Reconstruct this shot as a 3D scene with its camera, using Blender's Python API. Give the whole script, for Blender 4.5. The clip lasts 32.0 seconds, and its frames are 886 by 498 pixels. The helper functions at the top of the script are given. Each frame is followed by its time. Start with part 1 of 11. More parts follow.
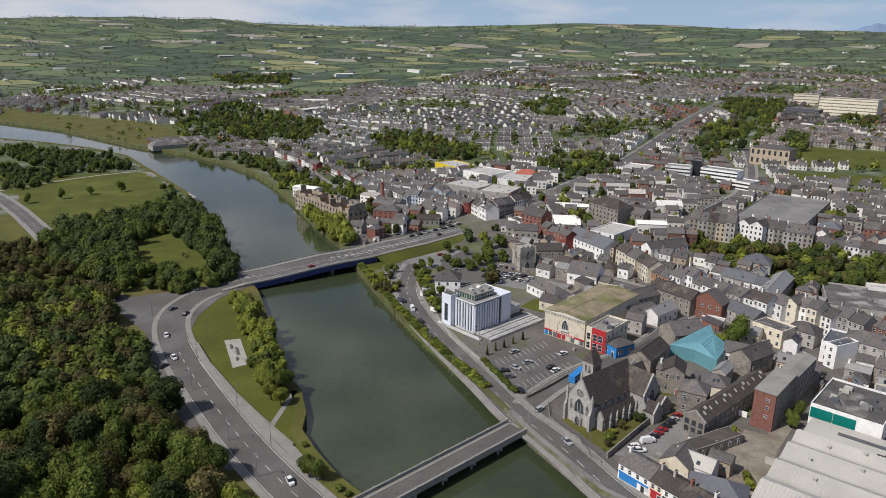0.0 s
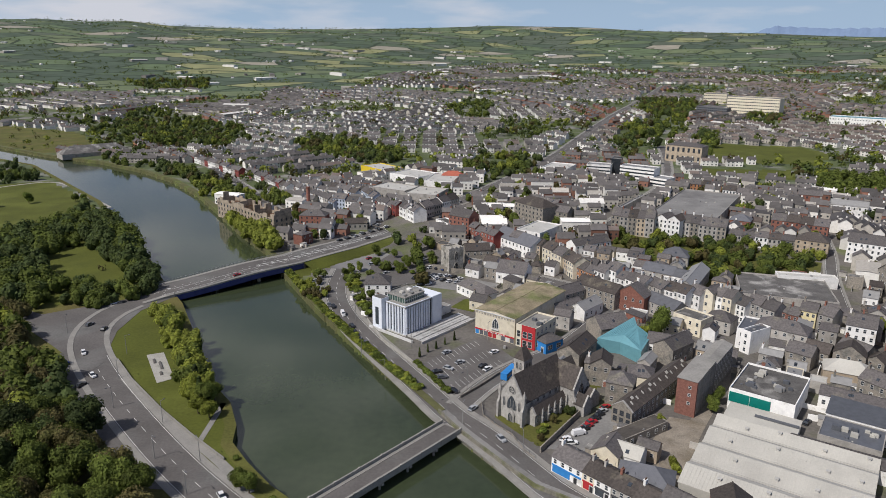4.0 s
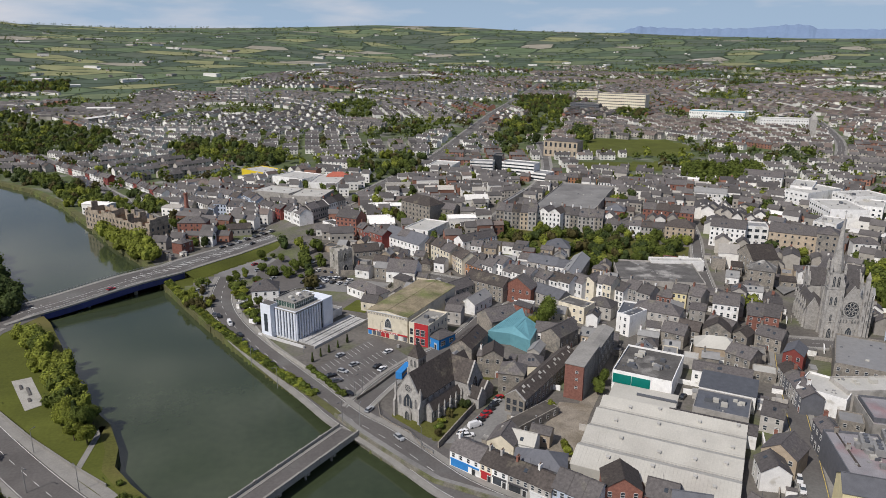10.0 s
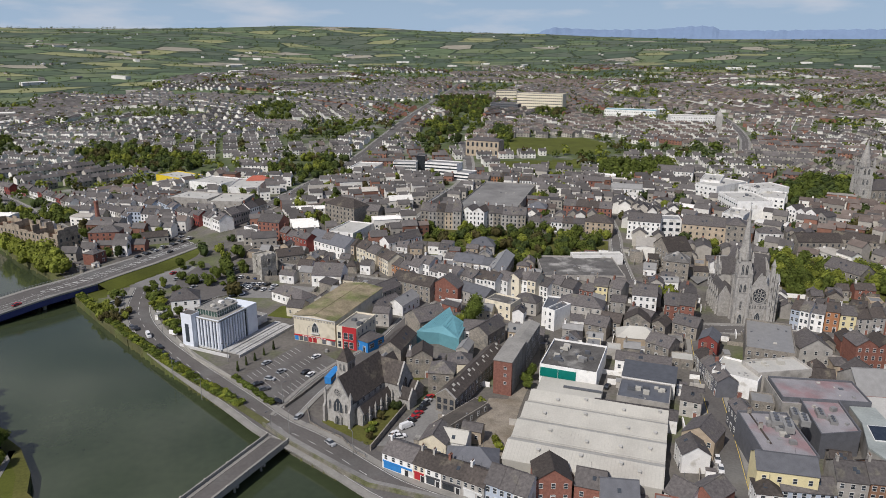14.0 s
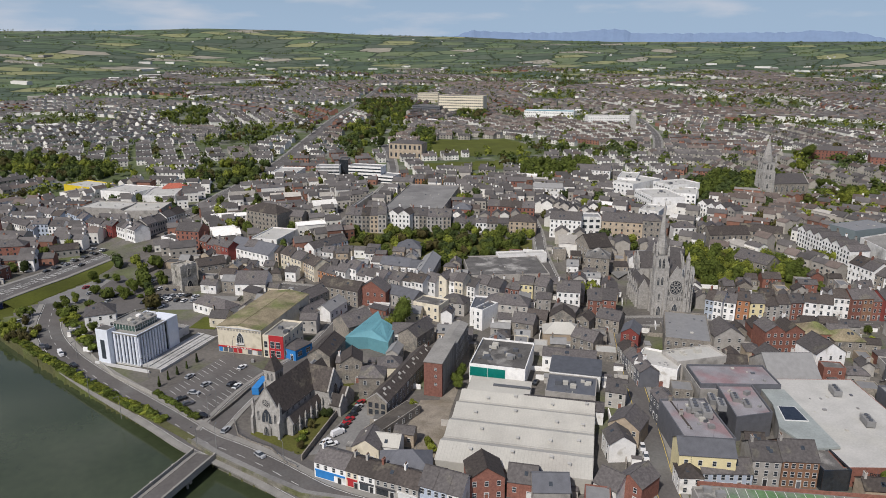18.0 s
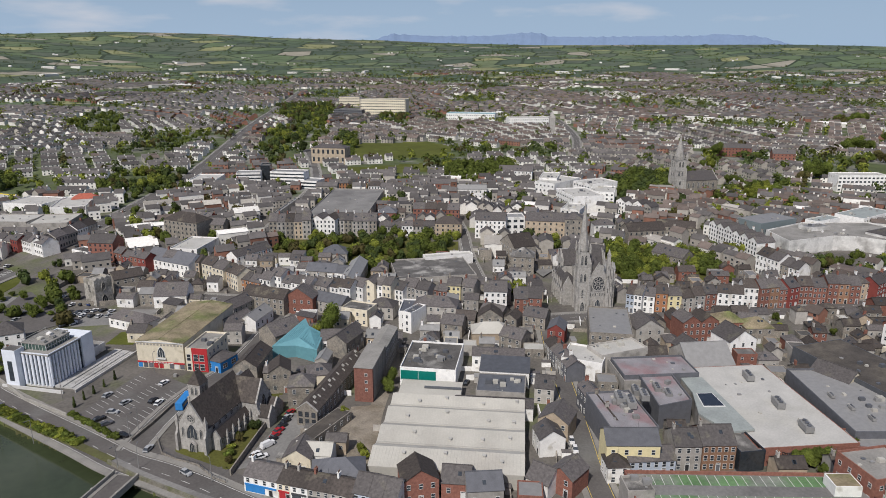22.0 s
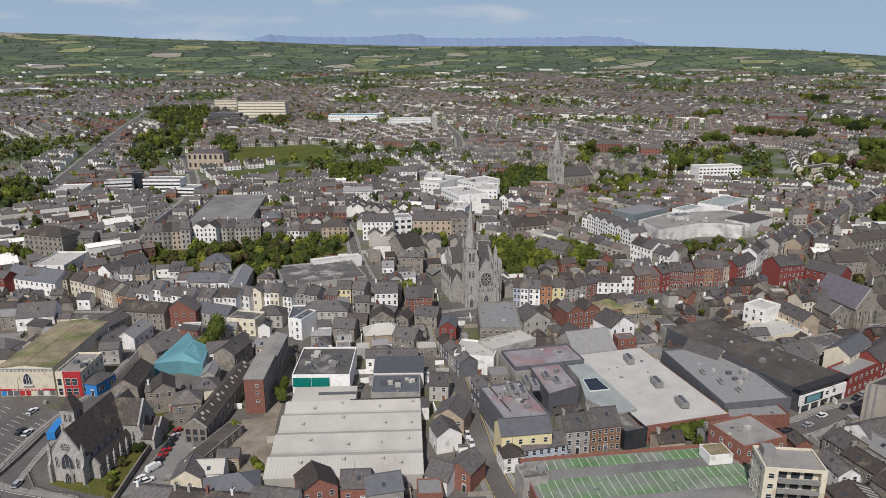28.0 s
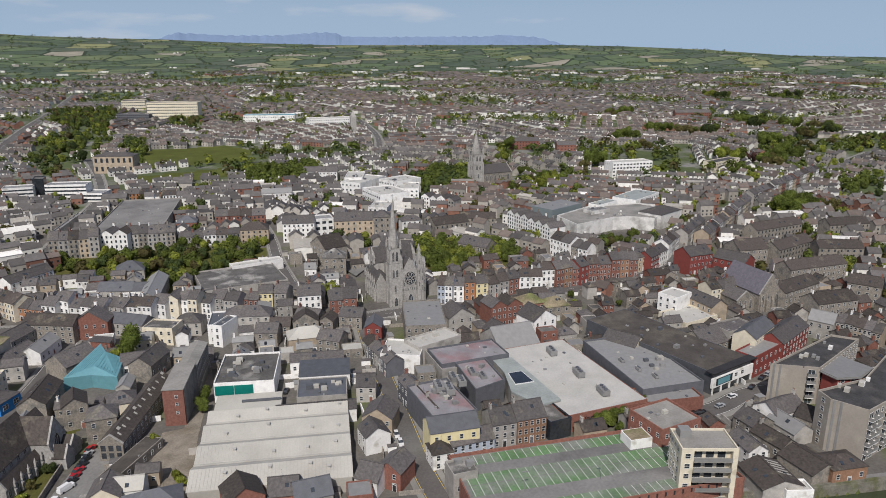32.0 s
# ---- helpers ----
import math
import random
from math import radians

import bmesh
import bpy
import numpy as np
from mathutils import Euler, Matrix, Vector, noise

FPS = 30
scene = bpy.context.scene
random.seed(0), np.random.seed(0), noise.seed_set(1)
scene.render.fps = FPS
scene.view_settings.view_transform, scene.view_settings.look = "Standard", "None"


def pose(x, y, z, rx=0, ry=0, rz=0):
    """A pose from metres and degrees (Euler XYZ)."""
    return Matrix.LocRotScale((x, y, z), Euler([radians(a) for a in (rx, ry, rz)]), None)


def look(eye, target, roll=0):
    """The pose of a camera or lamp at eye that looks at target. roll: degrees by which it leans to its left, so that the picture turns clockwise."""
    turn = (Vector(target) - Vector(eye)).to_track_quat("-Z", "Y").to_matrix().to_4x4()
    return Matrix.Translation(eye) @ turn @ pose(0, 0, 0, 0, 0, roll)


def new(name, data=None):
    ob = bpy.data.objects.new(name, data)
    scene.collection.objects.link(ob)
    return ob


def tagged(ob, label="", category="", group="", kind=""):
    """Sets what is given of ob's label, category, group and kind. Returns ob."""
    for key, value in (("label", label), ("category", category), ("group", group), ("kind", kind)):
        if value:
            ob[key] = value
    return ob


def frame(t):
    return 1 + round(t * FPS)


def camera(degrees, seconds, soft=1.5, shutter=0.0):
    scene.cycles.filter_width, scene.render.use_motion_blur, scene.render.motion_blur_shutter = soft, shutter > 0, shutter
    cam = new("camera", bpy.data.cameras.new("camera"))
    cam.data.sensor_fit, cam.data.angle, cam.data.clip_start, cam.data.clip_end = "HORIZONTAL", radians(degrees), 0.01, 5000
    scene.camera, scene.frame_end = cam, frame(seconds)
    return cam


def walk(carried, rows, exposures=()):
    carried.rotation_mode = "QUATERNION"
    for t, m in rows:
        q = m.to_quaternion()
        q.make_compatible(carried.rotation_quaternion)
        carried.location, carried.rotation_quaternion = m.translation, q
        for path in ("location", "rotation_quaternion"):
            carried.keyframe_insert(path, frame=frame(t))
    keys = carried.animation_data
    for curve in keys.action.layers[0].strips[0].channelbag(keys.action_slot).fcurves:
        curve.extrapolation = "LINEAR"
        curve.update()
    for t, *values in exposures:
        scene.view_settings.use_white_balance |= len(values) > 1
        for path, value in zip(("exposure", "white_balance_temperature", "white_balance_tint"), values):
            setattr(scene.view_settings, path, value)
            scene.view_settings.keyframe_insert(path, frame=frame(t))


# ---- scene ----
cam = camera(64.87, 32.0, soft=0.9)
EYE = (0.0, 0.0, 118.0)
TURNS = (
    (0.0, 73.417, -0.547, -0.008),
    (0.5, 73.469, -0.515, -0.757),
    (1.0, 73.514, -0.488, -1.512),
    (1.5, 73.553, -0.465, -2.272),
    (2.0, 73.585, -0.445, -3.037),
    (2.5, 73.612, -0.428, -3.806),
    (3.0, 73.633, -0.415, -4.580),
    (3.5, 73.650, -0.403, -5.357),
    (5.5, 73.681, -0.375, -8.493),
    (6.0, 73.682, -0.370, -9.283),
    (6.5, 73.682, -0.366, -10.074),
    (7.0, 73.681, -0.362, -10.866),
    (7.5, 73.679, -0.358, -11.660),
    (8.0, 73.678, -0.355, -12.454),
    (8.5, 73.677, -0.351, -13.249),
    (9.0, 73.676, -0.347, -14.045),
    (9.5, 73.677, -0.342, -14.841),
    (10.0, 73.680, -0.337, -15.637),
    (10.5, 73.684, -0.331, -16.432),
    (11.0, 73.690, -0.324, -17.228),
    (11.5, 73.698, -0.317, -18.023),
    (12.0, 73.709, -0.309, -18.818),
    (12.5, 73.722, -0.300, -19.612),
    (13.0, 73.738, -0.291, -20.406),
    (13.5, 73.756, -0.281, -21.199),
    (14.0, 73.777, -0.270, -21.991),
    (14.5, 73.800, -0.258, -22.783),
    (16.5, 73.915, -0.206, -25.942),
    (17.0, 73.948, -0.192, -26.730),
    (17.5, 73.982, -0.177, -27.517),
    (18.0, 74.017, -0.162, -28.304),
    (18.5, 74.053, -0.148, -29.090),
    (19.0, 74.088, -0.133, -29.876),
    (19.5, 74.124, -0.118, -30.661),
    (20.0, 74.159, -0.104, -31.446),
    (20.5, 74.192, -0.089, -32.231),
    (21.0, 74.225, -0.076, -33.016),
    (21.5, 74.255, -0.062, -33.801),
    (22.0, 74.284, -0.050, -34.586),
    (22.5, 74.310, -0.038, -35.371),
    (23.0, 74.333, -0.026, -36.158),
    (23.5, 74.352, -0.016, -36.944),
    (24.0, 74.369, -0.006, -37.732),
    (24.5, 74.382, 0.002, -38.521),
    (25.0, 74.391, 0.009, -39.311),
    (25.5, 74.397, 0.016, -40.103),
    (27.5, 74.382, 0.029, -43.289),
    (28.0, 74.371, 0.029, -44.091),
    (28.5, 74.358, 0.028, -44.896),
    (29.0, 74.343, 0.025, -45.705),
    (29.5, 74.328, 0.022, -46.516),
    (30.0, 74.313, 0.017, -47.332),
    (30.5, 74.300, 0.011, -48.151),
    (31.0, 74.290, 0.004, -48.974),
    (31.5, 74.284, -0.004, -49.803),
    (32.0, 74.286, -0.012, -50.635),
)
walk(cam, [(t, pose(*EYE, rx, ry, rz)) for t, rx, ry, rz in TURNS], exposures=((0.0, -0.05, 6500.0, 12.5), (32.0, -0.12, 6500.0, 12.5)))

# ---- light ----
SUN_AZ, SUN_EL = -121.0, 49.0
world = bpy.data.worlds.new("sky")
scene.world = world
world.use_nodes = True
_n, _l = world.node_tree.nodes, world.node_tree.links
_n.clear()
_sky = _n.new("ShaderNodeTexSky")
_sky.sky_type, _sky.sun_disc = "NISHITA", False
_sky.sun_elevation, _sky.sun_rotation = radians(SUN_EL), radians(SUN_AZ)
_sky.air_density, _sky.dust_density, _sky.ozone_density = 1.0, 0.25, 2.0
_tc = _n.new("ShaderNodeTexCoord")
_map = _n.new("ShaderNodeMapping")
_map.inputs["Scale"].default_value = (2.6, 2.6, 13.0)
_nz = _n.new("ShaderNodeTexNoise")
_nz.inputs["Scale"].default_value, _nz.inputs["Detail"].default_value = 2.2, 7.0
_out = _n.new("ShaderNodeOutputWorld")
_bg = _n.new("ShaderNodeBackground")
_bg.inputs["Strength"].default_value = 0.05
_xyz = _n.new("ShaderNodeSeparateXYZ")
_l.new(_tc.outputs["Generated"], _map.inputs["Vector"])
_l.new(_tc.outputs["Generated"], _xyz.inputs[0])
_l.new(_map.outputs[0], _nz.inputs["Vector"])
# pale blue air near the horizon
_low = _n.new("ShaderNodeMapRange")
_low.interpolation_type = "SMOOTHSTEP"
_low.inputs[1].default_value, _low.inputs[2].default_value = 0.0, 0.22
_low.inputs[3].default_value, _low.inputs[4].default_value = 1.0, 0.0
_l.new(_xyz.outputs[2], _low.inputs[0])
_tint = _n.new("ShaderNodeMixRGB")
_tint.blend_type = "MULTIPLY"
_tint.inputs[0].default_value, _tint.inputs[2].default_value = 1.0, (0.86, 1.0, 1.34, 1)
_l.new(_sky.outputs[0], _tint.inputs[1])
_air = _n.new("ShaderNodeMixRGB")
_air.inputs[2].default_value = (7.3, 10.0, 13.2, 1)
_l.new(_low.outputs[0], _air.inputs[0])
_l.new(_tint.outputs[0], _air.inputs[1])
# clouds, thinning out towards the east
_west = _n.new("ShaderNodeMapRange")
_west.inputs[1].default_value, _west.inputs[2].default_value = -0.2, 0.95
_west.inputs[3].default_value, _west.inputs[4].default_value = 0.16, -0.12
_l.new(_xyz.outputs[0], _west.inputs[0])
_sum = _n.new("ShaderNodeMath")
_l.new(_nz.outputs["Fac"], _sum.inputs[0])
_l.new(_west.outputs[0], _sum.inputs[1])
_ramp = _n.new("ShaderNodeValToRGB")
_ramp.color_ramp.elements[0].position, _ramp.color_ramp.elements[1].position = 0.51, 0.76
_ramp.color_ramp.elements[1].color = (0.85, 0.85, 0.85, 1)
_l.new(_sum.outputs[0], _ramp.inputs[0])
_mix = _n.new("ShaderNodeMixRGB")
_mix.inputs[2].default_value = (13.2, 13.5, 14.4, 1)
_l.new(_ramp.outputs[0], _mix.inputs[0])
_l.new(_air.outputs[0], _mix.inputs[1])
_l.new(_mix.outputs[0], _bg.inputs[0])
_l.new(_bg.outputs[0], _out.inputs[0])
sun = new("sun", bpy.data.lights.new("sun", "SUN"))
sun.data.energy, sun.data.angle, sun.data.color = 4.15, radians(0.6), (1.0, 0.965, 0.91)
_a, _e = radians(SUN_AZ), radians(SUN_EL)
sun.matrix_world = look((600 * math.sin(_a) * math.cos(_e), 600 * math.cos(_a) * math.cos(_e), 600 * math.sin(_e)), (0, 0, 0))
scene.view_settings.exposure = 0.0

# ---- the lie of the land ----
SKYLINE = ((-60, 1.0), (-31, 1.22), (-27, 1.39), (-22.3, 1.5), (-20.4, 1.38), (-17, 1.48), (-14.4, 1.2), (-8, 1.04), (0, 1.13), (5, 1.26), (10.3, 1.46), (17.4, 1.36), (21.4, 1.12), (26.3, 1.0), (30, 0.95), (34, 0.77), (42, 0.59), (50, 0.6), (60, 0.6), (64.5, 0.5), (70.6, 0.24), (76.3, -0.19), (82, -0.29), (100, -0.25))


def smooth01(v):
    v = min(max(v, 0.0), 1.0)
    return v * v * (3 - 2 * v)


def skyline(a):
    """How high the farthest hills stand, in degrees over the level of the eye, towards the bearing a."""
    if a <= SKYLINE[0][0]:
        return SKYLINE[0][1]
    for (a0, e0), (a1, e1) in zip(SKYLINE, SKYLINE[1:]):
        if a <= a1:
            return e0 + (e1 - e0) * (a - a0) / (a1 - a0)
    return SKYLINE[-1][1]


def ground_z(x, y):
    """Level by the river, rising gently through the town, then hills all round."""
    d, a = math.hypot(x, y), math.degrees(math.atan2(x, y))
    start = 280 + (1 - smooth01((a + 12) / 17)) * 870
    e = max(d - start, 0.0)
    near = min(0.018 * e * smooth01(e / 200), 38 + 0.002 * e)
    d0 = 1500 + 1150 * smooth01((a + 8) / 22)
    k = smooth01((d - d0) / (4800 - d0)) ** 1.25
    far = 118 + 4700 * math.tan(math.radians(skyline(a)))
    wave = 9 * k * (1 - k) * 4 * (math.sin(x * 0.0041 + 1.3) * math.cos(y * 0.0033) + 0.6 * math.sin((x + y) * 0.0079))
    return near + (far - near) * k + wave


def town_edge(a):
    """How far the houses reach towards the bearing a, in metres."""
    return 1760 + 170 * math.sin(a * 0.21) + 120 * math.sin(a * 0.77) + 950 * smooth01((a + 2) / 16) + 150 * smooth01((a - 38) / 10)


def estate(x, y):
    """The housing estate that a place belongs to."""
    return math.floor(x / 170 + 0.3 * math.sin(y / 130)), math.floor(y / 150 + 0.3 * math.sin(x / 140))


def open_estate(i, j, d):
    """Farther out more and more of the estates are still fields."""
    return d > 1500 and random.Random(i * 53 + j * 911 + 5).random() < 0.12 + 0.45 * smooth01((d - 1500) / 1300)


# ---- materials ----
MATS = {}


def mat(name, col, rough=0.85, var=0.18, scale=0.6, fine=6.0, metal=0.0, spec=0.3, obj=0.0, bump=0.15, stain=None, amount=0.0, stain_scale=0.08, island=0.0):
    """A surface with variation at two scales, a stain colour in patches and a small shift from object to object."""
    m = bpy.data.materials.new(name)
    m.use_nodes = True
    n, l = m.node_tree.nodes, m.node_tree.links
    b = n["Principled BSDF"]
    b.inputs["Roughness"].default_value, b.inputs["Metallic"].default_value = rough, metal
    b.inputs["Specular IOR Level"].default_value = spec
    geo = n.new("ShaderNodeNewGeometry")
    big, small = n.new("ShaderNodeTexNoise"), n.new("ShaderNodeTexNoise")
    big.inputs["Scale"].default_value, small.inputs["Scale"].default_value = scale, fine
    big.inputs["Detail"].default_value, small.inputs["Detail"].default_value = 4, 3
    l.new(geo.outputs["Position"], big.inputs["Vector"])
    l.new(geo.outputs["Position"], small.inputs["Vector"])
    add = n.new("ShaderNodeMath")
    add.operation = "MULTIPLY_ADD"
    add.inputs[1].default_value = 0.75
    l.new(small.outputs["Fac"], add.inputs[0])
    l.new(big.outputs["Fac"], add.inputs[2])
    rng = n.new("ShaderNodeMapRange")
    rng.inputs[1].default_value, rng.inputs[2].default_value = 0.62, 1.13
    rng.inputs[3].default_value, rng.inputs[4].default_value = 1 - var, 1 + var
    l.new(add.outputs[0], rng.inputs[0])
    last = rng.outputs[0]
    if obj:
        info = n.new("ShaderNodeObjectInfo")
        r2 = n.new("ShaderNodeMapRange")
        r2.inputs[3].default_value, r2.inputs[4].default_value = 1 - obj, 1 + obj
        l.new(info.outputs["Random"], r2.inputs[0])
        mul = n.new("ShaderNodeMath")
        mul.operation = "MULTIPLY"
        l.new(last, mul.inputs[0])
        l.new(r2.outputs[0], mul.inputs[1])
        last = mul.outputs[0]
    if island:
        r3, mul = n.new("ShaderNodeMapRange"), n.new("ShaderNodeMath")
        r3.inputs[3].default_value, r3.inputs[4].default_value = 1 - island, 1 + island
        mul.operation = "MULTIPLY"
        l.new(geo.outputs["Random Per Island"], r3.inputs[0])
        l.new(last, mul.inputs[0])
        l.new(r3.outputs[0], mul.inputs[1])
        last = mul.outputs[0]
    base = n.new("ShaderNodeMixRGB")
    base.inputs[0].default_value = 0
    base.inputs[1].default_value = (*col, 1)
    if stain:
        st, rp = n.new("ShaderNodeTexNoise"), n.new("ShaderNodeValToRGB")
        st.inputs["Scale"].default_value, st.inputs["Detail"].default_value = stain_scale, 6
        rp.color_ramp.elements[0].position, rp.color_ramp.elements[1].position = 0.62 - amount * 0.3, 0.70 - amount * 0.1
        l.new(geo.outputs["Position"], st.inputs["Vector"])
        l.new(st.outputs["Fac"], rp.inputs[0])
        l.new(rp.outputs[0], base.inputs[0])
        base.inputs[2].default_value = (*stain, 1)
    hsv = n.new("ShaderNodeVectorMath")
    hsv.operation = "SCALE"
    l.new(base.outputs[0], hsv.inputs[0])
    l.new(last, hsv.inputs["Scale"])
    l.new(hsv.outputs[0], b.inputs["Base Color"])
    if bump:
        bp = n.new("ShaderNodeBump")
        bp.inputs["Strength"].default_value, bp.inputs["Distance"].default_value = bump, 0.05
        l.new(small.outputs["Fac"], bp.inputs["Height"])
        l.new(bp.outputs[0], b.inputs["Normal"])
    MATS[name] = m
    return m


# walls
mat("white", (0.78, 0.77, 0.74), var=0.12, obj=0.1, stain=(0.5, 0.48, 0.43), amount=0.2, stain_scale=0.3)
mat("cream", (0.66, 0.60, 0.47), var=0.12, obj=0.1, stain=(0.48, 0.43, 0.32), amount=0.2, stain_scale=0.3)
mat("yellow", (0.66, 0.58, 0.34), var=0.1, obj=0.06)
mat("grey", (0.36, 0.34, 0.31), var=0.2, obj=0.22, stain=(0.22, 0.21, 0.19), amount=0.3, stain_scale=0.3)
mat("buff", (0.40, 0.325, 0.24), var=0.2, obj=0.2, stain=(0.26, 0.23, 0.18), amount=0.3, stain_scale=0.3)
mat("stone", (0.25, 0.225, 0.19), var=0.3, scale=1.5, obj=0.15, bump=0.4, stain=(0.15, 0.145, 0.13), amount=0.35, stain_scale=0.35)
mat("ashlar", (0.345, 0.33, 0.305), var=0.24, scale=1.0, fine=2.5, obj=0.1, bump=0.3, stain=(0.27, 0.26, 0.24), amount=0.25, stain_scale=0.2)
mat("brick", (0.225, 0.10, 0.074), var=0.25, scale=1.2, obj=0.15, bump=0.3)
mat("brown", (0.26, 0.15, 0.095), var=0.25, scale=1.2, obj=0.15, bump=0.3)
mat("red", (0.22, 0.055, 0.046), var=0.12, obj=0.06)
mat("orange", (0.36, 0.17, 0.085), var=0.14, obj=0.06)
mat("blue", (0.40, 0.45, 0.52), var=0.12, obj=0.1)
mat("slateblue", (0.115, 0.118, 0.13), var=0.15, obj=0.15)
mat("tower_brick", (0.205, 0.094, 0.072), var=0.25, scale=1.2, bump=0.3)
mat("pale_stone", (0.55, 0.545, 0.53), var=0.12, scale=0.3, fine=2.0, stain=(0.42, 0.41, 0.39), amount=0.3, stain_scale=0.1)
mat("bridge_blue", (0.045, 0.055, 0.17), rough=0.5, var=0.2, scale=0.3)
# roofs
mat("brown_felt", (0.072, 0.064, 0.056), rough=0.9, var=0.25, scale=0.2, fine=1.5, stain=(0.12, 0.105, 0.085), amount=0.4, stain_scale=0.05)
mat("slate", (0.092, 0.083, 0.08), rough=0.7, var=0.3, scale=1.2, fine=1.6, obj=0.3, spec=0.4, stain=(0.12, 0.11, 0.09), amount=0.1, stain_scale=0.15)
mat("slate_warm", (0.062, 0.052, 0.046), rough=0.75, var=0.3, scale=1.2, fine=1.6, obj=0.3, stain=(0.12, 0.105, 0.08), amount=0.1, stain_scale=0.15)
mat("tile_brown", (0.19, 0.125, 0.09), rough=0.8, var=0.2, scale=0.5, fine=3.0, obj=0.25)
mat("tile_red", (0.35, 0.10, 0.065), rough=0.8, var=0.2, obj=0.15)
mat("felt", (0.105, 0.10, 0.094), rough=0.9, var=0.3, scale=0.25, fine=2.0, obj=0.25, stain=(0.28, 0.27, 0.25), amount=0.3, stain_scale=0.12)
mat("membrane", (0.44, 0.43, 0.40), rough=0.8, var=0.12, scale=0.15, fine=1.5, stain=(0.42, 0.41, 0.37), amount=0.35, stain_scale=0.06)
mat("sheet", (0.43, 0.415, 0.37), rough=0.55, var=0.1, scale=0.12, fine=2.0, obj=0.08, stain=(0.38, 0.36, 0.32), amount=0.25, stain_scale=0.05)
mat("metal_grey", (0.225, 0.222, 0.215), rough=0.5, var=0.12, obj=0.15, spec=0.5)
mat("metal_dark", (0.09, 0.095, 0.105), rough=0.5, var=0.2, obj=0.2, spec=0.5)
mat("teal", (0.12, 0.285, 0.325), rough=0.45, var=0.1, spec=0.5)
mat("green_panel", (0.0, 0.16, 0.13), rough=0.5, var=0.1)
mat("moss_roof", (0.24, 0.20, 0.13), rough=0.95, var=0.35, scale=0.2, fine=1.5, stain=(0.14, 0.15, 0.06), amount=0.5, stain_scale=0.12)
mat("red_stain", (0.25, 0.24, 0.25), rough=0.85, var=0.2, scale=0.2, stain=(0.24, 0.165, 0.17), amount=0.4, stain_scale=0.09)
mat("far_white", (0.72, 0.70, 0.65), var=0.1, island=0.2)
mat("far_grey", (0.36, 0.335, 0.295), var=0.15, island=0.3)
mat("far_brick", (0.24, 0.12, 0.085), var=0.15, island=0.3)
mat("far_slate", (0.10, 0.092, 0.088), rough=0.75, var=0.2, scale=0.3, fine=2.0, island=0.35)
mat("far_tile", (0.125, 0.10, 0.087), rough=0.8, var=0.2, scale=0.3, fine=2.0, island=0.35)
mat("grey_clad", (0.33, 0.30, 0.265), rough=0.8, var=0.15, scale=0.3, fine=2.0, stain=(0.22, 0.20, 0.17), amount=0.35, stain_scale=0.2)
mat("old_stone", (0.36, 0.34, 0.30), var=0.4, scale=0.8, fine=3.0, bump=0.4, stain=(0.2, 0.19, 0.16), amount=0.45, stain_scale=0.25)
mat("beige", (0.31, 0.28, 0.24), var=0.1, scale=0.2, fine=2.0, stain=(0.36, 0.33, 0.28), amount=0.25, stain_scale=0.15)
mat("ruin", (0.33, 0.275, 0.21), var=0.35, scale=0.8, fine=3.0, bump=0.4, stain=(0.2, 0.17, 0.13), amount=0.4, stain_scale=0.25)
mat("clad_grey", (0.17, 0.205, 0.21), rough=0.5, var=0.08, scale=0.3, spec=0.5)
mat("roof_green", (0.29, 0.315, 0.30), rough=0.6, var=0.15, scale=0.2, fine=1.5)
mat("store_white", (0.66, 0.65, 0.62), var=0.15, scale=0.15, fine=1.0, stain=(0.36, 0.35, 0.33), amount=0.4, stain_scale=0.12)
mat("store_yellow", (0.62, 0.46, 0.03), var=0.1)
mat("yard_tan", (0.235, 0.205, 0.165), rough=0.95, var=0.25, scale=0.25, fine=2.0, stain=(0.15, 0.125, 0.09), amount=0.45, stain_scale=0.08)
mat("felt_dark", (0.05, 0.049, 0.05), rough=0.9, var=0.3, scale=0.25, fine=2.0, stain=(0.085, 0.08, 0.075), amount=0.35, stain_scale=0.12)
mat("slate_violet", (0.14, 0.13, 0.15), rough=0.6, var=0.2, scale=0.8, fine=2.0, spec=0.4)
mat("felt_pale", (0.26, 0.25, 0.23), rough=0.9, var=0.2, scale=0.2, fine=1.5, stain=(0.17, 0.165, 0.15), amount=0.35, stain_scale=0.1)
# glazing and trim
mat("glass", (0.035, 0.042, 0.05), rough=0.12, var=0.3, scale=0.9, spec=0.8, obj=0.4, bump=0)
mat("frame_white", (0.62, 0.62, 0.6), var=0.08)
mat("frame_dark", (0.06, 0.06, 0.065), var=0.1)
mat("dark", (0.03, 0.03, 0.032), var=0.2)
mat("fin_white", (0.70, 0.735, 0.79), rough=0.6, var=0.07, scale=0.4, fine=2.0)
mat("glass_green", (0.06, 0.10, 0.085), rough=0.15, var=0.25, scale=0.9, spec=0.8, bump=0)
mat("forecourt", (0.40, 0.395, 0.38), rough=0.9, var=0.15, scale=0.5, fine=3.0, stain=(0.3, 0.295, 0.28), amount=0.3, stain_scale=0.15)
mat("shop_red", (0.4, 0.03, 0.035), var=0.1)
mat("shop_blue", (0.03, 0.2, 0.5), var=0.1)
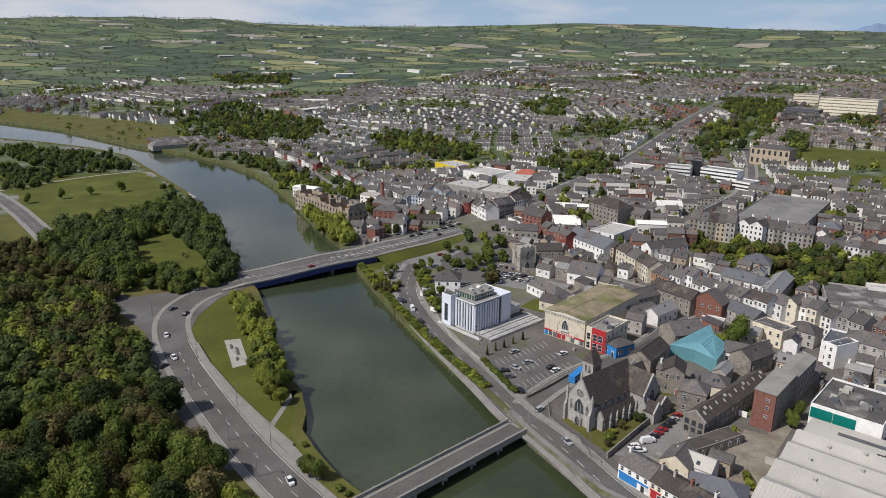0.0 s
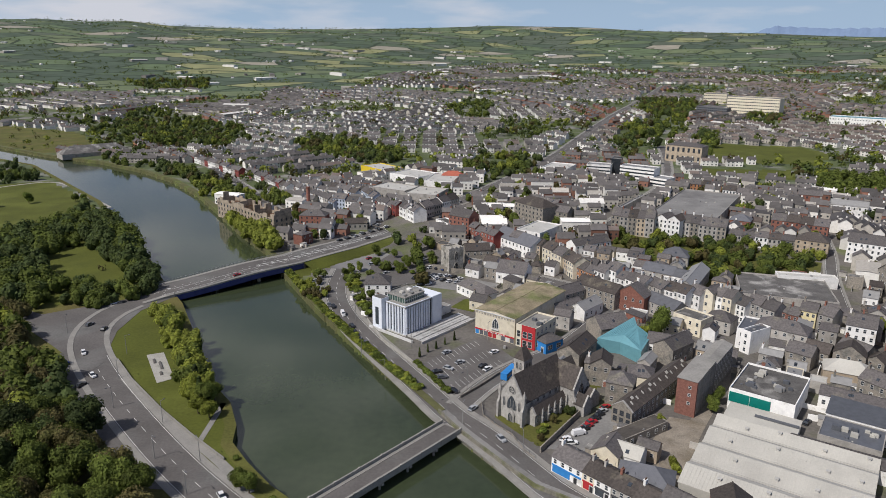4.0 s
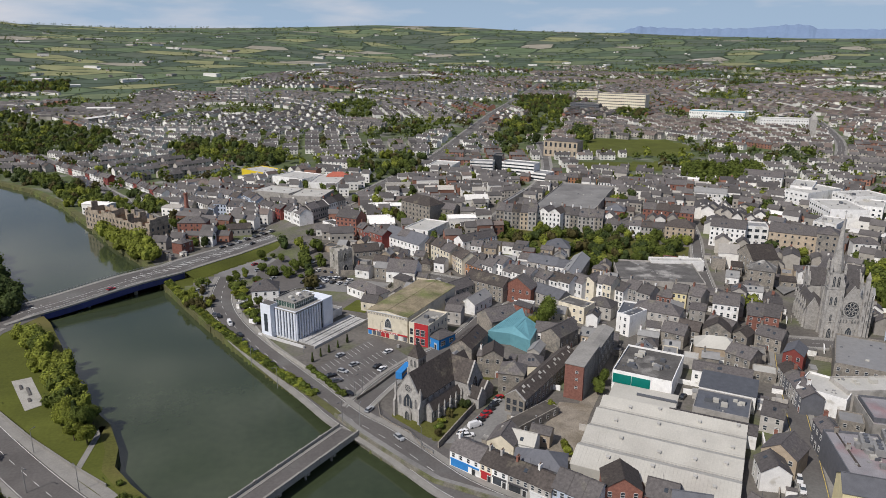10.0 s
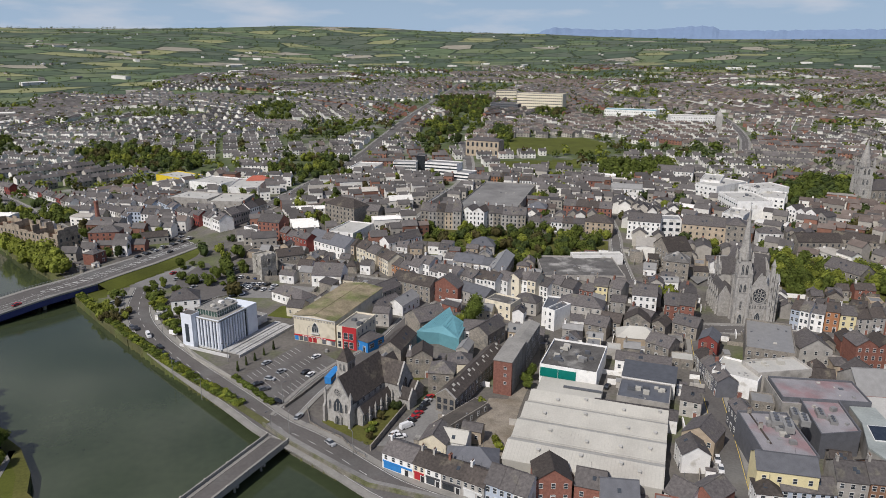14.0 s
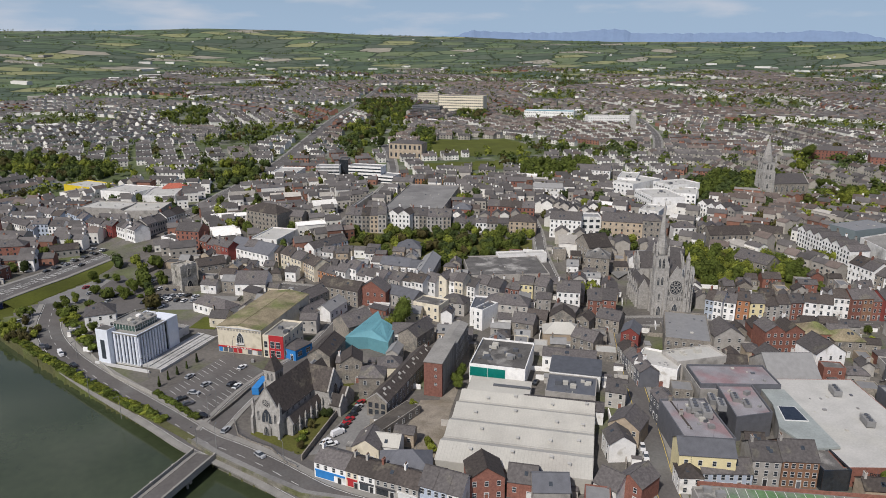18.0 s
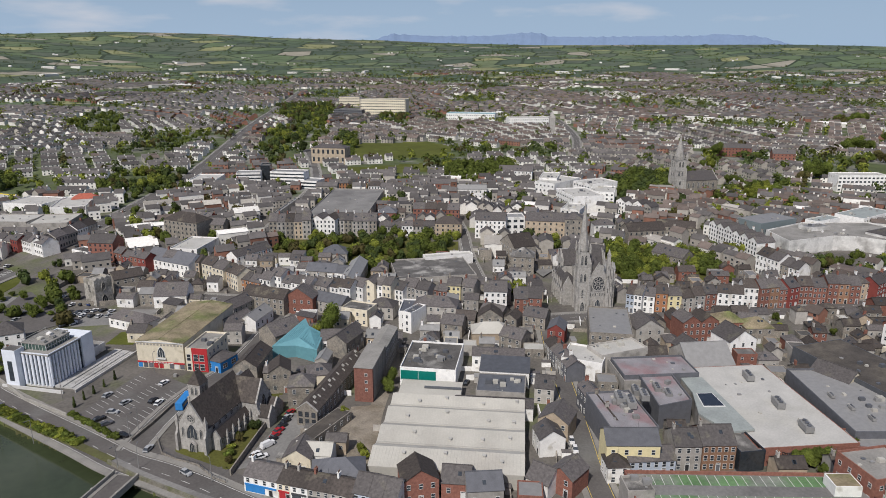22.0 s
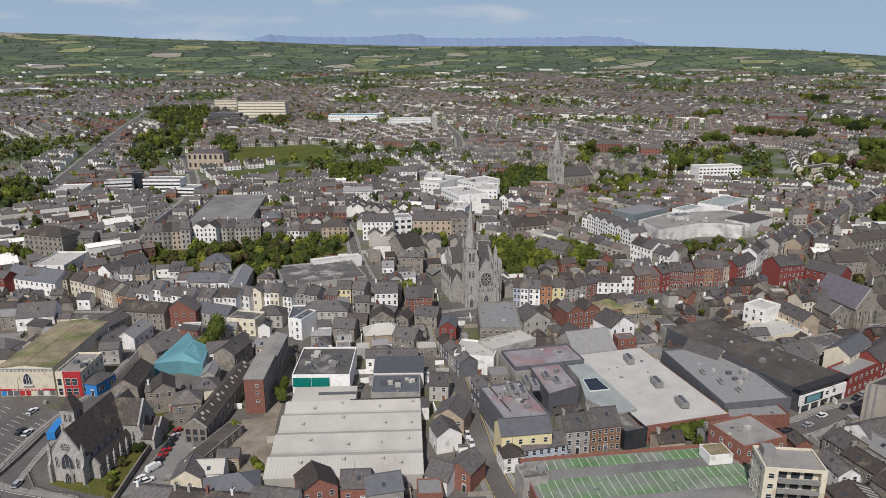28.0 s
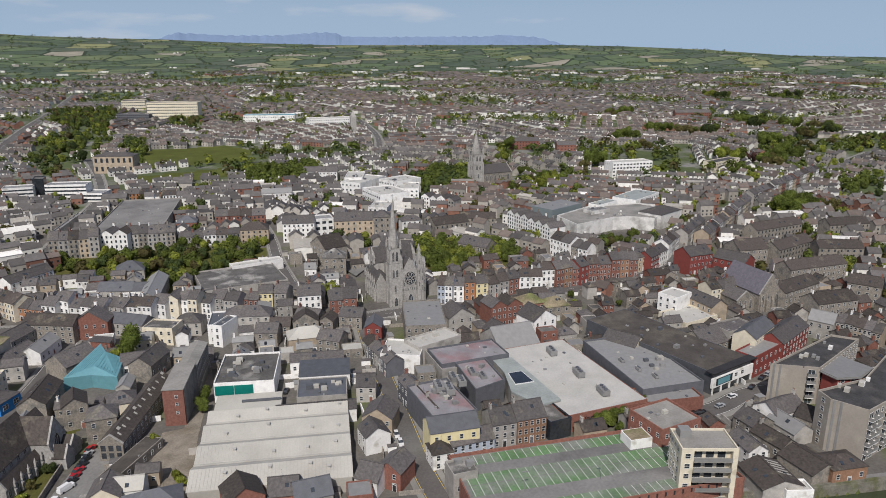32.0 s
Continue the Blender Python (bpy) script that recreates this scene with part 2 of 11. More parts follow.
# ground
mat("asphalt", (0.108, 0.1, 0.094), rough=0.9, var=0.2, scale=0.08, fine=1.2, stain=(0.13, 0.127, 0.12), amount=0.35, stain_scale=0.05)
mat("asphalt_light", (0.2, 0.195, 0.185), rough=0.9, var=0.2, scale=0.08, fine=1.2, stain=(0.14, 0.135, 0.13), amount=0.35, stain_scale=0.05)
mat("pavement", (0.235, 0.225, 0.205), rough=0.9, var=0.15, scale=0.2, fine=2.0)
mat("concrete", (0.34, 0.325, 0.29), rough=0.9, var=0.2, scale=0.15, fine=2.0, stain=(0.2, 0.195, 0.17), amount=0.35, stain_scale=0.15)
mat("suburb", (0.078, 0.098, 0.04), rough=1.0, var=0.3, scale=0.05, fine=0.5, stain=(0.20, 0.195, 0.18), amount=0.45, stain_scale=0.03)
mat("yard", (0.125, 0.115, 0.102), rough=0.95, var=0.3, scale=0.06, fine=0.8, stain=(0.10, 0.115, 0.045), amount=0.35, stain_scale=0.035)
mat("lawn", (0.074, 0.084, 0.012), rough=1.0, var=0.22, scale=0.05, fine=0.9, stain=(0.10, 0.112, 0.02), amount=0.35, stain_scale=0.03)
mat("rough_grass", (0.088, 0.09, 0.02), rough=1.0, var=0.3, scale=0.06, fine=1.2, stain=(0.105, 0.09, 0.03), amount=0.4, stain_scale=0.04)
mat("bank", (0.095, 0.095, 0.04), rough=1.0, var=0.3, scale=0.15, fine=1.5, stain=(0.10, 0.12, 0.035), amount=0.5, stain_scale=0.08)
mat("quay_stone", (0.17, 0.16, 0.13), rough=0.95, var=0.3, scale=0.6, fine=3.0, bump=0.5, stain=(0.12, 0.125, 0.06), amount=0.4, stain_scale=0.2)
mat("paint", (0.58, 0.58, 0.55), var=0.15, scale=0.8, fine=5)
mat("paint_yellow", (0.6, 0.45, 0.1), var=0.15, scale=0.8, fine=5)
mat("bay_green", (0.11, 0.20, 0.09), rough=0.9, var=0.25, scale=0.15, fine=1.5, stain=(0.20, 0.215, 0.185), amount=0.7, stain_scale=0.09)
mat("bark", (0.10, 0.075, 0.05), var=0.3, scale=2)


def leaf(name, col, col2):
    m = mat(name, col, rough=0.8, var=0.4, scale=0.25, fine=1.2, obj=0.3, bump=0.0, spec=0.2, stain=col2, amount=0.5, stain_scale=0.2, island=0.22)
    n, l = m.node_tree.nodes, m.node_tree.links
    b, tr, mx = n["Principled BSDF"], n.new("ShaderNodeBsdfTranslucent"), n.new("ShaderNodeMixShader")
    l.new(b.inputs["Base Color"].links[0].from_socket, tr.inputs[0])
    mx.inputs[0].default_value = 0.35
    l.new(b.outputs[0], mx.inputs[1])
    l.new(tr.outputs[0], mx.inputs[2])
    l.new(mx.outputs[0], n["Material Output"].inputs[0])
    return m


leaf("leaf_mid", (0.115, 0.148, 0.03), (0.14, 0.17, 0.035))
leaf("leaf_lime", (0.225, 0.25, 0.042), (0.18, 0.21, 0.038))
leaf("leaf_dark", (0.05, 0.07, 0.022), (0.068, 0.088, 0.026))
leaf("leaf_olive", (0.13, 0.112, 0.042), (0.112, 0.115, 0.036))
leaf("leaf_copper", (0.085, 0.04, 0.036), (0.066, 0.043, 0.032))

water = mat("water", (0.041, 0.053, 0.027), rough=0.09, var=0.15, scale=0.02, fine=0.3, spec=0.5, bump=0.0)
_n, _l = water.node_tree.nodes, water.node_tree.links
_w1, _bp = _n.new("ShaderNodeTexNoise"), _n.new("ShaderNodeBump")
_w1.inputs["Scale"].default_value, _w1.inputs["Detail"].default_value = 1.1, 4
_bp.inputs["Strength"].default_value, _bp.inputs["Distance"].default_value = 0.09, 0.10
_geo = _n.new("ShaderNodeNewGeometry")
_l.new(_geo.outputs["Position"], _w1.inputs["Vector"])
_l.new(_w1.outputs["Fac"], _bp.inputs["Height"])
_l.new(_bp.outputs[0], _n["Principled BSDF"].inputs["Normal"])


def field_material():
    """Farmland: parcels of several greens and straw with hedges along their borders."""
    m = bpy.data.materials.new("farmland")
    m.use_nodes = True
    n, l = m.node_tree.nodes, m.node_tree.links
    b = n["Principled BSDF"]
    b.inputs["Roughness"].default_value, b.inputs["Specular IOR Level"].default_value = 1.0, 0.1
    geo, mp = n.new("ShaderNodeNewGeometry"), n.new("ShaderNodeMapping")
    mp.inputs["Rotation"].default_value = (0, 0, 0.55)
    mp.inputs["Scale"].default_value = (1 / 165, 1 / 105, 0)
    v1, v2 = n.new("ShaderNodeTexVoronoi"), n.new("ShaderNodeTexVoronoi")
    v2.feature = "DISTANCE_TO_EDGE"
    for v in (v1, v2):
        v.voronoi_dimensions = "2D"
        v.inputs["Scale"].default_value = 1.0
        v.inputs["Randomness"].default_value = 0.75
        l.new(mp.outputs[0], v.inputs["Vector"])
    l.new(geo.outputs["Position"], mp.inputs["Vector"])
    sep, rp = n.new("ShaderNodeSeparateColor"), n.new("ShaderNodeValToRGB")
    l.new(v1.outputs["Color"], sep.inputs[0])
    l.new(sep.outputs[0], rp.inputs[0])
    rp.color_ramp.interpolation = "CONSTANT"
    # greens pulled towards grey-blue: some distance haze painted into the parcels
    stops = ((0.0, (0.066, 0.09, 0.058)), (0.16, (0.088, 0.118, 0.066)), (0.34, (0.058, 0.078, 0.056)), (0.5, (0.105, 0.128, 0.072)), (0.68, (0.074, 0.09, 0.066)), (0.84, (0.18, 0.185, 0.095)), (0.93, (0.22, 0.205, 0.165)))
    for i, (p, c) in enumerate(stops):
        e = rp.color_ramp.elements[i] if i < 2 else rp.color_ramp.elements.new(p)
        e.position, e.color = p, (*c, 1)
    nz = n.new("ShaderNodeTexNoise")
    nz.inputs["Scale"].default_value, nz.inputs["Detail"].default_value = 0.02, 6
    l.new(geo.outputs["Position"], nz.inputs["Vector"])
    r1 = n.new("ShaderNodeMapRange")
    r1.inputs[3].default_value, r1.inputs[4].default_value = 0.7, 1.75
    l.new(nz.outputs["Fac"], r1.inputs[0])
    sc = n.new("ShaderNodeVectorMath")
    sc.operation = "SCALE"
    l.new(rp.outputs[0], sc.inputs[0])
    l.new(r1.outputs[0], sc.inputs["Scale"])
    hd, mx = n.new("ShaderNodeMath"), n.new("ShaderNodeMixRGB")
    hd.operation, hd.inputs[1].default_value = "LESS_THAN", 0.05
    l.new(v2.outputs["Distance"], hd.inputs[0])
    l.new(hd.outputs[0], mx.inputs[0])
    l.new(sc.outputs[0], mx.inputs[1])
    mx.inputs[2].default_value = (0.04, 0.055, 0.036, 1)
    l.new(mx.outputs[0], b.inputs["Base Color"])
    MATS["farmland"] = m


field_material()


# ---- mesh tools ----
class Heap:
    """Many alike solids in one mesh."""

    def __init__(self):
        self.v, self.f, self.m = [], [], []

    def quad(self, pts, mi):
        i = len(self.v)
        self.v += pts
        self.f.append(tuple(range(i, i + len(pts))))
        self.m.append(mi)

    def block(self, m, x0, x1, y0, y1, z0, z1, mi):
        """A box in the frame of the matrix m."""
        i = len(self.v)
        self.v += [tuple(m @ Vector(p)) for p in ((x0, y0, z0), (x1, y0, z0), (x1, y1, z0), (x0, y1, z0), (x0, y0, z1), (x1, y0, z1), (x1, y1, z1), (x0, y1, z1))]
        for q in ((4, 5, 6, 7), (0, 1, 5, 4), (1, 2, 6, 5), (2, 3, 7, 6), (3, 0, 4, 7)):
            self.f.append(tuple(i + k for k in q))
            self.m.append(mi)

    def done(self, name, label, category, mats):
        return from_lists(name, self.v, self.f, mats, self.m, None, label, category, "", "stuff")

def link(name, bm, mats, parent=None, label="", category="", group="", kind=""):
    me = bpy.data.meshes.new(name)
    bm.to_mesh(me)
    bm.free()
    for m in mats if isinstance(mats, (list, tuple)) else [mats]:
        me.materials.append(MATS[m])
    ob = new(name, me)
    ob.parent = parent
    return tagged(ob, label, category, group, kind)


def part(name, bm, material, parent, label=""):
    return link(name, bm, material, parent, label)


def piece(name, me, parent, m):
    """An object of its own on a shared mesh, as a part at the local pose m."""
    ob = new(name, me)
    ob.parent = parent
    ob.matrix_local = m
    return ob


def data(name, bm, *mats):
    me = bpy.data.meshes.new(name)
    bm.to_mesh(me)
    bm.free()
    for m in mats:
        me.materials.append(MATS[m])
    return me


def box(bm, x0, x1, y0, y1, z0, z1, mi=0):
    v = [bm.verts.new(p) for p in ((x0, y0, z0), (x1, y0, z0), (x1, y1, z0), (x0, y1, z0), (x0, y0, z1), (x1, y0, z1), (x1, y1, z1), (x0, y1, z1))]
    for q in ((3, 2, 1, 0), (4, 5, 6, 7), (0, 1, 5, 4), (1, 2, 6, 5), (2, 3, 7, 6), (3, 0, 4, 7)):
        bm.faces.new([v[i] for i in q]).material_index = mi


def prism(bm, outline, z0, z1, mi=0, top=None):
    """A solid with the given outline; top: the outline of its upper end."""
    lo = [bm.verts.new((x, y, z0)) for x, y in outline]
    hi = [bm.verts.new((x, y, z1)) for x, y in (top or outline)]
    k = len(lo)
    for i in range(k):
        bm.faces.new((lo[i], lo[(i + 1) % k], hi[(i + 1) % k], hi[i])).material_index = mi
    bm.faces.new(hi).material_index = mi
    bm.faces.new(lo[::-1]).material_index = mi


def slab(bm, corners, thick, mi=0):
    """A plate of that thickness under the four corners given."""
    a = [bm.verts.new(c) for c in corners]
    b = [bm.verts.new((c[0], c[1], c[2] - thick)) for c in corners]
    bm.faces.new(a).material_index = mi
    bm.faces.new(b[::-1]).material_index = mi
    k = len(a)
    for i in range(k):
        bm.faces.new((b[i], b[(i + 1) % k], a[(i + 1) % k], a[i])).material_index = mi


def inside(x, y, poly):
    ok, k = False, len(poly)
    for i in range(k):
        (ax, ay), (bx, by) = poly[i], poly[i - 1]
        if (ay > y) != (by > y) and x < (bx - ax) * (y - ay) / (by - ay) + ax:
            ok = not ok
    return ok


def from_lists(name, verts, faces, mats, index=None, parent=None, label="", category="", group="", kind=""):
    me = bpy.data.meshes.new(name)
    me.from_pydata(verts, [], faces)
    for m in mats:
        me.materials.append(MATS[m])
    if index is not None:
        me.polygons.foreach_set("material_index", np.array(index, dtype=np.int32))
    me.update()
    ob = new(name, me)
    ob.parent = parent
    return tagged(ob, label, category, group, kind)


def resample(line, step):
    out = []
    for (ax, ay), (bx, by) in zip(line, line[1:]):
        k = max(1, round(math.hypot(bx - ax, by - ay) / step))
        out += [(ax + (bx - ax) * i / k, ay + (by - ay) * i / k) for i in range(k)]
    return out + [line[-1]]


def soften(line, times=2):
    """Rounds the corners of a line."""
    for _ in range(times):
        out = [line[0]]
        for (ax, ay), (bx, by) in zip(line, line[1:]):
            out += [(ax * 0.75 + bx * 0.25, ay * 0.75 + by * 0.25), (ax * 0.25 + bx * 0.75, ay * 0.25 + by * 0.75)]
        line = out + [line[-1]]
    return line


def offset(line, d):
    """The line moved d metres to its right."""
    out = []
    for i, (x, y) in enumerate(line):
        (ax, ay), (bx, by) = line[max(i - 1, 0)], line[min(i + 1, len(line) - 1)]
        dx, dy = bx - ax, by - ay
        k = math.hypot(dx, dy) or 1.0
        out.append((x + dy / k * d, y - dx / k * d))
    return out


def strip(name, line, d0, d1, z0, z1, material, label="", category="", kind="structure", parent=None, level=None):
    """A solid ribbon along a line, from d0 to d1 metres right of it, from z0 to z1 over the ground (or over the given level)."""
    a, b = offset(line, d0), offset(line, d1)
    bm = bmesh.new()
    prev = None
    for p, q, c in zip(a, b, line):
        g = ground_z(*c) if level is None else level(*c) if callable(level) else level
        cur = [bm.verts.new((p[0], p[1], g + z0)), bm.verts.new((q[0], q[1], g + z0)), bm.verts.new((q[0], q[1], g + z1)), bm.verts.new((p[0], p[1], g + z1))]
        if prev:
            for i in range(4):
                j = (i + 1) % 4
                bm.faces.new((prev[i], prev[j], cur[j], cur[i]))
        else:
            bm.faces.new(cur)
        prev = cur
    bm.faces.new(prev[::-1])
    bmesh.ops.recalc_face_normals(bm, faces=bm.faces)
    return link(name, bm, material, parent, label, category, "", kind)


def dashes(name, line, d, length, gap, width, z, material, parent, level=None):
    """Painted dashes along a line, d metres right of it."""
    pts = resample(offset(line, d), 1.0)
    bm = bmesh.new()
    run, on = 0.0, True
    for (ax, ay), (bx, by) in zip(pts, pts[1:]):
        s = math.hypot(bx - ax, by - ay)
        if on and s > 0:
            nx, ny = (by - ay) / s * width / 2, -(bx - ax) / s * width / 2
            g0, g1 = (ground_z(ax, ay), ground_z(bx, by)) if level is None else (level(ax, ay), level(bx, by)) if callable(level) else (level, level)
            v = [bm.verts.new(c) for c in ((ax - nx, ay - ny, g0 + z), (ax + nx, ay + ny, g0 + z), (bx + nx, by + ny, g1 + z), (bx - nx, by - ny, g1 + z))]
            bm.faces.new(v)
        run += s
        if run > (length if on else gap):
            run, on = 0.0, not on or gap == 0
    bmesh.ops.recalc_face_normals(bm, faces=bm.faces)
    return link(name, bm, material, parent, "", "", "", "" if gap == 0 else "stuff")


ROADS = []


def road(name, line, width, walks=2.2, label="", mid=True, edges=True, material="asphalt", lanes=()):
    """A road with raised pavements on both sides and painted lines."""
    line = resample(soften(line), 4.0)
    h = width / 2
    ROADS.append((line, h))
    up = 0.004 * len(ROADS)
    ob = strip(name, line, -h, h, -0.3, 0.06 + up, material, label or "grey asphalt street with worn white lines", "road")
    if walks:
        for s in (-1, 1):
            strip("pavement", line, *sorted((s * (h + 0.01), s * (h + walks))), -0.3, 0.2 + up, "pavement", "light grey concrete pavement beside the road", "pavement")
    if mid:
        dashes("centre_line", line, 0, 3.0, 4.0, 0.14, 0.072 + up, "paint", ob)
    for d in lanes:
        dashes("lane_line", line, d, 3.0, 5.0, 0.2, 0.072 + up, "paint", ob)
    if edges:
        for s in (-1, 1):
            dashes("edge_line", line, s * (h - 0.4), 9, 0, 0.15, 0.072 + up, "paint_yellow" if edges == 2 else "paint", ob)
    return ob


def flat(name, poly, z0, z1, material, label="", category="", kind="structure"):
    """A level plate over the ground with the given outline."""
    cx, cy = sum(p[0] for p in poly) / len(poly), sum(p[1] for p in poly) / len(poly)
    g = ground_z(cx, cy)
    bm = bmesh.new()
    prism(bm, poly, g + z0, g + z1)
    bmesh.ops.recalc_face_normals(bm, faces=bm.faces)
    return link(name, bm, material, None, label, category, "", kind)


# ---- windows, shared by all houses ----
WINDOWS = {}


def window_mesh(w, h, frame_mat="frame_white", bars=1):
    """A window in one connected mesh: a frame proud of the wall and panes set back in it."""
    key = (round(w, 1), round(h, 1), frame_mat, bars)
    if key in WINDOWS:
        return WINDOWS[key]
    w, h = key[0], key[1]
    f = min(0.07, w * 0.06)
    xs = [-w / 2 - f, -w / 2, w / 2, w / 2 + f]
    if w > 1.7:
        k = int(w / 1.1)
        xs = [-w / 2 - f, -w / 2] + [x for i in range(1, k) for x in (-w / 2 + w * i / k - 0.04, -w / 2 + w * i / k + 0.04)] + [w / 2, w / 2 + f]
    zs = [-f, 0.0] + [z for i in range(bars) for z in (h * (i + 1) / (bars + 1) - 0.035, h * (i + 1) / (bars + 1) + 0.035)] + [h, h + f]
    bm = bmesh.new()
    grid = [[bm.verts.new((x, -0.08, z)) for z in zs] for x in xs]
    back = [[bm.verts.new((x, 0.03, z)) for z in (zs[0], zs[-1])] for x in (xs[0], xs[-1])]
    for i in range(len(xs) - 1):
        for j in range(len(zs) - 1):
            q = [grid[i][j], grid[i + 1][j], grid[i + 1][j + 1], grid[i][j + 1]]
            if i % 2 and j % 2:
                p = [bm.verts.new((v.co.x, -0.015, v.co.z)) for v in q]
                for k in range(4):
                    bm.faces.new((q[k], q[(k + 1) % 4], p[(k + 1) % 4], p[k])).material_index = 1
                bm.faces.new(p)
            else:
                bm.faces.new(q).material_index = 1
    for q in ([g[0] for g in grid] + [back[1][0], back[0][0]], [g[-1] for g in grid] + [back[1][1], back[0][1]], grid[0] + [back[0][1], back[0][0]], grid[-1] + [back[1][1], back[1][0]]):
        bm.faces.new(q).material_index = 1
    bmesh.ops.recalc_face_normals(bm, faces=bm.faces)
    WINDOWS[key] = data("window", bm, "glass", frame_mat)
    return WINDOWS[key]


DOORS = {}


def door_mesh(col):
    if col not in DOORS:
        bm = bmesh.new()
        box(bm, -0.55, 0.55, -0.05, 0.02, 0, 2.1, 0)
        box(bm, -0.7, -0.55, -0.1, 0.02, 0, 2.6, 1)
        box(bm, 0.55, 0.7, -0.1, 0.02, 0, 2.6, 1)
        box(bm, -0.55, 0.55, -0.1, 0.02, 2.1, 2.25, 1)
        box(bm, -0.55, 0.55, -0.03, 0.02, 2.25, 2.5, 2)
        box(bm, -0.7, 0.7, -0.1, 0.02, 2.5, 2.62, 1)
        DOORS[col] = data("door", bm, col, "frame_white", "glass")
    return DOORS[col]


POTS = {}


def chimney_mesh(wall, w=1.15, d=0.65, h=1.3):
    key = (wall, w, d, h)
    if key not in POTS:
        bm = bmesh.new()
        box(bm, -w / 2, w / 2, -d / 2, d / 2, -1.2, h, 0)
        box(bm, -w / 2 - 0.08, w / 2 + 0.08, -d / 2 - 0.08, d / 2 + 0.08, h, h + 0.16, 0)
        for i in range(3):
            x = (i - 1) * w * 0.3
            prism(bm, [(x + 0.13 * math.cos(a), 0.13 * math.sin(a)) for a in (0, 1.05, 2.09, 3.14, 4.19, 5.24)], h + 0.16, h + 0.6, 1)
        POTS[key] = data("chimney", bm, wall, "tile_brown")
    return POTS[key]


def roof_solid(bm, w, d, h, kind, rise, over=0.25, thick=0.14):
    """The roof's plates, over a body w wide and d deep with eaves at h."""
    o = over
    if kind == "gable":
        e = o * rise / (d / 2)
        slab(bm, ((-o, -o, h - e), (w + o, -o, h - e), (w + o, d / 2, h + rise), (-o, d / 2, h + rise)), -thick)
        slab(bm, ((w + o, d + o, h - e), (-o, d + o, h - e), (-o, d / 2, h + rise), (w + o, d / 2, h + rise)), -thick)
        box(bm, -o, w + o, d / 2 - 0.16, d / 2 + 0.16, h + rise + thick - 0.05, h + rise + thick + 0.1)
    elif kind == "cross":
        e = o * rise / (w / 2)
        slab(bm, ((-o, -o, h - e), (w / 2, -o, h + rise), (w / 2, d + o, h + rise), (-o, d + o, h - e)), -thick)
        slab(bm, ((w / 2, -o, h + rise), (w + o, -o, h - e), (w + o, d + o, h - e), (w / 2, d + o, h + rise)), -thick)
        box(bm, w / 2 - 0.16, w / 2 + 0.16, -o, d + o, h + rise + thick - 0.05, h + rise + thick + 0.1)
    elif kind == "hip":
        if w >= d:
            a, b = (d / 2, d / 2), (w - d / 2, d / 2)
        else:
            a, b = (w / 2, w / 2), (w / 2, d - w / 2)
        p = [(-o, -o, h - 0.1), (w + o, -o, h - 0.1), (w + o, d + o, h - 0.1), (-o, d + o, h - 0.1)]
        A, B = (*a, h + rise), (*b, h + rise)
        if w >= d:
            quads = ((p[0], p[1], B, A), (p[2], p[3], A, B), (p[1], p[2], B), (p[3], p[0], A))
        else:
            quads = ((p[1], p[2], B, A), (p[3], p[0], A, B), (p[0], p[1], A), (p[2], p[3], B))
        for q in quads:
            slab(bm, q, -thick)
    elif kind == "shed":
        slab(bm, ((-o, -o, h - 0.05), (w + o, -o, h - 0.05), (w + o, d + o, h + rise), (-o, d + o, h + rise)), -thick)
    else:
        box(bm, 0.3, w - 0.3, 0.3, d - 0.3, h - 0.3, h + 0.05)


def wall_solid(bm, w, d, h, kind, rise, parapet=0.7):
    if kind == "gable":
        prof = ((0, -1.5), (d, -1.5), (d, h), (d / 2, h + rise), (0, h))
        a = [bm.verts.new((0, y, z)) for y, z in prof]
        b = [bm.verts.new((w, y, z)) for y, z in prof]
    elif kind == "cross":
        prof = ((0, -1.5), (w, -1.5), (w, h), (w / 2, h + rise), (0, h))
        a = [bm.verts.new((x, 0, z)) for x, z in prof]
        b = [bm.verts.new((x, d, z)) for x, z in prof]
    elif kind == "shed":
        prof = ((0, -1.5), (d, -1.5), (d, h + rise), (0, h))
        a = [bm.verts.new((0, y, z)) for y, z in prof]
        b = [bm.verts.new((w, y, z)) for y, z in prof]
    elif kind == "hip":
        box(bm, 0, w, 0, d, -1.5, h)
        return
    else:
        t = 0.3
        box(bm, 0, w, 0, d, -1.5, h - 0.3)
        for q in ((0, w, 0, t), (0, w, d - t, d), (0, t, t, d - t), (w - t, w, t, d - t)):
            box(bm, *q, h - 0.3, h + parapet)
        return
    k = len(a)
    for i in range(k):
        bm.faces.new((a[i], a[(i + 1) % k], b[(i + 1) % k], b[i]))
    bm.faces.new(a[::-1])
    bm.faces.new(b)


FEET = []
ROOF_BITS = Heap()
FAR_WINDOWS = Heap()
SHAPES = {}
RNG = random.Random(5)


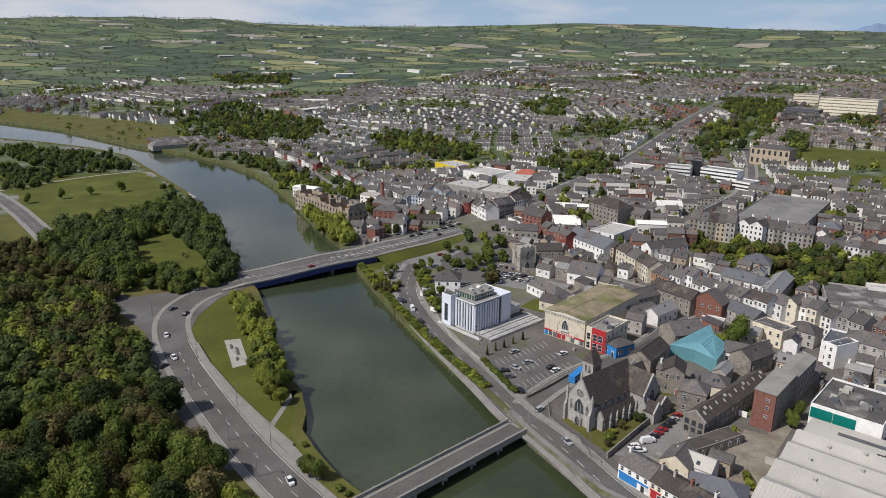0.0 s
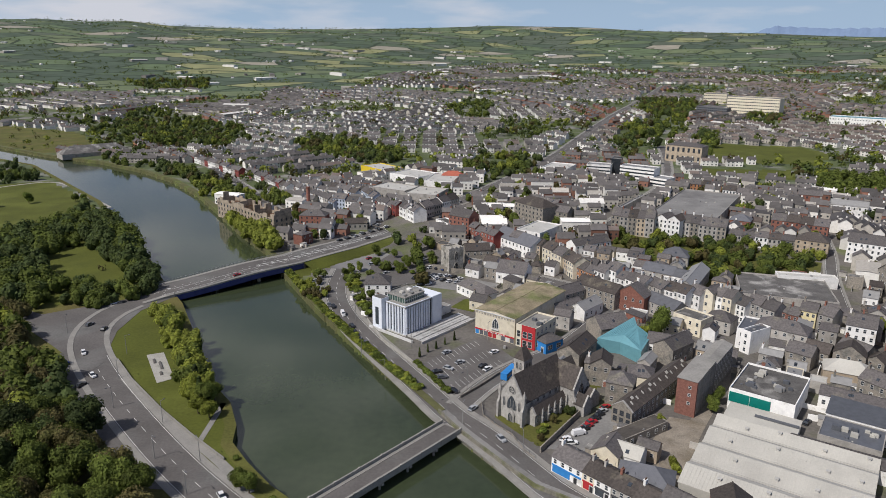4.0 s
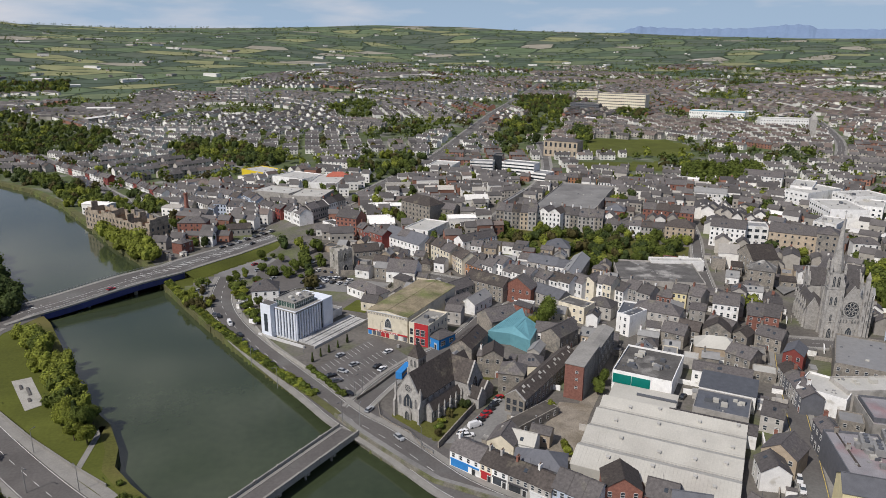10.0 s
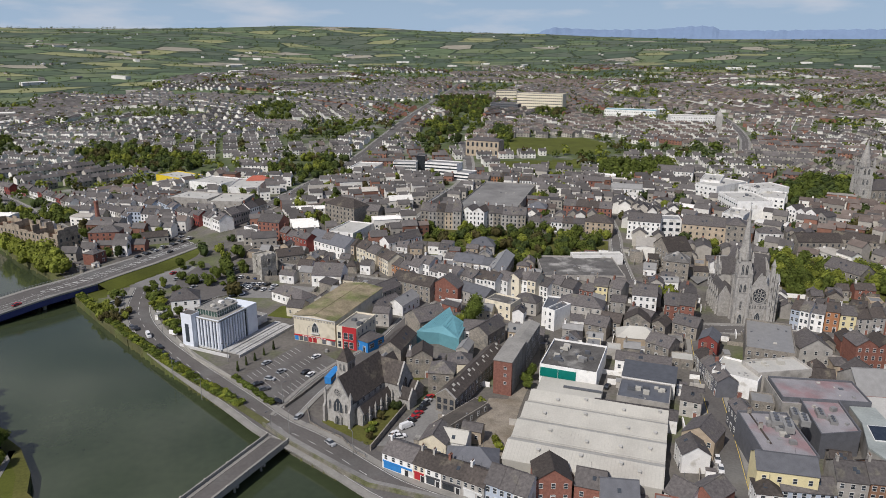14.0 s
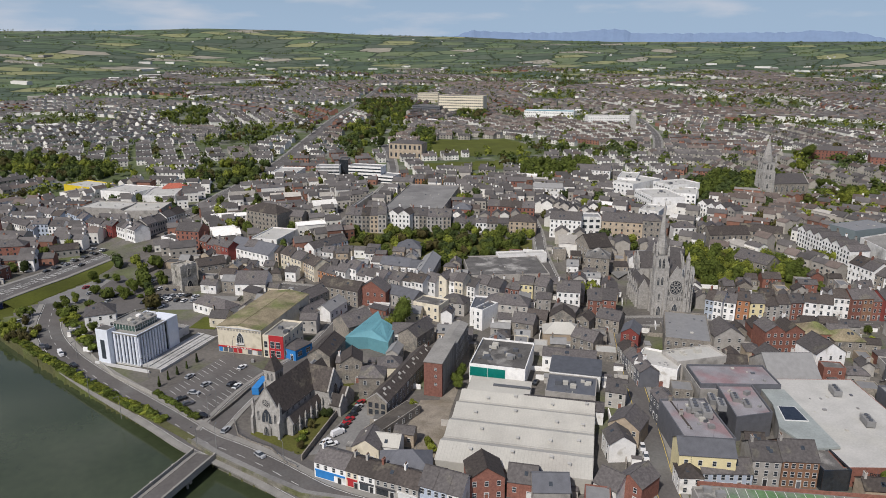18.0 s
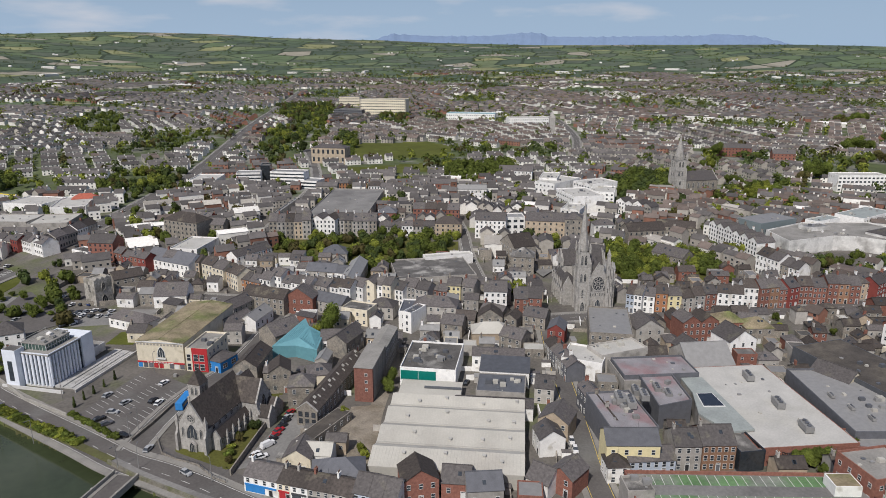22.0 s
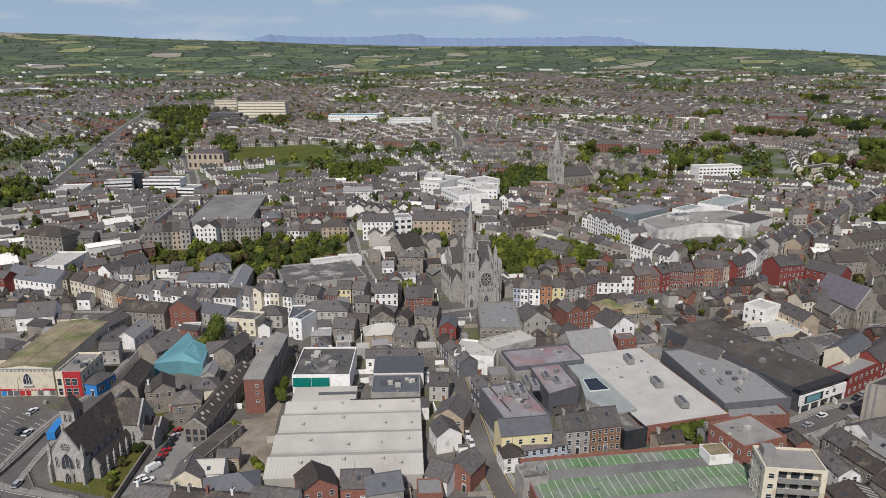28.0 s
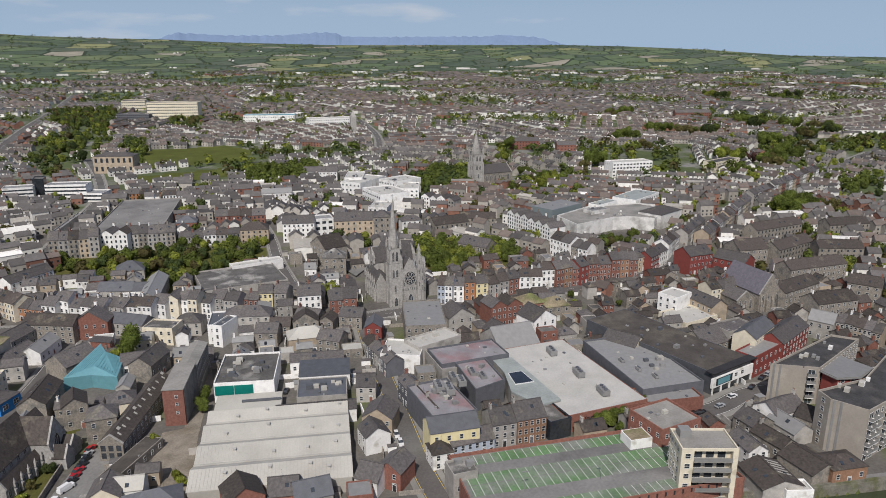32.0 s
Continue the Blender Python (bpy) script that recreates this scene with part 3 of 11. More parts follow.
def bld(x, y, rot, w, d, h, roof="gable", wall="grey", tile="slate", floors=2, bays=0, chim=1, rise=None, name="house", label="", category="house", group="", win=(1.0, 1.5), sides="f", frame_mat="frame_white", door=True, parapet=0.7, kit=0):
    """A building whose front wall runs w metres from (x, y) towards rot, with its depth behind it. sides: f, l, r, b bear windows."""
    if rise is None:
        rise = (d if roof == "gable" else w if roof == "cross" else min(w, d)) * 0.5 * 0.66
    rr = radians(rot)
    cx, cy = x + (w / 2) * math.cos(rr) - (d / 2) * math.sin(rr), y + (w / 2) * math.sin(rr) + (d / 2) * math.cos(rr)
    z = ground_z(cx, cy)
    FEET.append((cx, cy, rr, w, d))
    if len(label.split()) < 4:
        label = "%s under a %s roof" % (label or wall + " building", tile.replace("_", " "))
    top = tagged(new(name), label, category, group)
    top.matrix_world = pose(x, y, z, 0, 0, rot)
    bm = bmesh.new()
    wall_solid(bm, w, d, h, roof, rise, parapet)
    bmesh.ops.recalc_face_normals(bm, faces=bm.faces)
    body = part("wall", bm, wall, top)
    bm = bmesh.new()
    roof_solid(bm, w, d, h, roof, rise)
    bmesh.ops.recalc_face_normals(bm, faces=bm.faces)
    part("roof", bm, tile, top)
    for i in range(chim):
        cw = RNG.choice(("grey", "brick", "stone", "white"))
        if roof == "cross":
            m = pose(w / 2, (0.5 if i % 2 else d - 0.6), h + rise + 0.1, 0, 0, 0)
        else:
            m = pose((0.75 if i % 2 == 0 else w - 0.75) if chim < 3 else (i + 0.5) * w / chim, d / 2 if roof != "flat" else d - 1, h + (rise if roof != "flat" else 0.2) + 0.1, 0, 0, 90)
        piece("chimney", chimney_mesh(cw), top, m)
    base = top.matrix_world
    if roof in ("gable", "hip") and min(w, d) > 5:
        slope = math.degrees(math.atan2(rise, d / 2))
        for side in (0, 1):
            for i in range(RNG.choice((0, 0, 1, 1, 2))):
                u, f = w * RNG.uniform(0.3, 0.7), RNG.uniform(0.35, 0.65)
                m = base @ (pose(u, f * d / 2, h + rise * f + 0.12, slope, 0, 0) if side == 0 else pose(u, d - f * d / 2, h + rise * f + 0.12, slope, 0, 180))
                ROOF_BITS.block(m, -0.5, 0.5, -0.6, 0.6, -0.05, 0.12, 0)
        if RNG.random() < 0.5:
            ROOF_BITS.block(base @ pose(w * RNG.uniform(0.2, 0.8), d / 2, h + rise), -0.03, 0.03, -0.03, 0.03, 0, 2.2, 3)
    elif roof == "flat":
        for i in range(min(int(w * d / 90), 7) + RNG.choice((0, 1, 2))):
            s = RNG.uniform(0.25, 0.7)
            ROOF_BITS.block(base @ pose(w * RNG.uniform(0.1, 0.9), d * RNG.uniform(0.1, 0.9), h, 0, 0, RNG.choice((0, 90))), -s, s, -s * 0.7, s * 0.7, 0, s * RNG.uniform(0.5, 1.2), RNG.choice((1, 2, 3, 1)))
    far_off = math.hypot(cx, cy) > 425
    ww, wh = win
    fh = h / max(floors, 1)
    for s in sides:
        span = w if s in "fb" else d
        n = bays if bays and s in "fb" else max(1, int(span / 3.2))
        for fl in range(floors):
            for i in range(n):
                u = (i + 0.5) * span / n
                zz = fl * fh + (fh - wh) * 0.55
                if fl == 0 and s == "f" and door and i == n // 2 and not far_off:
                    piece("door", door_mesh(RNG.choice(("brick", "dark", "dark", "frame_white", "slateblue"))), body, pose(u, 0, 0))
                    continue
                hh = wh if fl < floors - 1 or floors < 3 else wh * 0.85
                m = {"f": pose(u, 0, zz), "b": pose(w - u, d, zz, 0, 0, 180), "l": pose(0, d - u, zz, 0, 0, -90), "r": pose(w, u, zz, 0, 0, 90)}[s]
                if far_off:
                    FAR_WINDOWS.block(base @ m, -ww / 2, ww / 2, -0.05, 0.02, 0, hh, 0)
                else:
                    piece("window", window_mesh(ww, hh, frame_mat), body, m)
    for i in range(kit):
        bm = bmesh.new()
        kx, ky, s = RNG.uniform(0.15, 0.8) * w, RNG.uniform(0.2, 0.75) * d, RNG.uniform(0.8, 1.8)
        box(bm, kx, kx + s * 1.4, ky, ky + s, h, h + s * 0.8)
        box(bm, kx + 0.1, kx + s * 1.3, ky + 0.1, ky + s - 0.1, h + s * 0.8, h + s * 0.9)
        part("roof_unit", bm, RNG.choice(("metal_grey", "sheet", "metal_dark")), top)
    return top


def terrace(x, y, rot, length, d, h, walls, roof="gable", tile="slate", floors=3, group="street terrace", chim=1, win=(1.0, 1.6), vary=0.8, bays=0, sides="f", name="terraced_house"):
    """Houses side by side along a street; walls names the wall of each."""
    n = max(len(walls), round(length / 8.5))
    wd = length / n
    for i in range(n):
        c = walls[i % len(walls)]
        rr = radians(rot)
        hh = h + RNG.uniform(-vary, vary)
        wn = WALLS[c]
        bld(x + wd * i * math.cos(rr), y + wd * i * math.sin(rr), rot, wd - 0.02, d, hh, roof, wn, tile if RNG.random() < 0.75 else "slate_warm", floors, bays or max(2, round(wd / 2.6)), chim, None, name,
            "%s %d-storey terraced house with a slate roof" % (WORDS[c], floors), "house", group, win, sides)


WALLS = {"w": "white", "c": "cream", "y": "yellow", "g": "grey", "b": "brick", "o": "orange", "s": "stone", "r": "red", "u": "buff", "l": "blue", "n": "brown", "a": "ashlar", "d": "slateblue"}
WORDS = {"w": "white rendered", "c": "cream rendered", "y": "yellow painted", "g": "grey rendered", "b": "red brick", "o": "orange painted", "s": "grey stone", "r": "red painted", "u": "buff rendered", "l": "pale blue", "n": "brown brick", "a": "cut grey stone", "d": "dark slate-blue"}


# ---- trees ----
ICO = [(0.0, 0.0, 1.0)] + [(0.894 * math.cos(i * 1.2566), 0.894 * math.sin(i * 1.2566), 0.447) for i in range(5)] + [(0.894 * math.cos(i * 1.2566 + 0.628), 0.894 * math.sin(i * 1.2566 + 0.628), -0.447) for i in range(5)] + [(0.0, 0.0, -1.0)]
ICO_FACES = [(0, 1 + i, 1 + (i + 1) % 5) for i in range(5)] + [(1 + i, 6 + i, 1 + (i + 1) % 5) for i in range(5)] + [(1 + (i + 1) % 5, 6 + i, 6 + (i + 1) % 5) for i in range(5)] + [(6 + i, 11, 6 + (i + 1) % 5) for i in range(5)]


def add_core(verts, faces, rg, x, y, z, r, h):
    """A rough lump of dense foliage inside one lobe of a crown."""
    j = len(verts)
    k = rg.uniform(0.78, 1.1, size=12)
    verts += [(x + p[0] * r * q, y + p[1] * r * q, z + p[2] * h * q) for p, q in zip(ICO, k)]
    faces += [(j + a, j + b, j + c) for a, b, c in ICO_FACES]


def crown_mesh(name, seed, rad, tall, leafs, size, material, shape="round"):
    """A crown of many small leaf clumps on several lobes, with gaps and an uneven outline."""
    rg = np.random.default_rng(seed)
    k = 9 if shape == "round" else 6
    lobes = []
    for i in range(k):
        a, q = rg.uniform(0, 6.28), rg.uniform(0.1, 0.6) * rad
        if shape == "cone":
            zc = tall * (0.12 + 0.8 * i / k)
            lobes.append((0, 0, zc, rad * (1.02 - 0.85 * i / k), tall * 0.16))
        else:
            zc = tall * rg.uniform(0.28, 0.72)
            lobes.append((q * math.cos(a), q * math.sin(a), zc, rad * rg.uniform(0.42, 0.68), tall * rg.uniform(0.2, 0.3)))
    verts, faces = [], []
    for lx, ly, lz, lr, lh in lobes:
        add_core(verts, faces, rg, lx, ly, lz, lr * 0.86, lh * 0.86)
    for i in range(leafs):
        lx, ly, lz, lr, lh = lobes[rg.integers(len(lobes))]
        v = rg.normal(size=3)
        v /= np.linalg.norm(v)
        if v[2] < -0.35:
            v[2] *= -0.6
        q = rg.uniform(0.72, 1.06)
        c = np.array((lx + v[0] * lr * q, ly + v[1] * lr * q, lz + v[2] * lh * q))
        nrm = v + rg.normal(size=3) * 0.34
        nrm /= np.linalg.norm(nrm)
        t1 = np.cross(nrm, rg.normal(size=3))
        t1 /= np.linalg.norm(t1)
        t2 = np.cross(nrm, t1)
        s = size * rg.uniform(0.6, 1.35)
        j = len(verts)
        bend = nrm * s * 0.3
        verts += [tuple(c - t1 * s * 0.5), tuple(c + t2 * s * 0.35 + bend * 0.6), tuple(c + t1 * s * 0.55), tuple(c - t2 * s * 0.4 + bend * 0.3)]
        faces.append((j, j + 1, j + 2, j + 3))
    me = bpy.data.meshes.new(name)
    me.from_pydata(verts, [], faces)
    me.materials.append(MATS[material])
    return me


def trunk_mesh(tall, rad, seed):
    rg = random.Random(seed)
    bm = bmesh.new()
    prev_top = None
    ring = lambda x, y, r: [(x + r * math.cos(a), y + r * math.sin(a)) for a in (0, 1.05, 2.09, 3.14, 4.19, 5.24)]
    th = tall * 0.38
    prism(bm, ring(0, 0, 0.03 * tall), -0.6, th, 0, ring(0.1, 0.05, 0.02 * tall))
    for i in range(4):
        a = i * 1.57 + rg.uniform(0, 1)
        prism(bm, ring(0.1, 0.05, 0.013 * tall), th * 0.9, tall * rg.uniform(0.62, 0.8), 0, ring(rad * 0.55 * math.cos(a), rad * 0.55 * math.sin(a), 0.004 * tall))
    return data("trunk", bm, "bark")


TREES = {}


def tree_kind(key, rad, tall, leafs, size, material, shape="round"):
    TREES[key] = [(crown_mesh("crown", 11 * i + len(TREES) * 97 + 3, rad, tall, leafs, size, material, shape), trunk_mesh(tall, rad, i)) for i in range(3)]


tree_kind("m", 4.6, 11.5, 3000, 0.6, "leaf_mid")
tree_kind("l", 4.4, 11.0, 3000, 0.6, "leaf_lime")
tree_kind("d", 4.4, 12.0, 3000, 0.6, "leaf_dark")
tree_kind("o", 4.6, 11.0, 2200, 0.6, "leaf_olive")
tree_kind("k", 4.4, 11.0, 900, 1.0, "leaf_copper")
tree_kind("c", 2.6, 12.0, 1100, 0.8, "leaf_dark", "cone")
tree_kind("p", 0.8, 5.5, 260, 0.5, "leaf_dark", "cone")
tree_kind("s", 2.0, 2.6, 420, 0.6, "leaf_lime")
tree_kind("h", 1.9, 2.4, 420, 0.6, "leaf_mid")
TREE_WORDS = {"m": "green broadleaf tree in full leaf", "l": "bright yellow-green broadleaf tree", "d": "dark green broadleaf tree", "o": "olive-brown tree with thin new leaf", "k": "copper beech with dark red leaves", "c": "tall dark green conifer tree", "p": "slim clipped evergreen by a wall", "s": "low yellow-green flowering shrub", "h": "low dense green shrub"}


def tree(key, x, y, scale=1.0, group="", z=None):
    if inside(x, y, RIVER):
        return None
    i = RNG.randrange(3)
    crown, trunk = TREES[key][i]
    t = tagged(new("shrub" if key in "sh" else "tree"), TREE_WORDS[key], "shrub" if key in "sh" else "tree", group)
    s = scale * RNG.uniform(0.88, 1.14)
    t.matrix_world = pose(x, y, ground_z(x, y) if z is None else z, 0, 0, RNG.uniform(0, 360)) @ Matrix.Diagonal((s, s, s * RNG.uniform(0.88, 1.12), 1))
    piece("crown", crown, t, Matrix())
    piece("trunk", trunk, t, Matrix())
    return t


# ---- cars ----
CARS = {}


def car_kind(col, van=False):
    key = (col, van)
    if key in CARS:
        return CARS[key]
    mat_name = "car_%s" % col[0]
    if mat_name not in MATS:
        mat(mat_name, col[1], rough=0.25, var=0.04, spec=0.6, bump=0)
    bm = bmesh.new()
    hh, L = (1.25, 4.9) if van else (0.82, 4.2)
    prism(bm, [(-L / 2, -0.84), (L / 2 - 0.25, -0.86), (L / 2, -0.6), (L / 2, 0.6), (L / 2 - 0.25, 0.86), (-L / 2, 0.84)], 0.28, hh, 0, [(-L / 2 + 0.06, -0.80), (L / 2 - 0.4, -0.8), (L / 2 - 0.12, -0.55), (L / 2 - 0.12, 0.55), (L / 2 - 0.4, 0.8), (-L / 2 + 0.06, 0.80)])
    body = data("body", bm, mat_name)
    bm = bmesh.new()
    f, r, tp = (L / 2 - 1.0, -L / 2 + 0.1, 2.0) if van else (L / 2 - 1.15, -L / 2 + 0.25, 1.42)
    f2, r2 = (f - 0.55, r + 0.1) if van else (f - 0.75, r + 0.55)
    prism(bm, [(r, -0.76), (f, -0.76), (f, 0.76), (r, 0.76)], hh, tp - 0.06, 0, [(r2, -0.62), (f2, -0.62), (f2, 0.62), (r2, 0.62)])
    cabin = data("cabin", bm, mat_name if van else "glass")
    bm = bmesh.new()
    prism(bm, [(r2, -0.62), (f2, -0.62), (f2, 0.62), (r2, 0.62)], tp - 0.06, tp, 0)
    top = data("car_roof", bm, mat_name)
    bm = bmesh.new()
    if van:
        prism(bm, [(f - 0.08, -0.7), (f + 0.03, -0.7), (f + 0.03, 0.7), (f - 0.08, 0.7)], hh + 0.05, tp - 0.1, 0, [(f2 - 0.08, -0.58), (f2 + 0.05, -0.58), (f2 + 0.05, 0.58), (f2 - 0.08, 0.58)])
    else:
        box(bm, -L / 2 - 0.02, -L / 2 + 0.1, -0.7, 0.7, 0.32, 0.5)
    wind = data("windscreen", bm, "glass")
    bm = bmesh.new()
    c8 = [(0.32 * math.cos(a), 0.32 * math.sin(a)) for a in np.arange(8) * math.pi / 4]
    prism(bm, c8, -0.1, 0.1)
    wheel = data("wheel", bm, "dark")
    CARS[key] = (body, cabin, top, wind, wheel, L)
    return CARS[key]


PAINTS = {"w": ("white", (0.7, 0.7, 0.7)), "k": ("black", (0.015, 0.015, 0.017)), "r": ("red", (0.35, 0.02, 0.025)), "b": ("blue", (0.02, 0.05, 0.2)), "s": ("silver", (0.35, 0.36, 0.37)), "g": ("grey", (0.09, 0.09, 0.1))}


def car(x, y, rot, col="s", van=False, z=None, where="parked on the street"):
    body, cabin, top, wind, wheel, L = car_kind(PAINTS[col], van)
    c = tagged(new("van" if van else "car"), "%s %s %s" % (PAINTS[col][0], "delivery van" if van else "hatchback car", where), "van" if van else "car", "cars")
    c.matrix_world = pose(x, y, road_z(x, y) if z is None else z, 0, 0, rot)
    for n, me in (("body", body), ("cabin", cabin), ("car_roof", top), ("windscreen", wind)):
        piece(n, me, c, Matrix())
    for sx in (-1, 1):
        for sy in (-1, 1):
            piece("wheel", wheel, c, pose(sx * L * 0.31, sy * 0.78, 0.32, 90, 0, 0))
    return c

# ---- ground, river and roads ----
NORTH_BANK = ((-1100.0, 1180.0), (-647.3, 1030.9), (-511.0, 943.9), (-407.9, 851.8), (-343.2, 795.4), (-275.8, 750.2), (-216.0, 692.7), (-173.9, 639.6), (-138.7, 576.9), (-112.1, 517.1), (-83.6, 451.4), (-60.9, 405.6), (-45.8, 362.5), (-34.3, 332.1), (-20.6, 297.6), (-9.3, 271.3), (2.5, 246.0), (14.5, 222.8), (21.6, 207.5), (25.5, 197.7), (28.3, 191.9), (36.8, 176.0), (44.0, 163.6), (205.0, 21.5), (330.0, -85.0), (700.0, -300.0))
SOUTH_BANK = ((-1100.0, 1040.0), (-700.0, 905.0), (-539.0, 852.7), (-468.0, 823.4), (-395.4, 783.4), (-331.7, 731.7), (-279.7, 657.6), (-206.5, 553.6), (-165.0, 471.4), (-131.5, 409.4), (-108.8, 358.8), (-88.7, 319.4), (-76.4, 286.4), (-65.3, 257.4), (-55.2, 231.0), (-49.0, 220.5), (-44.4, 205.3), (-43.8, 195.0), (-37.8, 184.1), (-29.3, 171.5), (-21.0, 162.3), (-12.0, 146.0), (10.0, 112.0), (60.0, 66.0), (165.0, -22.0), (300.0, -140.0), (650.0, -380.0))
PROMONTORY = ((-103.3, 329.5), (-88.6, 306.1), (-75.5, 279.2), (-64.1, 251.0), (-52.8, 223.1), (-48.2, 215.0), (-43.3, 200.2), (-43.1, 190.2), (-36.1, 179.0), (-27.6, 166.0), (-43.4, 182.4), (-63.0, 205.3), (-81.4, 231.3), (-100.9, 261.0), (-108.1, 278.5), (-111.2, 298.4), (-108.4, 318.7))
PARK = ((-244.0, 401.5), (-331.7, 534.1), (-353.4, 548.2), (-411.0, 642.8), (-332.5, 612.7), (-278.9, 640.9), (-226.9, 572.3), (-178.5, 492.4), (-131.8, 405.2), (-106.8, 347.1), (-127.1, 328.8), (-155.2, 322.3))
EMBANKMENT = ((-41.3, 344.3), (-41.2, 371.7), (-19.9, 388.7), (3.3, 416.0), (8.2, 397.7), (-13.0, 380.0), (-28.0, 363.8))
FAR_MEADOW = ((-745.4, 1194.3), (-652.3, 1129.5), (-527.2, 1092.7), (-387.7, 1000.4), (-307.7, 841.8), (-357.3, 814.3), (-406.6, 850.0), (-507.5, 938.1), (-644.3, 1026.8))
FAR_FIELDS = ((-797.7, 1280.9), (-919.8, 1759.2), (-747.1, 1811.2), (-391.2, 1748.8), (-442.3, 2137.5), (-697.5, 2455.1), (-1034.9, 2267.4), (-1267.6, 2066.1))
SPORT_FIELD = ((396.6, 765.3), (483.9, 733.9), (481.4, 675.4), (430.3, 624.2), (336.9, 663.6))
SPORT_FIELD_LOW = ((307.7, 624.9), (392.1, 604.5), (373.1, 559.9), (290.9, 579.1))
GARDENS = ((155.1, 436.3), (195.7, 407.9), (250.0, 346.2), (229.9, 319.5), (194.8, 316.5), (170.3, 318.9), (155.8, 348.5), (144.4, 388.0))
CATHEDRAL_GREEN = ((324.3, 296.5), (333.2, 265.9), (331.8, 221.8), (302.3, 201.8), (288.4, 234.1), (264.1, 233.8))
CAR_PARK = ((18.1, 244.5), (46.3, 268.7), (56.9, 241.9), (27.5, 217.5))
CHURCH_GREEN = ((38.1, 201.5), (42.1, 205.2), (64.6, 219.0), (83.8, 223.5), (60.8, 193.4), (50.7, 183.8), (47.0, 186.8))
OFFICE_YARD = ((-2.9, 290.6), (4.8, 253.9), (17.6, 242.6), (49.4, 265.8), (47.9, 291.8), (52.3, 309.5), (41.5, 320.7), (34.7, 336.9), (5.9, 347.5), (-1.4, 328.0))
OFFICE_PARKING = ((5.9, 345.6), (27.8, 363.8), (66.6, 337.5), (61.0, 321.1), (43.4, 313.0), (28.0, 324.3))
BRICK_YARD = ((64.3, 156.7), (82.6, 172.8), (90.2, 192.6), (104.2, 198.6), (143.5, 241.4), (129.5, 216.5), (105.4, 188.5), (86.2, 161.8), (79.7, 154.0))
CHURCH_YARD = ((37.3, 196.3), (42.1, 205.2), (65.6, 223.1), (85.8, 223.5), (83.5, 197.1), (63.9, 179.5), (50.8, 180.8), (47.0, 186.8))


def in_polys(px, py, poly):
    ok = np.zeros(px.shape, bool)
    for i in range(len(poly)):
        (ax, ay), (bx, by) = poly[i], poly[i - 1]
        if ay == by:
            continue
        c = ((ay > py) != (by > py)) & (px < (bx - ax) * (py - ay) / (by - ay) + ax)
        ok ^= c
    return ok


RIVER = NORTH_BANK + SOUTH_BANK[::-1]


def build_ground():
    """One sheet from under the eye to the far hills, hollowed out along the river."""
    rings = [0.0, 25.0, 50.0] + list(np.geomspace(70, 4930, 400))
    turns = list(np.arange(-180, -40, 5.0)) + list(np.arange(-40, 95, 0.33)) + list(np.arange(95, 180, 5.0))
    a = np.radians(np.array(turns))
    R, A = np.meshgrid(np.array(rings), a, indexing="ij")
    X, Y = R * np.sin(A), R * np.cos(A)
    Z = np.array([[ground_z(x, y) for x, y in zip(rx, ry)] for rx, ry in zip(X, Y)])
    wet = in_polys(X, Y, RIVER)
    Z = np.where(wet, -5.5, Z)
    nr, na = X.shape
    verts = np.stack([X, Y, Z], -1).reshape(-1, 3).tolist()
    i, j = np.meshgrid(np.arange(nr - 1), np.arange(na), indexing="ij")
    j2 = (j + 1) % na
    q = np.stack([i * na + j, i * na + j2, (i + 1) * na + j2, (i + 1) * na + j], -1).reshape(-1, 4)
    V = np.array(verts)
    C = V[q].mean(1)
    cx, cy = C[:, 0], C[:, 1]
    d = np.hypot(cx, cy)
    m = np.zeros(len(q), int)
    m[d > 560] = 5
    for i in np.nonzero(d > 1450)[0]:
        if d[i] > 3100 or d[i] > town_edge(math.degrees(math.atan2(cx[i], cy[i]))) or open_estate(*estate(cx[i], cy[i]), d[i]):
            m[i] = 2
    for poly, k in ((PROMONTORY, 1), (PARK, 1), (EMBANKMENT, 1), (FAR_MEADOW, 3), (FAR_FIELDS, 2), (SPORT_FIELD, 1), (SPORT_FIELD_LOW, 1), (GARDENS, 3), (CATHEDRAL_GREEN, 3), (CHURCH_GREEN, 3)):
        m[in_polys(cx, cy, poly)] = k
    south = in_polys(cx, cy, SOUTH_BANK + ((700, -900), (-3000, -900), (-3000, 1400)))
    m[south & (m == 0)] = 3
    m[C[:, 2] < -0.5] = 4
    from_lists("ground", verts, [tuple(t) for t in q.tolist()], ("yard", "lawn", "farmland", "rough_grass", "bank", "suburb"), m.tolist(), None, "town ground, grass and farmland out to the hills", "ground", "", "structure")


build_ground()

bm = bmesh.new()
_b = [bm.verts.new((x, y, -3.0)) for x, y in ((-1300, -700), (900, -700), (900, 1400), (-1300, 1400))]
bm.faces.new(_b)
link("water", bm, "water", None, "calm dark green river", "river", "", "structure")


def quay(line, d0, d1, z1, material, name, label):
    strip(name, resample(line, 6.0), d0, d1, -3.4, z1, material, label, "river wall", "structure", None, lambda x, y: 0.0)


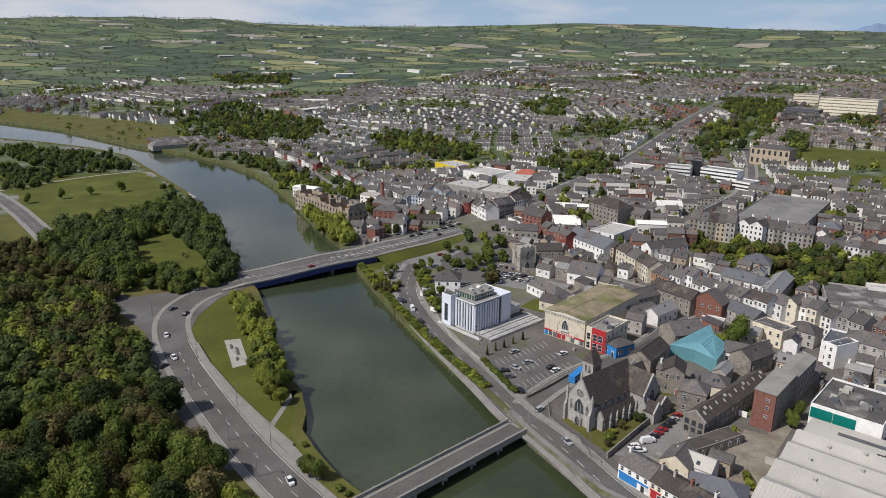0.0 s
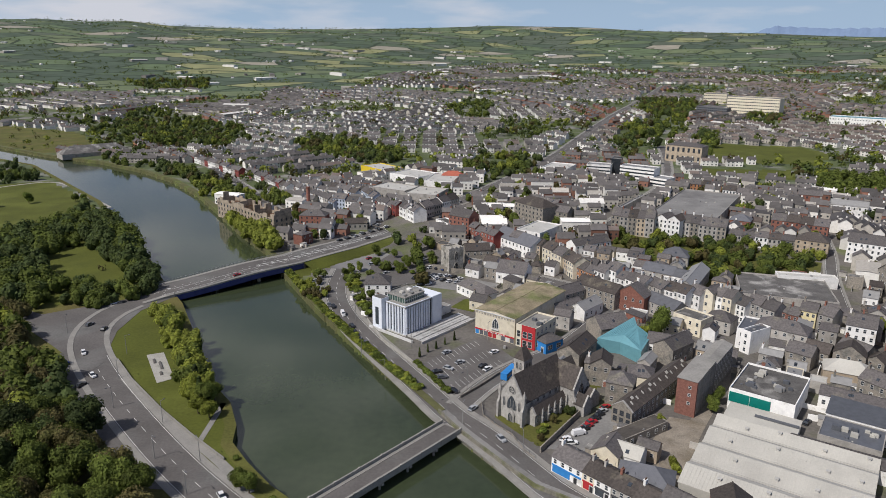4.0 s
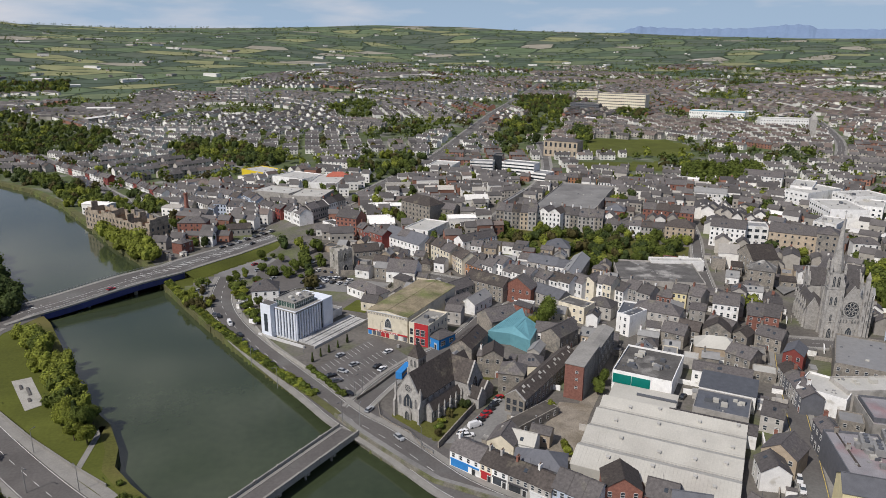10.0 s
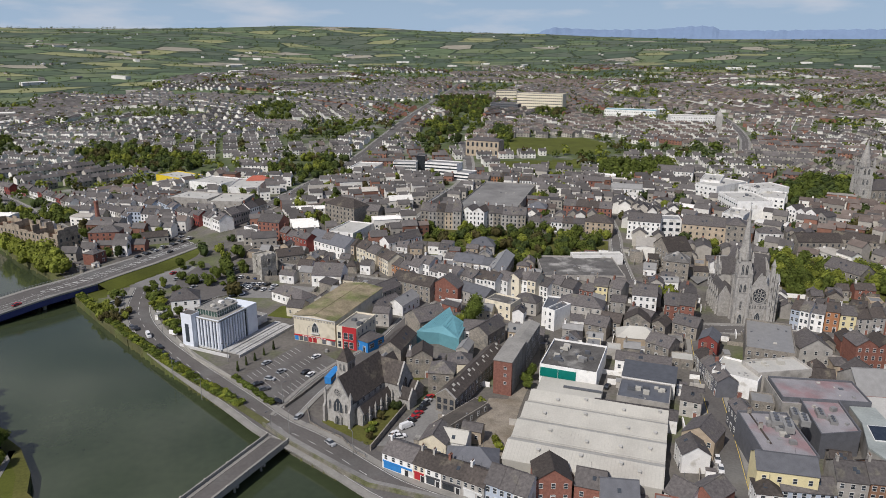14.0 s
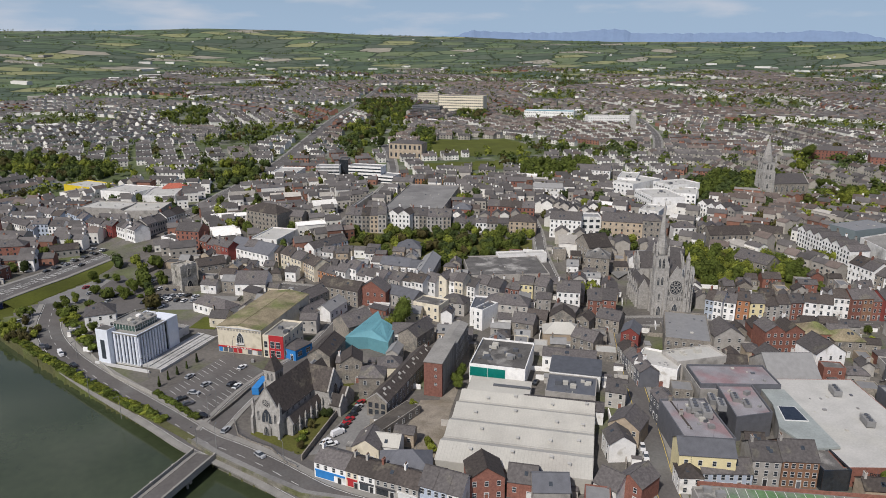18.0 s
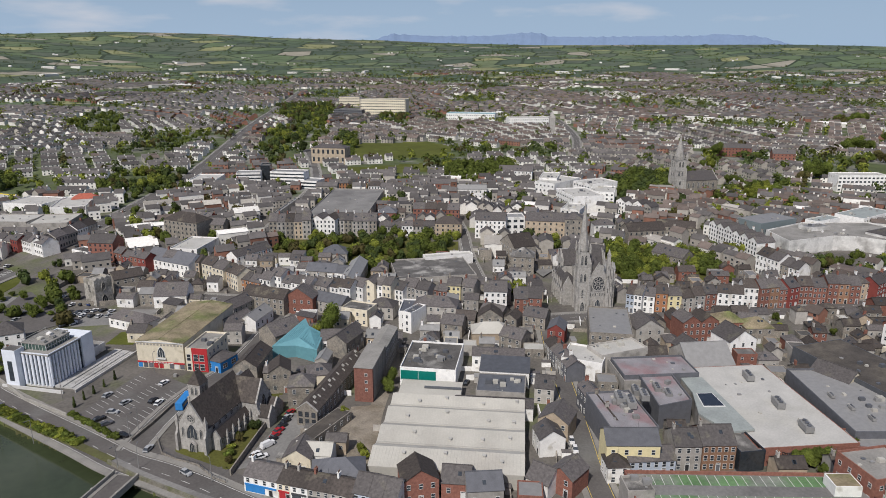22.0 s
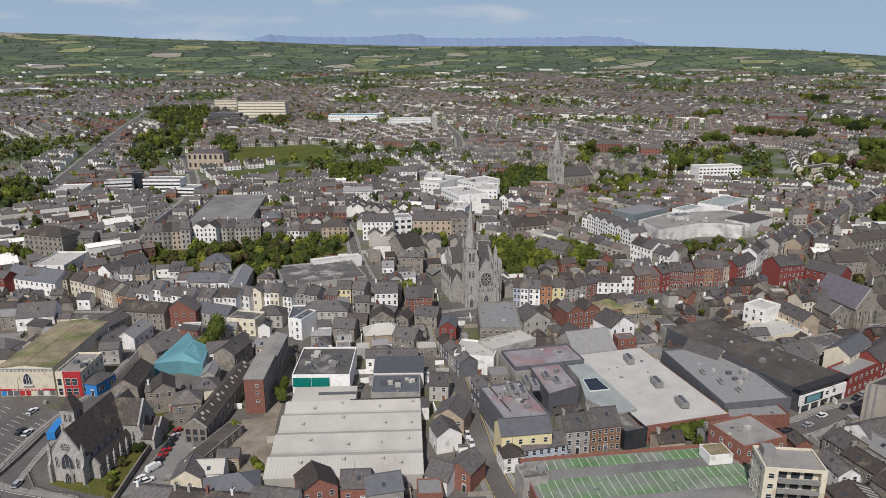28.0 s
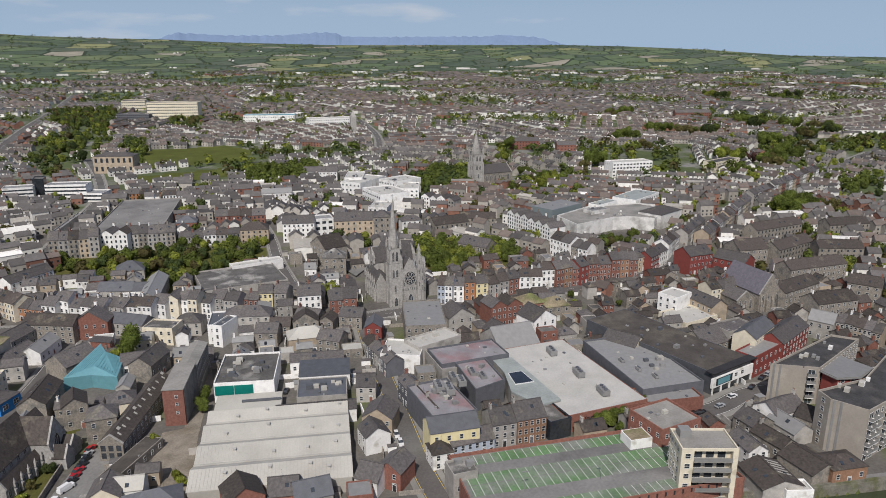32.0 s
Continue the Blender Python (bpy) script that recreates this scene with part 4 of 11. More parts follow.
# banks and quay walls
_nb = list(NORTH_BANK)
quay(_nb[14:19], -2.6, 0.1, 0.3, "bank", "river_bank", "overgrown stone river bank with grass on top")
quay(_nb[18:26], -0.4, 0.4, 0.35, "quay_stone", "quay_wall", "old stone quay wall above the river")
strip("quay_path", resample(_nb[18:26], 6.0), -3.2, -0.42, -0.4, 0.14, "asphalt_light", "grey paved quay path beside the river", "pavement", "structure", None, lambda x, y: 0.0)
strip("quay_parapet", resample(_nb[18:26], 6.0), -0.4, 0.1, 0.3, 1.15, "quay_stone", "low stone parapet along the quay", "wall", "structure", None, lambda x, y: 0.0)
quay(_nb[:15], -4.0, 0.5, 0.05, "bank", "river_bank", "muddy grass river bank")
strip("quay_apron", resample(_nb[18:24], 6.0), -15.0, -3.21, -0.4, 0.055, "asphalt", "grey asphalt apron beside the quay road", "road", "structure", None, lambda x, y: 0.0)
_sb = list(SOUTH_BANK)
quay(_sb[:26], -0.4, 3.2, 0.08, "rough_grass", "river_bank", "muddy grass river bank")

# far mountains behind the plain, the blue haze put into their colour
MOUNTS = ((29, 0.9), (30.5, 1.43), (34.1, 1.26), (38.2, 1.29), (40.8, 1.51), (42.1, 1.51), (42.9, 1.22), (46, 1.19), (51.3, 1.24), (54, 1.23), (55.1, 1.36), (58, 1.18), (59.5, 0.8), (61, 0.4))
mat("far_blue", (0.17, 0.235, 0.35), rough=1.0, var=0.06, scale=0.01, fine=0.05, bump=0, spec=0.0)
bm = bmesh.new()
_prev = None
for k in range(0, 129):
    a = 29 + k * 0.25
    for (a0, e0), (a1, e1) in zip(MOUNTS, MOUNTS[1:]):
        if a0 <= a <= a1:
            e = e0 + (e1 - e0) * (a - a0) / (a1 - a0) + 0.03 * math.sin(a * 7) + 0.02 * math.sin(a * 17)
    s, c = math.sin(radians(a)), math.cos(radians(a))
    cur = [bm.verts.new((4790 * s, 4790 * c, 60)), bm.verts.new((4940 * s, 4940 * c, 118 + 4940 * math.tan(radians(e)))), bm.verts.new((4960 * s, 4960 * c, 40))]
    if _prev:
        bm.faces.new((_prev[0], cur[0], cur[1], _prev[1]))
        bm.faces.new((_prev[1], cur[1], cur[2], _prev[2]))
    _prev = cur
bmesh.ops.recalc_face_normals(bm, faces=bm.faces)
link("mountains", bm, "far_blue", None, "far mountain range behind the plain with blue haze painted in", "mountains", "", "structure")

road("road", ((-32.8, 155.1), (-44.7, 168.4), (-59.2, 186.4), (-76.5, 210.6), (-96.5, 240.3), (-112.9, 269.3), (-119.6, 290.6), (-118.0, 309.1), (-111.9, 321.0)), 11.2, label="two-lane riverside road with white lane lines")
road("road", ((-182.0, 331.6), (-149.8, 306.8), (-131.6, 297.9), (-122.7, 294.6)), 8.0, label="side road into the riverside junction", mid=False, walks=0, edges=False)
road("road", ((-382.2, 565.0), (-316.6, 501.2), (-251.5, 424.4), (-224.5, 390.2)), 9.0)
road("road", ((-14.1, 366.3), (-18.2, 331.7), (-12.9, 300.7), (-2.6, 271.7), (9.0, 244.8), (18.8, 222.3), (25.6, 204.9), (32.6, 194.6), (39.3, 182.1), (43.9, 171.7), (50.2, 158.4), (66.0, 140.1), (96.0, 113.0), (140.0, 74.0)), 10.0, label="quay road beside the river")
road("road", ((28.7, 210.1), (42.9, 228.3), (57.5, 240.9), (75.6, 252.3), (96.9, 276.6), (111.3, 296.2), (123.9, 312.1)), 7.5, mid=False, walks=1.5, label="narrow street past the church")
road("road", ((124.7, 101.1), (135.2, 119.3), (152.3, 142.4), (171.1, 169.0), (190.2, 195.7), (208.4, 219.4)), 7.0, walks=1.8, mid=False, edges=2, label="narrow one-way shopping street")
road("road", ((50.5, 487.9), (88.2, 539.1), (176.9, 668.9), (258.6, 826.9), (386.8, 1070.6), (513.5, 1284.1), (721.4, 1666.6)), 12.5, label="wide main road climbing out of the town")
road("road", ((-30.6, 452.3), (-57.4, 488.4), (-89.5, 567.0), (-130.1, 657.9), (-194.3, 793.4), (-287.9, 988.1), (-392.0, 1132.6), (-523.5, 1232.4), (-629.5, 1312.5)), 8.0, walks=1.5)
road("road", ((86.6, 339.8), (106.8, 320.8), (126.5, 299.3), (147.8, 279.9), (167.9, 257.6), (190.6, 230.1), (209.4, 220.4), (245.8, 203.0), (289.2, 175.5), (330.5, 152.2), (367.0, 139.2), (413.2, 145.7), (465.9, 152.3), (573.5, 154.7), (738.3, 141.1), (902.5, 124.7)), 9.0, label="main shopping street of the town")
road("road", ((158.9, 436.5), (198.7, 488.7), (255.2, 564.8), (298.0, 666.2), (331.5, 760.1)), 7.0, mid=False)
road("road", ((216.2, 277.6), (240.6, 323.0), (267.5, 363.5), (296.9, 421.9)), 6.0, mid=False, walks=1.2)
road("road", ((295.9, 40.6), (261.1, 45.0), (249.4, 59.3), (223.5, 64.7), (211.9, 75.8)), 8.0, mid=False)
road("road", ((910.5, 1000.7), (772.4, 798.2), (669.7, 660.6), (581.4, 572.2)), 8.0)

# ---- bridges ----
DECKS = []


def bridge_concrete():
    """The wide concrete road bridge, its ramps and its embankment."""
    line = resample([(-112, 329.5), (-100, 337.5), (-43.5, 376), (-16, 405), (19, 452), (50, 488)], 4.0)
    start, end = (-100, 337.5), (-43.5, 376)

    def level(x, y):
        if x < start[0]:
            return 1.2 * smooth01(1 - math.hypot(x - start[0], y - start[1]) / 16) + 0.05
        if x > end[0]:
            return 3.6 * smooth01(1 - math.hypot(x - end[0], y - end[1]) / 110) - 0.05
        f = min(max((x - start[0]) / (end[0] - start[0]), 0.0), 1.0)
        return 1.25 + 2.3 * smooth01(f * 1.3)

    DECKS.append((line, level, 10.5))
    ROADS.append((line, 14.0))
    top = tagged(new("road_bridge"), "wide grey concrete road bridge over the river", "bridge")
    over = [p for p in line if start[0] - 4 <= p[0] <= end[0] + 4]
    ramps = [[p for p in line if p[0] <= start[0]], [p for p in line if p[0] >= end[0]]]
    w = 10.5
    strip("deck", over, -w, w, -0.5, 0.0, "concrete", parent=top, level=level, kind="")
    strip("carriageway", line, -w + 2.6, w - 2.6, -0.02, 0.06, "asphalt", parent=top, level=level, kind="")
    for s in (-1, 1):
        strip("footway", line, *sorted((s * (w - 2.6), s * w)), -0.02, 0.2, "pavement", parent=top, level=level, kind="")
        strip("girder", over, *sorted((s * (w - 1.3), s * (w - 0.2))), -3.3, -0.5, "bridge_blue", parent=top, level=level, kind="")
        strip("parapet_rail", over, *sorted((s * (w - 0.15), s * w)), 1.0, 1.12, "metal_grey", parent=top, level=level, kind="")
        strip("parapet_rail", over, *sorted((s * (w - 0.15), s * w)), 0.6, 0.68, "metal_grey", parent=top, level=level, kind="")
        bm = bmesh.new()
        box(bm, -0.05, 0.05, -0.05, 0.05, 0.1, 1.1)
        post = data("rail_post", bm, "metal_grey")
        for p in offset(over, s * (w - 0.08)):
            piece("rail_post", post, top, pose(p[0], p[1], level(*p)))
        dashes("edge_line", line, s * (w - 3.0), 9, 0, 0.18, 0.075, "paint", top, level)
        dashes("lane_line", line, s * 4.2, 3, 5, 0.2, 0.075, "paint", top, level)
        dashes("centre_line", line, s * 1.6, 9, 0, 0.2, 0.075, "paint", top, level)
    # hatched middle
    bm = bmesh.new()
    k = 0
    for (ax, ay), (bx, by) in zip(resample(line, 3.0), resample(line, 3.0)[1:]):
        dx, dy = bx - ax, by - ay
        q = math.hypot(dx, dy)
        dx, dy = dx / q, dy / q
        z = level(ax, ay) + 0.075
        c = [(ax - dy * 1.5, ay + dx * 1.5), (ax - dy * 1.5 + dx * 0.6, ay + dx * 1.5 + dy * 0.6), (ax + dy * 1.5 + dx * 2.0, ay - dx * 1.5 + dy * 2.0), (ax + dy * 1.5 + dx * 1.4, ay - dx * 1.5 + dy * 1.4)]
        bm.faces.new([bm.verts.new((*p, z)) for p in c])
    bmesh.ops.recalc_face_normals(bm, faces=bm.faces)
    tagged(part("hatching", bm, "paint", top), kind="stuff")
    for f in (0.33, 0.67):
        cx, cy = start[0] + (end[0] - start[0]) * f, start[1] + (end[1] - start[1]) * f
        dx, dy = (end[0] - start[0]) / 69, (end[1] - start[1]) / 69
        for s in (-6, 0, 6):
            bm = bmesh.new()
            prism(bm, [(cx - dy * s + 0.9 * math.cos(a), cy + dx * s + 0.9 * math.sin(a)) for a in np.arange(10) * math.pi / 5], -5.4, 1.6)
            part("pier", bm, "concrete", top)
    for r, nm in zip(ramps, ("south", "north")):
        if len(r) > 1:
            strip("embankment_wall", r, -w, w, -3.6, -0.03, "concrete", parent=top, level=lambda x, y: max(level(x, y), -0.02) , kind="")
            if nm == "north":
                bm = bmesh.new()
                prev = None
                for (ax, ay), (cx, cy), p in zip(offset(r, w), offset(r, w + 8), r):
                    cur = [bm.verts.new((ax, ay, level(*p) - 0.1)), bm.verts.new((cx, cy, 0.12)), bm.verts.new((cx, cy, -0.6)), bm.verts.new((ax, ay, -0.6))]
                    if prev:
                        for i in range(4):
                            bm.faces.new((prev[i], prev[(i + 1) % 4], cur[(i + 1) % 4], cur[i]))
                    prev = cur
                bmesh.ops.recalc_face_normals(bm, faces=bm.faces)
                link("embankment", bm, "lawn", None, "grass embankment sloping down from the road", "embankment", "", "structure")


bridge_concrete()


def bridge_old():
    """The narrow bridge on slim piers, with parapets of concrete panels."""
    ax, ay, bx, by = 24.5, 196.5, -26.0, 150.0
    line = resample([(ax, ay), (bx, by)], 3.0)
    L = math.hypot(bx - ax, by - ay)
    top = tagged(new("river_bridge"), "narrow grey concrete bridge on slim piers", "bridge")
    level = lambda x, y: 0.55
    w = 4.1
    DECKS.append((line, level, 4.1))
    strip("deck", line, -w, w, -0.9, 0.0, "concrete", parent=top, level=level, kind="")
    strip("carriageway", line, -2.4, 2.4, -0.02, 0.05, "asphalt", parent=top, level=level, kind="")
    for s in (-1, 1):
        strip("footway", line, *sorted((s * 2.4, s * (w - 0.35))), -0.02, 0.16, "pavement", parent=top, level=level, kind="")
        strip("parapet", line, *sorted((s * (w - 0.35), s * w)), -0.02, 1.05, "concrete", parent=top, level=level, kind="")
        strip("coping", line, *sorted((s * (w - 0.42), s * (w + 0.07))), 1.05, 1.17, "pavement", parent=top, level=level, kind="")
        bm = bmesh.new()
        box(bm, -0.3, 0.3, -0.28, 0.28, -0.9, 1.35)
        post = data("pilaster", bm, "concrete")
        for i, p in enumerate(offset(line, s * (w - 0.18))):
            if i % 3 == 0:
                piece("pilaster", post, top, pose(p[0], p[1], 0.55, 0, 0, math.degrees(math.atan2(by - ay, bx - ax))))
    dx, dy = (bx - ax) / L, (by - ay) / L
    for k in range(1, 6):
        cx, cy = ax + dx * L * k / 6, ay + dy * L * k / 6
        bm = bmesh.new()
        for s in (-2.8, 2.8):
            prism(bm, [(cx - dy * s + 0.35 * math.cos(a), cy + dx * s + 0.35 * math.sin(a)) for a in np.arange(8) * math.pi / 4], -5.4, -0.6)
        prism(bm, [(cx - dy * 4.3 - dx * 0.4, cy + dx * 4.3 - dy * 0.4), (cx + dy * 4.3 - dx * 0.4, cy - dx * 4.3 - dy * 0.4), (cx + dy * 4.3 + dx * 0.4, cy - dx * 4.3 + dy * 0.4), (cx - dy * 4.3 + dx * 0.4, cy + dx * 4.3 + dy * 0.4)], -1.1, -0.36)
        part("pier", bm, "concrete", top)


bridge_old()


def road_z(x, y):
    """The height of the road surface, on a bridge or on the ground."""
    for line, level, w in DECKS:
        if min(math.hypot(x - p[0], y - p[1]) for p in line) < w:
            return level(x, y) + 0.07
    return ground_z(x, y) + 0.1

# ---- churches ----
def lancet_mesh(w, h, frame_mat="ashlar"):
    """A pointed window: stone surround, dark glass and two mullions."""
    key = ("lancet", w, h, frame_mat)
    if key in WINDOWS:
        return WINDOWS[key]
    bm = bmesh.new()

    def arch(ww, hh):
        s = hh - ww * 0.9
        return [(-ww / 2, 0), (ww / 2, 0), (ww / 2, s), (ww * 0.4, s + ww * 0.4), (ww * 0.2, s + ww * 0.72), (0, s + ww * 0.9), (-ww * 0.2, s + ww * 0.72), (-ww * 0.4, s + ww * 0.4), (-ww / 2, s)]

    inner, outer = arch(w, h), arch(w + 0.4, h + 0.35)
    g = [bm.verts.new((x, -0.03, z)) for x, z in inner]
    bm.faces.new(g)
    a0 = [bm.verts.new((x, -0.16, z)) for x, z in inner]
    b0 = [bm.verts.new((x, -0.16, z)) for x, z in outer]
    b1 = [bm.verts.new((x, 0.05, z)) for x, z in outer]
    for i in range(9):
        j = (i + 1) % 9
        for q in ((a0[i], a0[j], b0[j], b0[i]), (b0[i], b0[j], b1[j], b1[i]), (g[i], g[j], a0[j], a0[i])):
            bm.faces.new(q).material_index = 1
    for x in ((-w / 6, w / 6) if w > 1.3 else (0,)):
        box(bm, x - 0.07, x + 0.07, -0.13, -0.02, 0, h - w * 0.45, 1)
    bmesh.ops.recalc_face_normals(bm, faces=bm.faces)
    WINDOWS[key] = data("window", bm, "glass", frame_mat)
    return WINDOWS[key]


def buttress_mesh(h, wall, d=1.0):
    key = ("buttress", h, wall, d)
    if key not in WINDOWS:
        bm = bmesh.new()
        prism(bm, [(-0.45, -d), (0.45, -d), (0.45, 0.1), (-0.45, 0.1)], -1, h * 0.6)
        prism(bm, [(-0.45, -d), (0.45, -d), (0.45, 0.1), (-0.45, 0.1)], h * 0.6, h * 0.7, 0, [(-0.4, -d * 0.5), (0.4, -d * 0.5), (0.4, 0.1), (-0.4, 0.1)])
        prism(bm, [(-0.4, -d * 0.5), (0.4, -d * 0.5), (0.4, 0.1), (-0.4, 0.1)], h * 0.7, h, 0, [(-0.4, -0.05), (0.4, -0.05), (0.4, 0.1), (-0.4, 0.1)])
        WINDOWS[key] = data("buttress", bm, wall)
    return WINDOWS[key]


def pinnacle_mesh(h, s, wall):
    key = ("pinnacle", h, s, wall)
    if key not in WINDOWS:
        bm = bmesh.new()
        sq = lambda r: [(-r, -r), (r, -r), (r, r), (-r, r)]
        prism(bm, sq(s), -0.6, h * 0.4)
        prism(bm, sq(s * 1.2), h * 0.4, h * 0.45)
        prism(bm, sq(s), h * 0.45, h, 0, sq(0.05))
        box(bm, -s * 0.35, s * 0.35, -0.06, 0.06, h * 0.96, h * 1.0)
        WINDOWS[key] = data("pinnacle", bm, wall)
    return WINDOWS[key]


def rose_mesh(r, wall):
    bm = bmesh.new()
    n = 24
    c = [(math.cos(2 * math.pi * i / n), math.sin(2 * math.pi * i / n)) for i in range(n)]
    bm.faces.new([bm.verts.new((x * r, -0.03, z * r)) for x, z in c])

    def ring(ra, rb, y, cx=0.0, cz=0.0, k=n):
        cc = [(math.cos(2 * math.pi * i / k), math.sin(2 * math.pi * i / k)) for i in range(k)]
        a = [bm.verts.new((cx + x * ra, y, cz + z * ra)) for x, z in cc]
        b = [bm.verts.new((cx + x * rb, y, cz + z * rb)) for x, z in cc]
        e = [bm.verts.new((cx + x * rb, 0.0, cz + z * rb)) for x, z in cc]
        for i in range(k):
            j = (i + 1) % k
            bm.faces.new((a[i], a[j], b[j], b[i])).material_index = 1
            bm.faces.new((b[i], b[j], e[j], e[i])).material_index = 1

    ring(r, r * 1.18, -0.25)
    ring(r * 0.18, r * 0.28, -0.14, k=12)
    for i in range(8):
        a = i * math.pi / 4
        ring(r * 0.19, r * 0.25, -0.14, 0.66 * r * math.cos(a), 0.66 * r * math.sin(a), 10)
        x, z = math.cos(a + 0.39), math.sin(a + 0.39)
        bm.faces.new([bm.verts.new(p) for p in ((x * r * 0.26 - z * 0.07, -0.12, z * r * 0.26 + x * 0.07), (x * r - z * 0.07, -0.12, z * r + x * 0.07), (x * r + z * 0.07, -0.12, z * r - x * 0.07), (x * r * 0.26 + z * 0.07, -0.12, z * r * 0.26 - x * 0.07))]).material_index = 1
    bmesh.ops.recalc_face_normals(bm, faces=bm.faces)
    return data("rose_window", bm, "glass", wall)


def gable_block(name, x0, x1, y0, y1, h, rise, wall, tile, parent, along="y", z0=0.0):
    """Walls and roof of one arm of a church, as two parts. along: the way its ridge runs."""
    bm = bmesh.new()
    if along == "y":
        prof = [(x0, z0 - 1), (x1, z0 - 1), (x1, h), ((x0 + x1) / 2, h + rise), (x0, h)]
        a, b = [bm.verts.new((x, y0, z)) for x, z in prof], [bm.verts.new((x, y1, z)) for x, z in prof]
    else:
        prof = [(y0, z0 - 1), (y1, z0 - 1), (y1, h), ((y0 + y1) / 2, h + rise), (y0, h)]
        a, b = [bm.verts.new((x0, y, z)) for y, z in prof], [bm.verts.new((x1, y, z)) for y, z in prof]
    for i in range(5):
        bm.faces.new((a[i], a[(i + 1) % 5], b[(i + 1) % 5], b[i]))
    bm.faces.new(a[::-1])
    bm.faces.new(b)
    bmesh.ops.recalc_face_normals(bm, faces=bm.faces)
    part(name + "_wall", bm, wall, parent)
    bm = bmesh.new()
    t, o = -0.16, 0.3
    if along == "y":
        m, e = (x0 + x1) / 2, o * rise / ((x1 - x0) / 2)
        slab(bm, ((x0 - o, y0 + 0.5, h - e), (m, y0 + 0.5, h + rise), (m, y1, h + rise), (x0 - o, y1, h - e)), t)
        slab(bm, ((m, y0 + 0.5, h + rise), (x1 + o, y0 + 0.5, h - e), (x1 + o, y1, h - e), (m, y1, h + rise)), t)
    else:
        m, e = (y0 + y1) / 2, o * rise / ((y1 - y0) / 2)
        slab(bm, ((x0 + 0.5, y0 - o, h - e), (x1 - 0.5, y0 - o, h - e), (x1 - 0.5, m, h + rise), (x0 + 0.5, m, h + rise)), t)
        slab(bm, ((x1 - 0.5, y1 + o, h - e), (x0 + 0.5, y1 + o, h - e), (x0 + 0.5, m, h + rise), (x1 - 0.5, m, h + rise)), t)
    bmesh.ops.recalc_face_normals(bm, faces=bm.faces)
    part(name + "_roof", bm, tile, parent)
    # raised stone coping along the front gable
    bm = bmesh.new()
    if along == "y":
        m = (x0 + x1) / 2
        slab(bm, ((x0 - 0.3, y0 - 0.15, h), (m, y0 - 0.15, h + rise + 0.35), (m, y0 + 0.5, h + rise + 0.35), (x0 - 0.3, y0 + 0.5, h)), 0.3)
        slab(bm, ((m, y0 - 0.15, h + rise + 0.35), (x1 + 0.3, y0 - 0.15, h), (x1 + 0.3, y0 + 0.5, h), (m, y0 + 0.5, h + rise + 0.35)), 0.3)
    else:
        m = (y0 + y1) / 2
        for xa, xb in ((x0 - 0.15, x0 + 0.5), (x1 - 0.5, x1 + 0.15)):
            if xa > x0:
                part(name + "_coping", bm, "ashlar", parent)
                bm = bmesh.new()
            slab(bm, ((xa, y0 - 0.3, h), (xb, y0 - 0.3, h), (xb, m, h + rise + 0.35), (xa, m, h + rise + 0.35)), 0.3)
            slab(bm, ((xb, y1 + 0.3, h), (xa, y1 + 0.3, h), (xa, m, h + rise + 0.35), (xb, m, h + rise + 0.35)), 0.3)
    part(name + "_coping", bm, "ashlar", parent)


